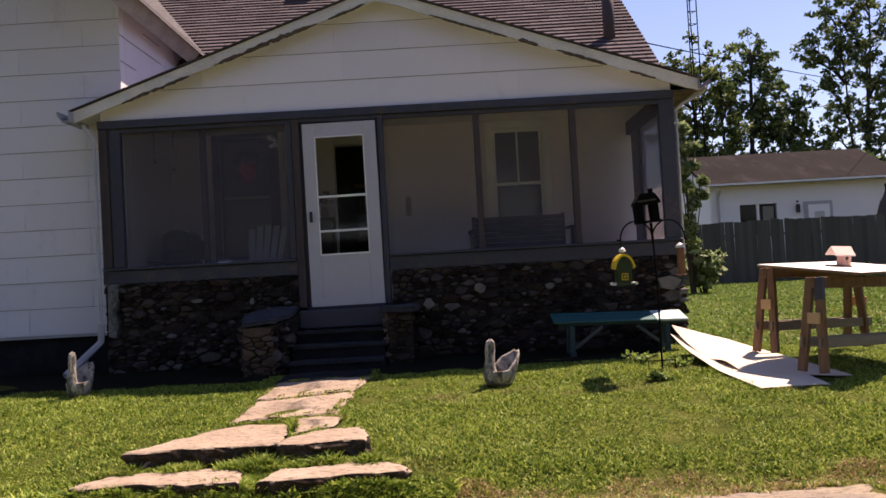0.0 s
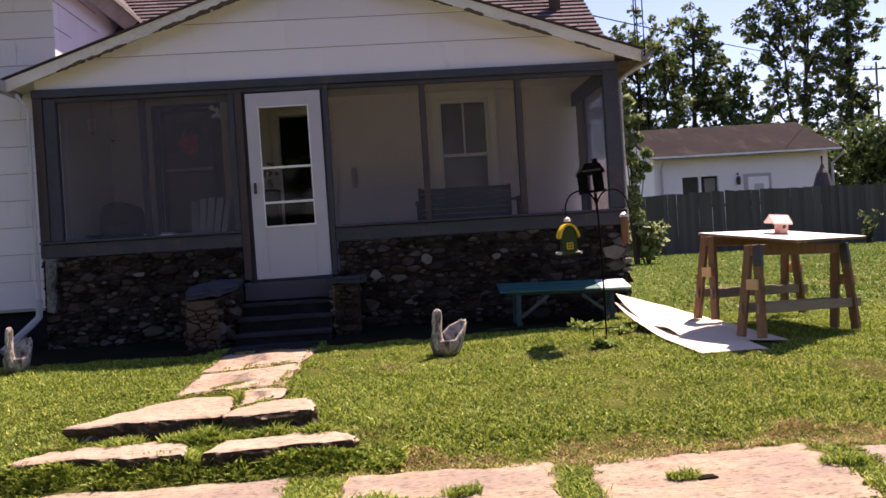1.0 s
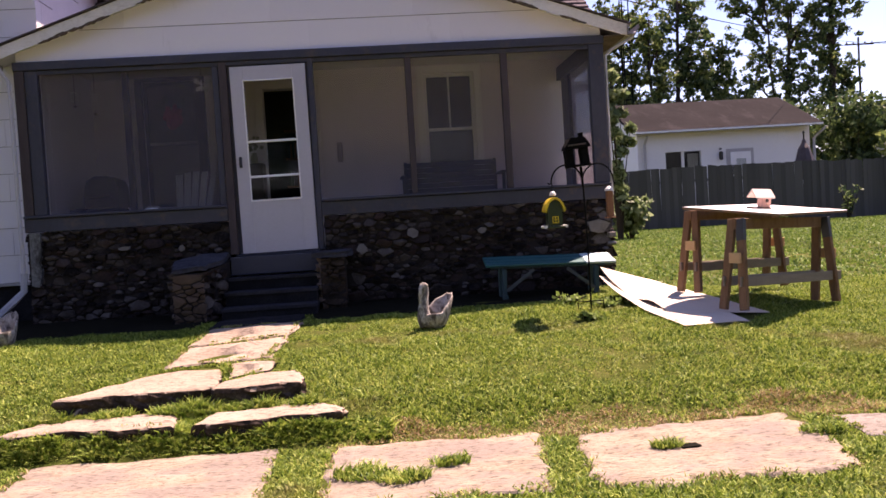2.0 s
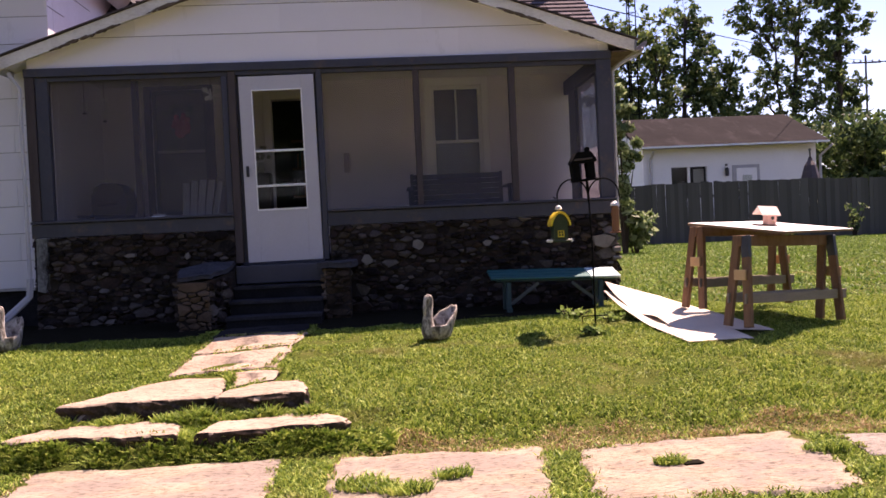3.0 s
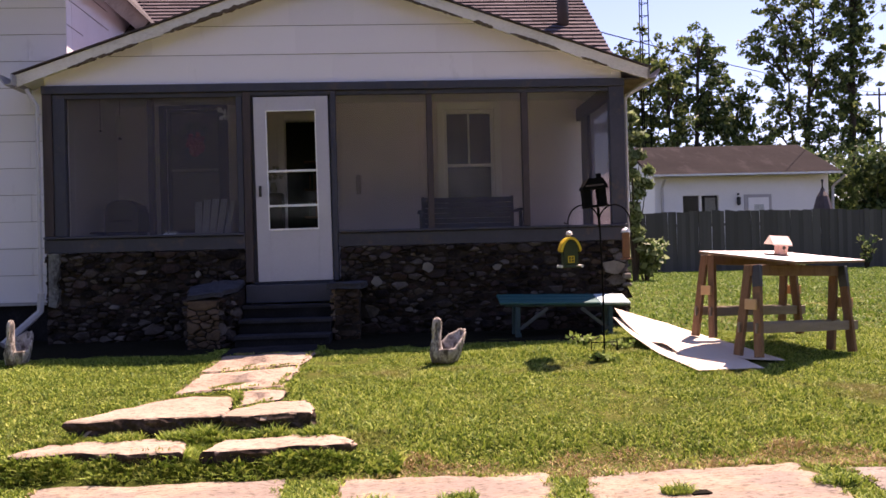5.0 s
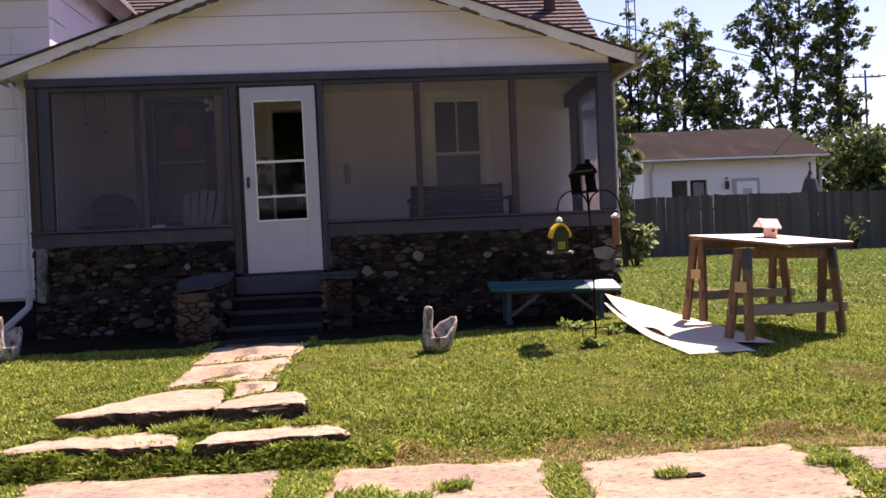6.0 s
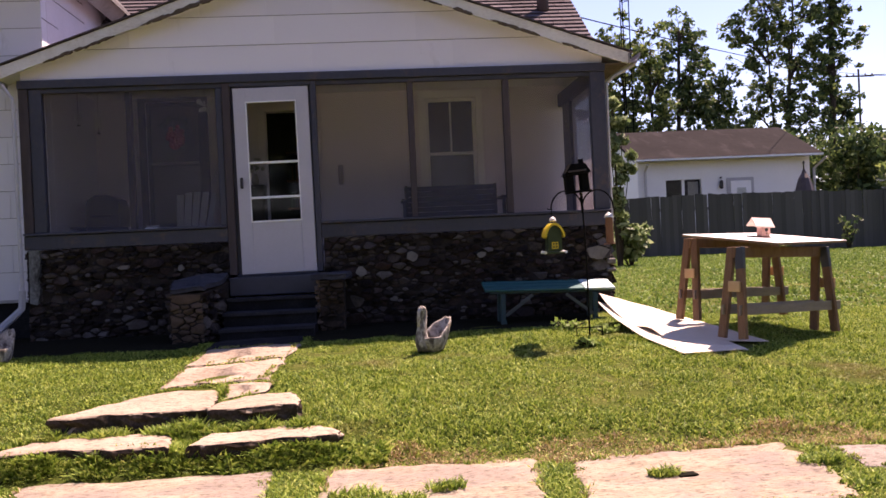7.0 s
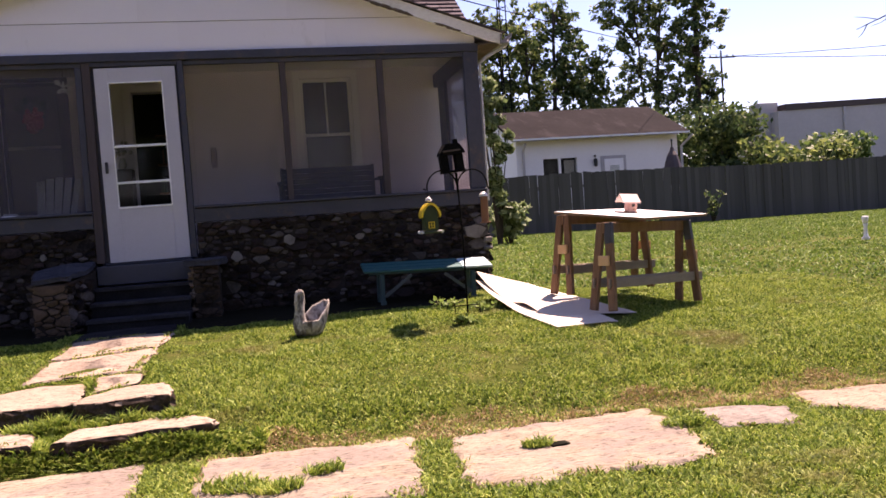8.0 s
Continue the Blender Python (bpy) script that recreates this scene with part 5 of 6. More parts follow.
def a_horse(m, painted):
    t = thing("sawhorse", "weathered lumber sawhorse with splayed legs on grass", "sawhorse", "sawhorses", m=m)
    H = 0.785
    part("top_beam", box(-0.035, 1.185, -0.02, 0.02, H - 0.095, H, 0.004), "lumber", t)
    for x, s in ((0.0, -1), (1.15, 1)):
        for k in (-1, 1):
            part("leg", stick((x + (-0.085 if s < 0 else 0.015), (0.085 if k > 0 else -0.138), 0.0), (x, k * 0.042, H - 0.005), 0.080, 0.038, 0.003, None, (1, 0, 0)), "lumber", t)
        part("gusset", box(x + s * 0.062, x + s * 0.084, -0.10, 0.02 if s < 0 else 0.10, 0.40, 0.49, 0.003), "lumber_pale", t, "pale gusset board")
    for x, s in ((0.0, -1), (1.15, 1)) if painted else ():
        a, b = Vector((x + (-0.085 if s < 0 else 0.015), -0.138, 0.0)), Vector((x, -0.042, H - 0.005))
        part("painted_end", stick(a.lerp(b, 0.76), b, 0.083, 0.041, 0.003, None, (1, 0, 0)), "navy", t, "dark grey painted leg top")
    for k in (-1, 1):
        part("stretcher", box(-0.10, 1.27, (0.071 if k > 0 else -0.113) - 0.01, (0.071 if k > 0 else -0.113) + 0.01, 0.20, 0.285, 0.003), "lumber_grey", t, "grey lumber stretcher")


a_horse(pose(4.555, -2.29, 0.115, 0, 2.2, 27), True)
a_horse(pose(4.50, -1.375, 0.200, 0, 2.2, 27), False)
UA, UP = Vector((0.891, 0.454, -0.038)), Vector((0.454, -0.891, -0.108))
C12, S12 = math.cos(radians(12)), math.sin(radians(12))
TX = (UA * C12 - UP * S12).normalized()
TZ = UA.cross(-UP).normalized()
TY = TZ.cross(TX)
TAB = Matrix((TX, TY, TZ)).transposed().to_4x4()
TAB.translation = Vector((5.057, -1.513, 0.968)) + 0.01 * TX - 0.14 * TY
t = thing("work_board", "white faced plywood board laid across two sawhorses", "table top", m=TAB)
part("board", box(-0.70, 0.70, -0.47, 0.47, -0.012, 0.006, 0.002), "ply_edge", t)
part("white_face", box(-0.699, 0.699, -0.469, 0.469, 0.0065, 0.011, 0.001), "ply_white", t)


def little_birdhouse():
    t = thing("wooden_birdhouse", "small pink wooden birdhouse standing on the work board", "birdhouse", m=TAB @ pose(-0.08, 0.03, 0.0115, 0, 0, -34))
    part("floor_board", box(-0.10, 0.10, -0.06, 0.06, 0, 0.010, 0.002), "lumber", t, "dark wooden base")
    part("body", box(0.0, 0.09, -0.045, 0.045, 0.0105, 0.115, 0.003), "bird_pink", t)
    bm = bmesh.new()
    prism([(-0.045, 0.1155), (0.045, 0.1155), (0, 0.152)], 0.0005, 0.0895, bm)
    bmesh.ops.rotate(bm, verts=bm.verts, cent=(0, 0, 0), matrix=Matrix.Rotation(radians(-90), 3, "Z"))
    part("gable", bm, "bird_pink", t)
    for s in (-1, 1):
        bm = prism([(0, 0.182), (s * 0.088, 0.108), (s * 0.088, 0.096), (0, 0.168)], -0.085, 0.105)
        bmesh.ops.rotate(bm, verts=bm.verts, cent=(0, 0, 0), matrix=Matrix.Rotation(radians(-90), 3, "Z"))
        part("roof_board", bm, "roof_pink", t)
    part("entrance_hole", tube([(0.045, -0.0525, 0.075), (0.045, -0.0505, 0.075)], 0.017, 12), "black", t)
    part("perch", tube([(0.045, -0.0505, 0.04), (0.045, -0.085, 0.04)], 0.005, 6), "lumber_pale", t)


little_birdhouse()


def sheet(label, a, b, c, d, lift, sag, seed, wave=0.0, material="ply"):
    """A warped thin board between the corners a, b (far end) and c, d (near end), curling up at its far end."""
    nu, nv = 16, 7
    bm = bmesh.new()
    grid = {}
    a, b, c, d = (Vector(p) for p in (a, b, c, d))
    for top in (0, 1):
        for i in range(nu + 1):
            for j in range(nv + 1):
                u, v = i / nu, j / nv
                p = (a * (1 - v) + b * v) * (1 - u) + (d * (1 - v) + c * v) * u
                base = ground_z(p.x, p.y) + 0.02
                z = base + lift * (1 - u) ** 3.2 * (1 - 0.85 * v) + sag * math.sin(v * math.pi) * (1 - u) + 0.012 * noise.noise((u * 4, v * 3, seed)) + wave * math.exp(-((u - 0.66) / 0.13) ** 2) * (1 - v) ** 2
                grid[top, i, j] = bm.verts.new((p.x, p.y, z + 0.006 * top))
    for i in range(nu):
        for j in range(nv):
            bm.faces.new([grid[1, x, y] for x, y in ((i, j), (i + 1, j), (i + 1, j + 1), (i, j + 1))])
            bm.faces.new([grid[0, x, y] for x, y in ((i, j), (i, j + 1), (i + 1, j + 1), (i + 1, j))])
    rim = [(i, 0) for i in range(nu)] + [(nu, j) for j in range(nv)] + [(i, nv) for i in range(nu, 0, -1)] + [(0, j) for j in range(nv, 0, -1)]
    for k in range(len(rim)):
        p, q = rim[k], rim[(k + 1) % len(rim)]
        bm.faces.new((grid[0, p[0], p[1]], grid[0, q[0], q[1]], grid[1, q[0], q[1]], grid[1, p[0], p[1]]))
    return whole("board_sheet", bm, material, label, "board", "loose boards", smooth=False)


sheet("warped pale hardboard sheet curling up from the lawn", (3.66, -1.10, 0), (4.40, -0.72, 0), (4.84, -2.28, 0), (4.06, -2.22, 0), 0.29, 0.0, 1, 0.055)
sheet("pale hardboard sheet lying under another on grass", (3.63, -1.16, 0), (4.36, -0.85, 0), (4.52, -2.60, 0), (3.96, -2.62, 0), 0.21, -0.02, 4)

t = thing("white_statue", "small white cast pedestal ornament far back on the lawn", "garden ornament", m=pose(11.2, 2.9, ground_z(0, 2.9) - 0.005) @ Matrix.Diagonal((0.5, 0.5, 0.72, 1)))
part("pedestal", lathe([(0.13, 0), (0.13, 0.05), (0.07, 0.09), (0.055, 0.30), (0.09, 0.36)], 14), "white", t, "", True)
part("urn", lathe([(0.05, 0), (0.10, 0.06), (0.11, 0.16), (0.08, 0.18)], 14, None, (0, 0, 0.361)), "white", t, "", True)

# ---- behind the house ----
def tower():
    t = thing("antenna_tower", "thin dark lattice antenna tower behind the garage", "antenna tower", m=pose(13.5, 31.0, 0.3))
    corners = [(-0.205, -0.11), (0.205, -0.11), (0, 0.24)]
    for cx, cy in corners:
        part("rail", tube([(cx, cy, 0), (cx, cy, 13.0), (cx * 0.25, cy * 0.25, 14.0)], 0.028, 5), "iron", t)
    for k in range(22):
        z = 0.4 + k * 0.6
        bm = bmesh.new()
        for i in range(3):
            a, b = corners[i], corners[(i + 1) % 3]
            tube([(*a, z), (*b, z)], 0.018, 4, bm)
        part("rung", bm, "iron", t)
    part("mast", tube([(0, 0, 13.5), (0, 0, 15.2)], 0.035, 6), "iron", t)


tower()


def fence():
    t = thing("board_fence", "weathered grey green board fence closing the yard", "fence", kind="structure")
    r = random.Random(14)
    pts = [(5.0, 17.2), (23.5, 16.9), (44.0, 13.0)]
    bm = bmesh.new()
    box(-0.07, 0.07, -0.011, 0.011, 0, 1.0, 0, bm)
    me = bpy.data.meshes.new("board")
    bm.to_mesh(me)
    bm.free()
    me.materials.append(M["fence"])
    for (x0, y0), (x1, y1) in zip(pts, pts[1:]):
        n = int(math.hypot(x1 - x0, y1 - y0) / 0.1385)
        yaw = math.degrees(math.atan2(y1 - y0, x1 - x0))
        for k in range(n):
            f = (k + 0.5) / n
            x, y = x0 + (x1 - x0) * f, y0 + (y1 - y0) * f
            h = 1.86 + r.uniform(-0.025, 0.025) - 0.05 * math.sin(x * 0.4)
            ob = new("board", me)
            ob.parent = t
            ob.matrix_basis = pose(x, y + r.uniform(-0.008, 0.008), 0.28, r.uniform(-0.6, 0.6), r.uniform(-0.5, 0.5), yaw) @ Matrix.Diagonal((1, 1, h, 1))
        for z in (0.65, 1.75):
            part("rail", stick((x0, y0 + 0.06, z), (x1, y1 + 0.06, z), 0.05, 0.09), "fence", t)


fence()


def garage():
    t = thing("garage", "white garage with brown hipped roof behind the fence", "garage")
    X0, X1, Y0, Y1, ZE = 11.1, 17.75, 22.0, 28.0, 3.80
    WIN = [(12.15, 13.5, 1.9, 2.98)]
    part("wall", box(X0, 12.15, Y0, Y0 + 0.2, 0.25, ZE), "garage", t)
    part("wall", box(12.15, 13.5, Y0, Y0 + 0.2, 2.98, ZE), "garage", t)
    part("wall", box(12.15, 13.5, Y0, Y0 + 0.2, 0.25, 1.9), "garage", t)
    part("wall", box(13.5, X1 - 0.9, Y0, Y0 + 0.2, 0.25, ZE), "garage", t)
    part("wall", box(X1 - 0.9, X1, Y0 + 0.12, Y0 + 0.3, 0.25, ZE), "garage", t)
    part("wall", box(X1 - 0.19, X1, Y0 + 0.31, Y1, 0.25, ZE), "garage", t)
    part("wall", box(X0, X0 + 0.19, Y0 + 0.21, Y1, 0.25, ZE), "garage", t)
    part("back_wall", box(X0 + 0.2, X1 - 0.2, Y1 - 0.2, Y1, 0.25, ZE), "dark", t)
    bm = bmesh.new()
    e = [(X0 - 0.28, Y0 - 0.5, ZE - 0.05), (X1 + 0.22, Y0 - 0.5, ZE - 0.05), (X1 + 0.22, Y1 + 0.5, ZE - 0.05), (X0 - 0.28, Y1 + 0.5, ZE - 0.05)]
    rr = [(X0 - 0.28, 25.0, 5.15), (X1 + 0.22, 25.0, 5.15)]
    v = [bm.verts.new(p) for p in e + rr]
    u = [bm.verts.new((x, y, z - 0.10)) for x, y, z in e + rr]
    for q in ((0, 1, 5, 4), (2, 3, 4, 5)):
        bm.faces.new([v[k] for k in q])
        bm.faces.new([u[k] for k in q[::-1]])
    for a, b in ((0, 1), (1, 5), (5, 2), (2, 3), (3, 4), (4, 0)):
        bm.faces.new((v[a], u[a], u[b], v[b]))
    part("roof", bm, "garage_roof", t, "brown asphalt shingle roof")
    for x in (X0, X1 - 0.19):
        bm = bmesh.new()
        tri = [(Y0 + 0.21, ZE + 0.002), (Y1, ZE + 0.002), (25.0, 5.0)]
        f, g = [bm.verts.new((x, y, z)) for y, z in tri], [bm.verts.new((x + 0.19, y, z)) for y, z in tri]
        bm.faces.new(f)
        bm.faces.new(g[::-1])
        for k in range(3):
            bm.faces.new((f[k], g[k], g[(k + 1) % 3], f[(k + 1) % 3]))
        part("gable", bm, "garage", t)
    part("fascia", box(X0 - 0.28, X1 + 0.22, Y0 - 0.53, Y0 - 0.505, ZE - 0.13, ZE - 0.06), "garage", t)
    w = part("window", box(12.78, 12.87, Y0 + 0.05, Y0 + 0.15, 1.9, 2.98), "white", t)
    for a, b in ((12.15, 12.78), (12.87, 13.5)):
        part("pane", box(a, b, Y0 + 0.09, Y0 + 0.10, 1.9, 2.98), "glass", w)
    part("curtain", box(13.05, 13.45, Y0 + 0.2, Y0 + 0.21, 1.9, 2.9), "blind", w)
    part("door_casing", box(14.45, 15.5, Y0 - 0.03, Y0 - 0.002, 0.3, 2.98, 0.01), "spout", t)
    part("door", box(14.6, 15.38, Y0 - 0.06, Y0 - 0.032, 0.3, 2.86, 0.01), "white", t)
    part("door_light", box(14.82, 15.18, Y0 - 0.075, Y0 - 0.062, 1.9, 2.6, 0.005), "glass", t)
    part("lantern", box(14.16, 14.29, Y0 - 0.17, Y0 - 0.03, 2.58, 2.90, 0.04), "black", t, "black wall lantern")
    part("lantern_bracket", box(14.2, 14.26, Y0 - 0.08, Y0 - 0.002, 2.96, 3.03, 0.005), "black", t)
    part("downspout", tube([(11.35, Y0 - 0.45, 3.55), (11.35, Y0 - 0.1, 3.3), (11.35, Y0 - 0.08, 0.35)], 0.05, 6), "spout", t)
    part("downspout", tube([(18.15, Y0 - 0.4, 3.6), (17.8, Y0 - 0.1, 3.2), (17.8, Y0 - 0.08, 0.35)], 0.05, 6), "spout", t)


weathered(M["trim"], (0.085, 0.062, 0.054), 0.13, (1.2, 1.2, 1.2), 5.0)
weathered(M["siding_piece"], (0.56, 0.53, 0.55), 0.08, (1.0, 1.0, 0.45), 2.6)
weathered(M["siding_old"], (0.56, 0.54, 0.57), 0.11, (1.0, 1.0, 0.45), 2.6)
weathered(M["flag"], (0.205, 0.172, 0.148), 0.24, (1.0, 1.5, 1.0), 1.7)
weathered(M["garage_roof"], (0.032, 0.028, 0.0295), 0.17, (0.8, 0.25, 0.4), 1.6)
garage()


def closed_umbrella():
    t = thing("patio_umbrella", "closed dark patio umbrella behind the fence", "umbrella", m=pose(16.55, 20.2, 0.3))
    part("pole", tube([(0, 0, 0), (0, 0, 2.95)], 0.025, 7), "iron", t)
    part("canopy", lathe([(0.30, 1.35), (0.35, 1.6), (0.33, 2.0), (0.20, 2.45), (0.09, 2.62), (0.05, 2.75)], 10), "pipe", t, "dark brown furled canopy")
    part("finial", lathe([(0.03, 2.951), (0.05, 3.0), (0.02, 3.06)], 8), "black", t)
    part("base", lathe([(0.25, 0), (0.25, 0.06), (0.05, 0.10)], 12), "concrete", t)


closed_umbrella()


def long_hall():
    t = thing("long_building", "long pale flat-roofed building behind the yards", "building")
    part("wall", slab([(30.6, 35.0), (60, 27.5), (60, 27.8), (30.6, 35.3)], 0.2, 5.75), "hall", t)
    part("wall", slab([(30.6, 35.31), (30.9, 35.31), (33.5, 50), (33.2, 50)], 0.2, 5.75), "hall", t)
    part("parapet", slab([(31.0, 34.82), (60, 27.4), (60, 28.3), (31.0, 35.7)], 5.752, lambda x, y: 6.12 - 0.009 * (x - 31)), "pipe", t, "dark roof edge")
    part("chimney", box(30.0, 31.2, 35.9, 37.0, 0.2, 6.35, 0.02), "hall", t)
    for k in range(5):
        f = 0.12 + k * 0.2
        x, y = 30.6 + 29.4 * f, 35.0 - 7.5 * f
        part("pilaster", box(x - 0.08, x + 0.08, y - 0.12, y - 0.01, 0.2, 5.74, 0.01), "spout", t)
    part("roof_pipe", tube([(37.5, 33.5, 6.0), (37.5, 33.5, 6.9), (37.9, 33.5, 6.9)], 0.07, 6), "pipe", t)


long_hall()


def pole():
    t = thing("utility_pole", "wooden utility pole with crossarm far behind the yard", "utility pole", m=pose(33.0, 45.0, 0.2))
    part("pole_shaft", tube([(0, 0, 0), (0, 0, 10.9)], 0.085, 8, None, 0.06), "bark", t)
    part("crossarm", box(-0.95, 0.95, -0.16, -0.07, 10.38, 10.47, 0.01), "bark", t)
    for x in (-0.85, -0.4, 0.4, 0.85):
        part("insulator", lathe([(0.05, 0), (0.06, 0.05), (0.03, 0.14)], 8, None, (x, -0.11, 10.471)), "concrete", t)


pole()


def wire(a, b, sag, label, r=0.018):
    pts = []
    for k in range(15):
        f = k / 14
        p = Vector(a).lerp(Vector(b), f)
        p.z -= sag * 4 * f * (1 - f)
        pts.append(p)
    whole("overhead_wire", tube(pts, r, 5), "iron", label, "cable", "overhead wires")


wire((4.30, 5.2, 5.05), (33.5, 45.0, 10.75), 0.25, "black service cable from the house to a pole", 0.012)
wire((-20, 45.0, 10.9), (32.2, 45.0, 10.65), 0.9, "dark overhead wire between far poles", 0.022)
wire((33.8, 45.0, 10.7), (75, 41.0, 13.2), 0.6, "dark overhead wire between far poles", 0.022)
wire((33.4, 45.0, 10.7), (75, 38.0, 11.0), 0.9, "dark overhead wire between far poles", 0.022)


# ---- trees ----
def leaves(rnd, centres, count, size, flat=0.35):
    """Small pointed leaf clumps scattered round the given centres."""
    n = count
    idx = [rnd.randrange(len(centres)) for _ in range(n)]
    verts, faces = [], []
    for i in idx:
        c, r = centres[i]
        d = Vector((rnd.gauss(0, 1), rnd.gauss(0, 1), rnd.gauss(0, 1)))
        d = d.normalized() * r * rnd.random() ** 0.45
        p = Vector(c) + Vector((d.x, d.y, d.z * 0.75))
        nrm = Vector((rnd.gauss(0, 1), rnd.gauss(0, 1), rnd.gauss(0.5, 1))).normalized()
        x = nrm.orthogonal().normalized()
        x.rotate(Matrix.Rotation(rnd.uniform(0, 6.283), 3, nrm))
        y = nrm.cross(x)
        s = size * rnd.uniform(0.55, 1.35)
        k = len(verts)
        verts += [p - x * s, p + y * s * 0.55 - x * s * 0.1, p + x * s, p - y * s * 0.5 + x * 0.05 * s]
        faces.append((k, k + 1, k + 2, k + 3))
    return verts, faces


def grow(rnd, bm, tips, base, way, length, r, depth, spread, lift):
    pts, p, w = [base], Vector(base), Vector(way).normalized()
    seg = 4
    for k in range(seg):
        w = (w + Vector((rnd.gauss(0, 0.10), rnd.gauss(0, 0.10), lift * 0.05))).normalized()
        p = p + w * length / seg
        pts.append(p.copy())
    tube(pts, r, 6 if depth > 1 else 4, bm, r * 0.62)
    if depth <= 1:
        tips += pts[2:]
    if depth == 0:
        return
    kids = rnd.choice((3, 4)) if depth > 1 else 3
    for k in range(kids):
        a = 2 * math.pi * (k + rnd.uniform(-0.25, 0.25)) / kids
        ax = w.orthogonal().normalized()
        side = ax * math.cos(a) + w.cross(ax) * math.sin(a)
        nw = (w * rnd.uniform(0.5, 1.0) + side * spread * rnd.uniform(0.7, 1.2) + Vector((0, 0, lift * 0.25))).normalized()
        start = pts[-1] if k < 2 else pts[rnd.choice((2, 3))]
        grow(rnd, bm, tips, start, nw, length * rnd.uniform(0.62, 0.82), r * 0.55, depth - 1, spread, lift)


def tree(x, y, z, height, seed, material, label, trunk=0.28, spread=0.75, lift=1.0, count=6000, clump=(0.7, 1.3), size=0.22, bare=0.3, depth=3, skirt=9, reach=0.14):
    rnd = random.Random(seed)
    t = thing("tree", label, "tree", m=pose(x, y, z))
    bm, tips = bmesh.new(), []
    grow(rnd, bm, tips, Vector((0, 0, 0)), Vector((rnd.uniform(-0.05, 0.05), 0, 1)), height * bare, trunk, depth, spread, lift)
    top = max(p.z for p in tips)
    for k in range(skirt):
        f, a = rnd.uniform(0.22, 0.85), rnd.uniform(0, 6.283)
        grow(rnd, bm, tips, Vector((0, 0, top * f)), Vector((math.cos(a), math.sin(a), rnd.uniform(0.1, 0.7))), height * reach * rnd.uniform(0.6, 1.2), trunk * 0.3, 1, 0.8, 0.4)
    s = height * 0.93 / top
    for v in bm.verts:
        v.co.z *= s
    part("trunk", bm, "bark", t, "", True)
    centres = [((p.x, p.y, p.z * s), rnd.uniform(*clump)) for p in tips]
    verts, faces = leaves(rnd, centres, count, size)
    me = bpy.data.meshes.new("crown")
    me.from_pydata(verts, [], faces)
    me.materials.append(M[material])
    ob = new("crown", me)
    ob.parent = t
    return t


def shrub(name, x, y, z, w, h, seed, label, count=1800, size=0.10, material="shrub", category="shrub"):
    rnd = random.Random(seed)
    t = thing(name, label, category, m=pose(x, y, z))
    bm, centres = bmesh.new(), []
    for k in range(11):
        a, rr = rnd.uniform(0, 6.283), rnd.random() ** 0.5 * w / 2
        hh = h * rnd.uniform(0.5, 1.0)
        tip = Vector((rr * math.cos(a), rr * math.sin(a) * 0.7, hh))
        mid = Vector((tip.x * 0.4, tip.y * 0.4, hh * 0.5))
        tube([(tip.x * 0.1, tip.y * 0.1, -0.02), mid, tip], 0.012 + 0.004 * h, 5, bm, 0.005)
        for f in (0.45, 0.75, 1.0):
            centres.append((mid.lerp(tip, f) if f > 0.5 else mid * 0.9, w * rnd.uniform(0.13, 0.22)))
    part("stem", bm, "bark", t)
    verts, faces = leaves(rnd, centres, count, size)
    me = bpy.data.meshes.new("foliage")
    me.from_pydata(verts, [], faces)
    me.materials.append(M[material])
    ob = new("foliage", me)
    ob.parent = t
    return t


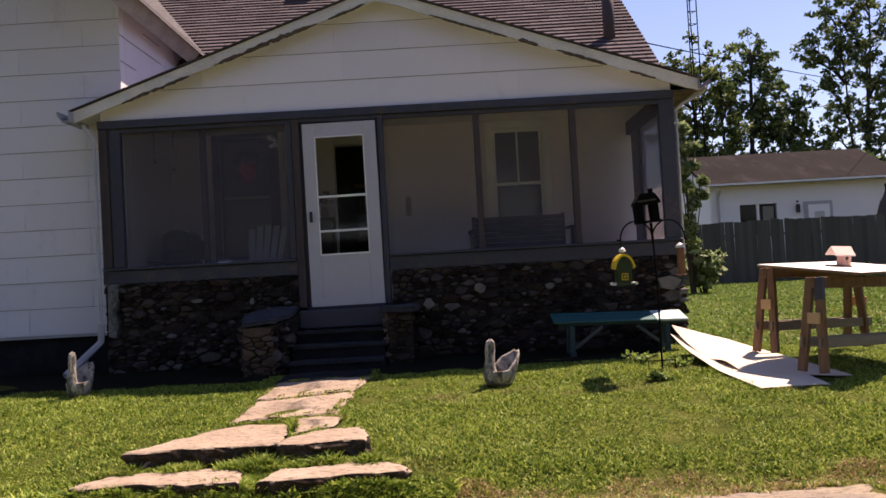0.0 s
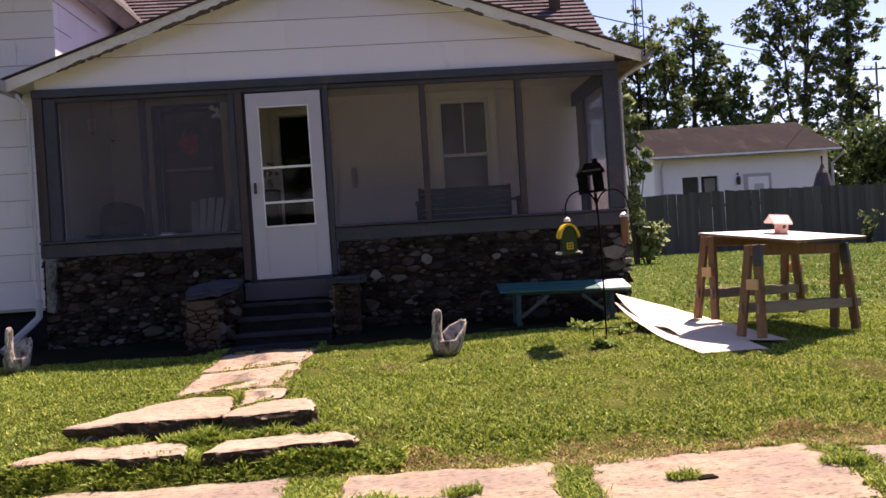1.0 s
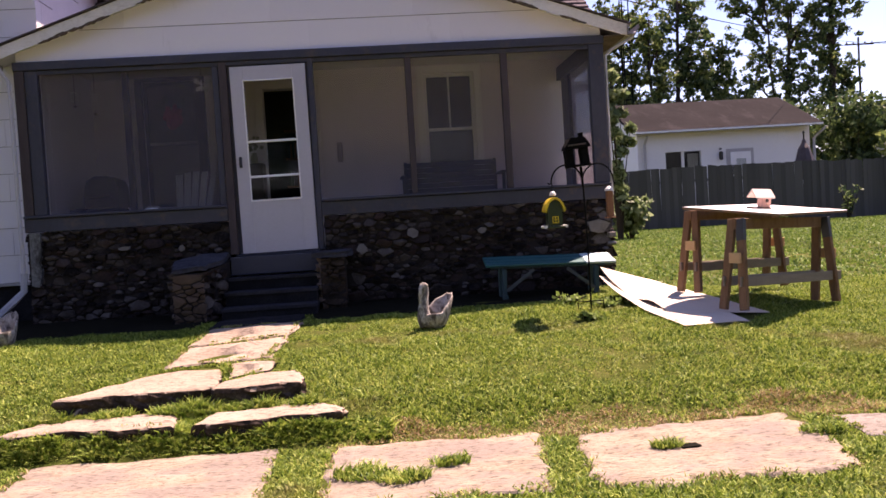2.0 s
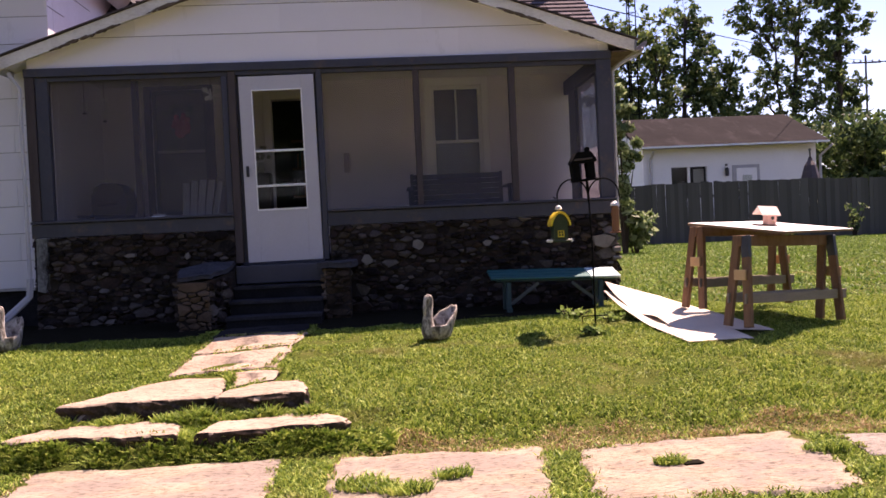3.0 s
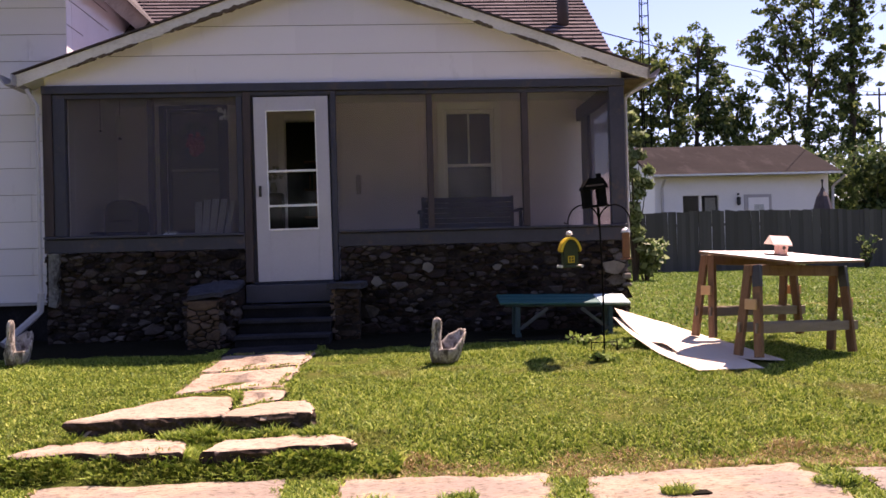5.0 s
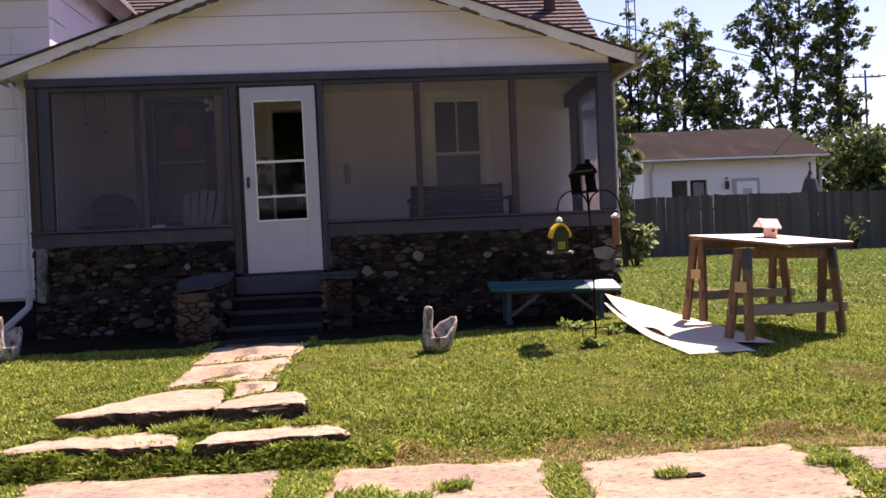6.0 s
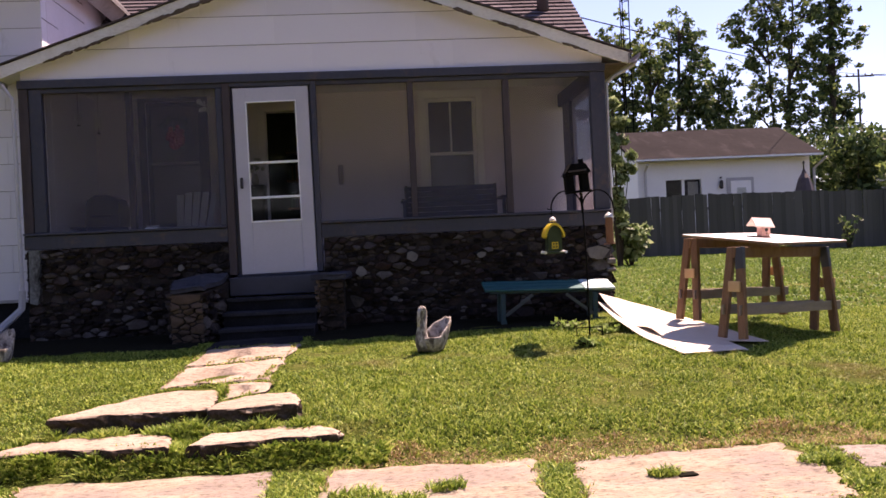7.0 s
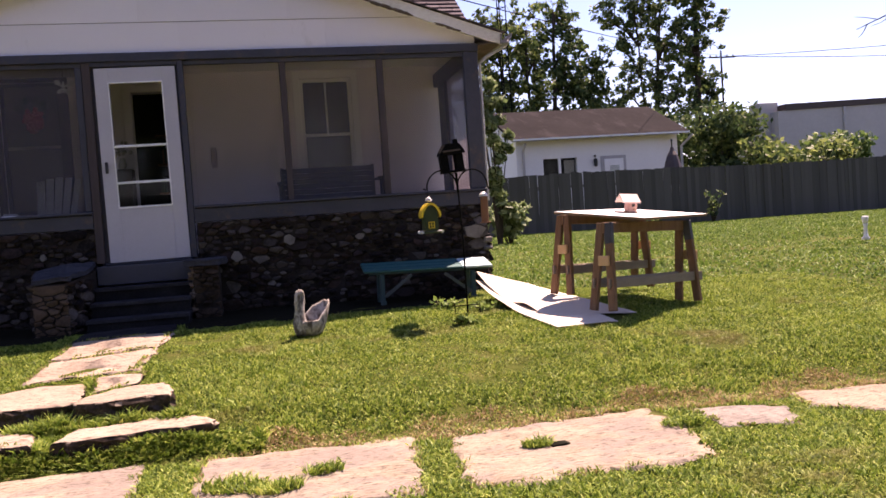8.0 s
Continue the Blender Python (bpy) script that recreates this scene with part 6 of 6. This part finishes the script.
def crown_tree(x, y, trunks, blobs, seed, material, label, dense=22.0, size=0.13, droop=0.0):
    """A tree whose crown is many leaf clumps packed into masses (x, z, half width, half height), each borne by a limb."""
    rnd = random.Random(seed)
    t = thing("tree", label, "tree", m=pose(x, y, 0.3))
    bm, centres = bmesh.new(), []
    lines = []
    for tx, lean, h, r in trunks:
        pts = [Vector((tx - x + lean * f + 0.16 * noise.noise((f * 3, tx, seed)), 0.12 * noise.noise((f * 3, seed, 5)), h * f)) for f in (0, 0.15, 0.3, 0.45, 0.6, 0.75, 0.9, 1)]
        tube(pts, r, 8, bm, r * 0.3)
        lines.append(pts)
    for bx, bz, rx, rz in blobs:
        c = Vector((bx - x, rnd.uniform(-0.5, 0.5), bz - 0.3))
        root = min((p for pts in lines for p in pts[1:]), key=lambda p: (p - c).length + (3.0 if p.z > c.z - 0.25 else 0.0))
        mid = root.lerp(c, 0.5) + Vector((0, 0, 0.12 * (c - root).length))
        tube([root, mid, c], 0.075, 5, bm, 0.03)
        for _ in range(int(dense * rx * rz) + 6):
            d = Vector((rnd.gauss(0, 0.66), rnd.gauss(0, 0.66), rnd.gauss(0, 0.66)))
            p = c + Vector((d.x * rx, d.y * rx, d.z * rz))
            tube([mid.lerp(c, rnd.uniform(0.3, 1.0)), c.lerp(p, 0.6) + Vector((0, 0, 0.08)), p], 0.018, 4, bm, 0.006)
            centres.append((p, rnd.choice((0.16, 0.22, 0.30, 0.42))))
    part("trunk", bm, "bark", t, "", True)
    verts, faces = [], []
    for p, r in centres:
        for _ in range(int(34 * (r / 0.32) ** 1.5)):
            d = Vector((rnd.gauss(0, 1), rnd.gauss(0, 1), rnd.gauss(0, 1))).normalized() * r * rnd.random() ** 0.5
            q = p + Vector((d.x * 1.15, d.y, d.z * 0.8 - droop * (d.x * d.x + d.y * d.y) / r))
            nrm = Vector((rnd.gauss(0, 1), rnd.gauss(0, 1), rnd.gauss(0.6, 0.8))).normalized()
            u = nrm.orthogonal().normalized()
            u.rotate(Matrix.Rotation(rnd.uniform(0, 6.283), 3, nrm))
            w, sz, k = nrm.cross(u), size * rnd.uniform(0.6, 1.3), len(verts)
            verts += [q - u * sz, q + w * sz * 0.6 - u * sz * 0.1, q + u * sz, q - w * sz * 0.55 + u * 0.05 * sz]
            faces.append((k, k + 1, k + 2, k + 3))
    me = bpy.data.meshes.new("crown")
    me.from_pydata(verts, [], faces)
    me.materials.append(M[material])
    new("crown", me).parent = t
    return t


crown_tree(15.3, 36.0, [(15.1, -0.4, 9.6, 0.16), (16.2, 0.1, 10.6, 0.15)], [(14.53, 10.23, 0.88, 1.26), (13.3, 9.7, 0.8, 0.9), (14.62, 8.06, 1.0, 1.38), (13.5, 7.4, 0.9, 1.1), (16.09, 10.99, 1.13, 0.82), (15.56, 6.5, 1.0, 0.75), (16.71, 9.07, 0.7, 0.75), (15.6, 9.6, 0.9, 0.8), (13.9, 11.0, 0.7, 0.6), (15.4, 8.0, 0.8, 0.9), (16.8, 7.4, 0.6, 0.9), (14.6, 6.2, 1.2, 0.8), (15.5, 5.2, 1.6, 0.7)], 21, "leaf_far", "leafy green maple tree behind the garage")
crown_tree(18.6, 38.0, [(18.2, 0.5, 12.0, 0.20), (17.4, -0.2, 9.5, 0.14)], [(18.84, 12.15, 0.72, 0.85), (19.45, 11.45, 0.72, 0.79), (18.35, 11.02, 0.79, 0.66), (18.85, 9.5, 0.80, 1.05), (19.78, 7.53, 0.79, 0.92), (19.69, 10.07, 0.59, 0.52), (17.6, 7.3, 0.6, 0.5), (17.5, 9.9, 0.7, 0.8), (18.9, 8.0, 0.8, 0.9), (17.7, 8.6, 0.5, 0.6), (19.4, 8.9, 0.6, 0.7), (18.6, 6.0, 1.7, 0.8)], 5, "leaf", "tall dark leafy maple tree behind the garage")
crown_tree(21.0, 38.5, [(20.9, 0.1, 8.6, 0.12)], [(21.31, 9.35, 0.79, 0.66), (20.54, 8.68, 0.79, 0.66), (21.7, 7.7, 0.7, 0.6), (20.45, 7.19, 0.70, 0.6), (21.1, 8.3, 0.7, 0.7), (22.2, 6.6, 0.8, 0.6), (21.2, 5.9, 1.2, 0.7)], 8, "leaf_far", "small thin leafy tree behind the garage", 24.0)
crown_tree(26.0, 41.0, [(26.0, 0.4, 12.5, 0.17), (26.0, -1.2, 14.0, 0.10), (26.0, 0.8, 16.0, 0.12)], [(23.13, 13.05, 0.77, 0.84), (25.26, 14.19, 1.05, 1.05), (24.55, 15.05, 0.56, 0.84), (26.45, 15.33, 1.11, 0.7), (24.79, 12.62, 0.7, 0.7), (26.54, 12.47, 1.25, 1.0), (24.03, 10.77, 0.77, 0.56), (26.8, 10.61, 0.98, 0.7), (25.02, 9.19, 1.11, 0.84), (26.02, 7.89, 1.6, 1.0), (24.12, 7.91, 0.7, 0.84), (27.07, 9.17, 0.84, 0.84), (25.64, 11.19, 0.56, 0.42), (25.8, 16.6, 1.6, 0.9), (24.6, 17.6, 1.0, 0.8), (26.5, 6.2, 1.6, 0.9), (23.6, 12.2, 0.7, 0.5), (25.9, 13.3, 0.9, 0.8), (27.6, 7.6, 0.9, 1.0), (27.7, 11.6, 0.7, 0.8), (24.5, 6.4, 1.0, 0.7), (27.4, 13.6, 0.8, 0.8)], 13, "leaf_far", "tall airy walnut tree with gaps of sky", 19.0, 0.13, 0.5)
crown_tree(29.7, 42.5, [(29.6, 0.3, 17.5, 0.30)], [(29.91, 15.75, 1.29, 1.15), (30.18, 13.97, 1.15, 1.15), (29.84, 12.5, 1.08, 1.0), (29.52, 11.03, 1.0, 0.86), (29.79, 9.4, 0.86, 1.15), (29.75, 7.48, 0.86, 1.15), (30.83, 8.36, 0.57, 1.15), (29.8, 17.6, 1.2, 1.2), (29.7, 5.6, 1.0, 1.0)], 31, "leaf", "tall narrow dark tree with ivy clad trunk", 30.0, 0.14)
tree(-4.0, 14.0, 0.2, 12.0, 23, "leaf", "dark leafy tree rising behind the house", 0.3, 0.6, 1.0, 12000, (0.8, 1.3), 0.18, 0.22)
side_tree = tree(14.5, 0.5, 0.2, 7.0, 44, "leaf_far", "garden tree whose drooping twig tips hang into view", 0.18, 0.7, 0.3, 6000, (0.4, 0.7), 0.08, 0.3)
bm, rnd = bmesh.new(), random.Random(8)
LIMB = [(-0.1, -0.1, 3.0), (-3.0, -0.9, 3.3), (-5.2, -1.3, 3.02), (-6.28, -1.5, 2.62)]
tube(LIMB, 0.035, 6, bm, 0.004)
for f, dx, dz in ((0.2, -0.35, 0.06), (0.45, -0.3, -0.16), (0.7, -0.28, 0.04), (0.85, -0.1, -0.14)):
    p = Vector(LIMB[2]).lerp(Vector(LIMB[3]), f)
    tube([p, p + Vector((dx * 0.5, 0.02, dz * 0.7)), p + Vector((dx, 0.03, dz))], 0.006, 4, bm, 0.002)
part("limb", bm, "bark", side_tree, "", True)
me = bpy.data.meshes.new("leaf_spray")
verts, faces = leaves(rnd, [(Vector(LIMB[2]).lerp(Vector(LIMB[3]), f), 0.13) for f in (0.0, 0.2, 0.5)], 26, 0.03)
me.from_pydata(verts, [], faces)
me.materials.append(M["leaf"])
spray = new("leaf_spray", me)
spray.parent = side_tree
tagged(spray, kind="stuff")
# trees behind the eye, added to hold back sky light on the facade
for i, (x, y, h) in enumerate(((-17, -26, 13), (-9, -27, 14), (-1, -26, 13), (7, -27, 14.5), (15, -26, 13.5), (23, -27, 14))):
    tree(x, y, -0.5, h, 60 + i, "leaf", "unseen broad leafy tree added across the road", 0.35, 0.85, 0.6, 6500, (1.2, 2.1), 0.48, 0.2, 3, 14, 0.22)
shrub("bush", 7.30, 11.2, 0.26, 0.85, 4.3, 3, "tall pale leafy shrub beside the house corner", 2600, 0.10, "shrub_pale")
shrub("bush", 7.62, 11.4, 0.26, 1.25, 1.0, 6, "low broad-leaved shrub beside the house corner", 520, 0.12, "shrub_pale")
shrub("bush", 22.6, 27.5, 0.3, 6.5, 5.2, 9, "large rounded bush behind the fence", 8000, 0.15, "leaf")
shrub("bush", 24.6, 24.5, 0.3, 5.0, 3.3, 12, "broad pale green bush behind the fence", 5500, 0.16, "leaf_far")
shrub("bush", 28.0, 27.0, 0.3, 4.0, 3.2, 15, "broad pale green bush behind the fence", 3500, 0.16)
for i, (x, y, w) in enumerate(((3.26, -1.42, 0.34), (3.58, -1.60, 0.26), (3.30, -2.10, 0.26))):
    shrub("weed", x, y, ground_z(x, y) - 0.005, w, w * 0.30, 80 + i, "low leafy weed growing in the lawn", 130, 0.027, "weed_leaf", "weed")
shrub("weed", 13.6, 15.9, 0.25, 0.8, 0.45, 18, "low leafy weed growing along the fence", 90, 0.07, "leaf_far")
shrub("weed", 15.85, 16.2, 0.25, 0.85, 1.1, 19, "thin leafy weed growing against the fence", 120, 0.08, "leaf")


def hedge():
    """A long uneven hedge, out of view, added to close the far side of the street and block low sky light."""
    bm, rows = bmesh.new(), []
    for i in range(181):
        x = -45 + 0.5 * i
        top = 3.4 + 0.6 * noise.noise((x * 0.3, 1, 1)) + 0.35 * noise.noise((x * 1.3, 2, 5))
        rows.append([bm.verts.new((x, -31 + y + 0.3 * noise.noise((x, y, z)), -0.5 + z * top + 0.2 * noise.noise((x * 1.7, z * 3, y)) * z)) for y, z in ((1.2, 0), (1.4, 0.3), (1.3, 0.6), (1.0, 0.9), (0.0, 1.0), (-1.0, 0.9), (-1.2, 0))])
    for a, b in zip(rows, rows[1:]):
        for k in range(6):
            bm.faces.new((a[k], b[k], b[k + 1], a[k + 1]))
    bm.faces.new(rows[0])
    bm.faces.new(rows[-1][::-1])
    whole("hedge", bm, "leaf", "unseen green hedge added across the street to block low sky", "hedge", kind="stuff")


hedge()


# ---- grass ----
def inside(poly, x, y):
    hit = False
    for k in range(len(poly)):
        (x0, y0), (x1, y1) = poly[k], poly[(k + 1) % len(poly)]
        if (y0 > y) != (y1 > y) and x < (x1 - x0) * (y - y0) / (y1 - y0) + x0:
            hit = not hit
    return hit


def grass():
    rng = np.random.default_rng(4)
    bare = FLAGS + [p for p, _, _ in PATH_STONES] + [shade_outline, [(3.95, -1.35), (4.48, -0.60), (4.86, -2.20), (4.50, -2.57), (3.98, -2.60)]]

    def strew(name, n, x0, x1, y0, y1, h0, h1, wide, label, keep=None, free=False, up=0.0, material="grass"):
        xs, ys = rng.uniform(x0, x1, n), rng.uniform(y0, y1, n)
        ok = ~((xs > -2.2) & (xs < 4.0) & (ys > -0.03)) & ~((xs > -0.62) & (xs < 0.84) & (ys > -1.0) & (ys < 0)) & ~((xs < -2) & (ys > 0.3))
        for p in ([] if free else bare):
            px, py = [q[0] for q in p], [q[1] for q in p]
            near = np.nonzero((xs > min(px)) & (xs < max(px)) & (ys > min(py)) & (ys < max(py)))[0]
            for i in near:
                if inside(p, xs[i], ys[i]):
                    ok[i] = False
        if keep is not None:
            ok &= keep(xs, ys)
        xs, ys = xs[ok], ys[ok]
        n = len(xs)
        zs = up + lawn_height(xs, ys) - 0.008
        zs = zs + np.array([relief(x, y) for x, y in zip(xs, ys)])
        thick = np.array([noise.noise((x * 0.8, y * 0.8, 9)) for x, y in zip(xs, ys)])
        clump = np.array([noise.noise((x * 4.5, y * 4.5, 2)) for x, y in zip(xs, ys)])
        h = rng.uniform(h0, h1, n) * (1 + 0.45 * thick + 0.75 * clump)
        a, lean, b = rng.uniform(0, 2 * np.pi, n), rng.uniform(0.3, 1.3, n), rng.uniform(0, 2 * np.pi, n)
        w = wide * rng.uniform(0.6, 1.3, n)
        v = np.empty((n, 5, 3))
        ca, sa = np.cos(a) * w, np.sin(a) * w
        lx, ly = np.cos(b) * lean * h, np.sin(b) * lean * h
        for k, (s, f, l) in enumerate(((-1, 0, 0), (1, 0, 0), (0.75, 0.55, 0.4), (-0.75, 0.55, 0.4), (0, 1, 1))):
            v[:, k, 0], v[:, k, 1], v[:, k, 2] = xs + s * ca + l * lx, ys + s * sa + l * ly, zs + f * h * (1 - 0.35 * lean * l)
        idx = np.arange(n)[:, None] * 5
        me = bpy.data.meshes.new(name)
        quads, tris = (idx + [0, 1, 2, 3]), (idx + [3, 2, 4])
        me.vertices.add(5 * n)
        me.vertices.foreach_set("co", v.ravel())
        me.loops.add(7 * n)
        me.loops.foreach_set("vertex_index", np.concatenate([quads.ravel(), tris.ravel()]).astype(np.int32))
        me.polygons.add(2 * n)
        starts = np.concatenate([np.arange(n) * 4, 4 * n + np.arange(n) * 3]).astype(np.int32)
        me.polygons.foreach_set("loop_start", starts)
        me.update(calc_edges=True)
        me.validate()
        me.materials.append(M[material])
        tagged(new(name, me), label, "grass", kind="stuff")

    strew("lawn_grass", 55000, 3.6, 8.6, -7.2, -6.0, 0.020, 0.050, 0.0064, "short mown green grass with dry patches")
    strew("lawn_grass", 560000, -3.6, 7.6, -6.0, -0.3, 0.020, 0.050, 0.0058, "short mown green grass with dry patches", lambda a, b: ~((a > 1.2) & (b > -4.6) & (b < -4.13 + 0.10 * np.sin(a * 5) + 0.05 * np.sin(a * 13)) & (rng.random(len(a)) < 0.5)))
    strew("near_lawn_grass", 90000, -7.0, 9.0, -11.4, -6.0, 0.03, 0.055, 0.011, "short mown green grass beside the street", lambda a, b: ~((a > 3.6) & (a < 8.6) & (b > -7.2)))
    strew("far_lawn_grass", 210000, 3.9, 26, -4.5, 17, 0.03, 0.06, 0.013, "short mown green grass running back to the fence", lambda x, y: (y > -0.3) | (x > 7.6), False, 0.0, "grass_far")
    strew("edge_grass", 900, -0.90, -0.45, -3.78, -3.69, 0.04, 0.09, 0.0055, "longer grass tufts along the path edge", None, True, 0.02)
    strew("edge_grass", 13000, -1.25, 1.45, -4.27, -4.08, 0.03, 0.07, 0.0065, "longer grass tufts along the path edge", lambda a, b: (np.sin(a * 9) + np.sin(a * 23 + 1) > -1.2) & (b < -4.13), True)
    strew("edge_grass", 11000, -1.25, 1.30, -4.24, -4.12, 0.05, 0.105, 0.0070, "longer grass tufts along the path edge", lambda a, b: (np.sin(a * 7 + 1) + np.sin(a * 19) > -0.5) & (b < np.interp(a, (-0.95, 0.15, 0.25, 1.2), (-4.11, -4.17, -4.18, -4.10))), True)
    strew("edge_grass", 3600, -0.85, 1.05, -3.80, -3.70, 0.04, 0.10, 0.0055, "longer grass tufts along the path edge", lambda a, b: np.sin(a * 11) + np.sin(a * 27 + 2) > -0.3, True, 0.02)
    strew("joint_grass", 4200, 0.14, 0.52, -3.74, -2.70, 0.03, 0.075, 0.0055, "grass tufts in the path joints")
    strew("joint_grass", 3200, -0.05, 0.50, -4.20, -3.70, 0.04, 0.085, 0.0055, "grass tufts in the path joints")
    strew("joint_grass", 1800, -0.35, 0.72, -2.84, -1.98, 0.02, 0.05, 0.005, "grass tufts in the path joints")
    strew("clover", 9000, -1.3, 1.5, -4.24, -4.04, 0.03, 0.095, 0.013, "broad weed leaves along the path edge", lambda a, b: np.sin(a * 6 + 1) + np.sin(a * 17) > -0.9, True)
    strew("clover", 3400, -0.9, 1.05, -3.82, -3.68, 0.04, 0.115, 0.012, "broad weed leaves along the path edge", lambda a, b: np.sin(a * 8) + np.sin(a * 21 + 2) > -0.2, True)
    strew("clover", 9000, -3.4, 7.4, -4.2, -0.4, 0.012, 0.035, 0.014, "small broad clover leaves among the grass", lambda a, b: np.sin(a * 2.3 + b) + np.sin(b * 3.1 - a * 1.7) > 0.7)

    def rim(name, n, poly, inward, h0, h1, material, label, up=0.012):
        """Blades leaning over the worn edge of one flag."""
        px, py = [q[0] for q in poly], [q[1] for q in poly]
        cx, cy = sum(px) / len(px), sum(py) / len(py)
        small = [(cx + (x - cx) * (1 - inward), cy + (y - cy) * (1 - inward * 1.5)) for x, y in poly]

        def keep(a, b):
            return np.array([inside(poly, p, q) and not inside(small, p, q) and noise.noise((p * 6, q * 6, 7)) > -0.05 for p, q in zip(a, b)], bool)
        strew(name, n, min(px), max(px), min(py), max(py), h0, h1, 0.0055, label, keep, True, up, material)
    for k in (1, 2, 4):
        rim("path_edge_grass", 2600, PATH_STONES[k][0], 0.11, 0.012, 0.035, "grass", "grass creeping over the path edge", 0.036)
        rim("path_edge_grass", 1500, PATH_STONES[k][0], 0.10, 0.010, 0.03, "dry_grass", "dry grass creeping over the path edge", 0.036)
    for k, poly in enumerate(FLAGS[1:6]):
        rim("dry_fringe", 5200, poly, 0.085, 0.012, 0.035, "dry_grass", "dry brown grass fringe along the paving")
        rim("flag_edge_grass", 6500, poly, 0.075, 0.015, 0.045, "grass", "grass creeping over the paving edge")
    for x, y, r, k in ((3.02, -4.92, 0.09, 330), (1.35, -5.02, 0.17, 650), (1.55, -5.12, 0.15, 500), (1.82, -4.91, 0.11, 220), (3.95, -4.85, 0.14, 500)):
        strew("stone_tuft", k, x - r, x + r, y - r * 0.6, y + r * 0.6, 0.03, 0.075, 0.0055, "grass tuft growing through the paving", lambda a, b: ((a - x) / r) ** 2 + ((b - y) / r / 0.6) ** 2 < 1, True, 0.03)
    strew("dry_fringe", 60000, -2.6, 8.0, -4.46, -4.02, 0.015, 0.045, 0.006, "dry brown grass fringe along the paving", lambda a, b: (b < -4.16 + 0.10 * np.sin(a * 5) + 0.05 * np.sin(a * 13) + rng.normal(0, 0.04, len(a))) & (a > 1.2), False, 0.0, "dry_grass")


M["dry_grass"] = leafy("dry grass", [(0.22, 0.15, 0.065), (0.38, 0.27, 0.13), (0.50, 0.38, 0.21), (0.30, 0.28, 0.08)], 1.2, 4.0, 0.2)
M["grass"] = leafy("lawn grass", [(0.026, 0.058, 0.006), (0.120, 0.198, 0.022), (0.275, 0.365, 0.050), (0.48, 0.515, 0.125)], 0.8, 5.0, 0.3)
weathered(M["grass"], (0.26, 0.235, 0.085), 0.135, (1, 1.5, 1), 0.75)
M["grass_far"] = leafy("far lawn grass", [(0.028, 0.068, 0.009), (0.088, 0.168, 0.022), (0.165, 0.26, 0.038), (0.26, 0.34, 0.07)], 0.6, 3.0, 0.3)
weathered(M["grass_far"], (0.20, 0.24, 0.06), 0.09, (1, 1, 1), 0.5)
weathered(M["soil"], (0.15, 0.14, 0.045), 0.12, (1, 1, 1), 0.75)
grass()
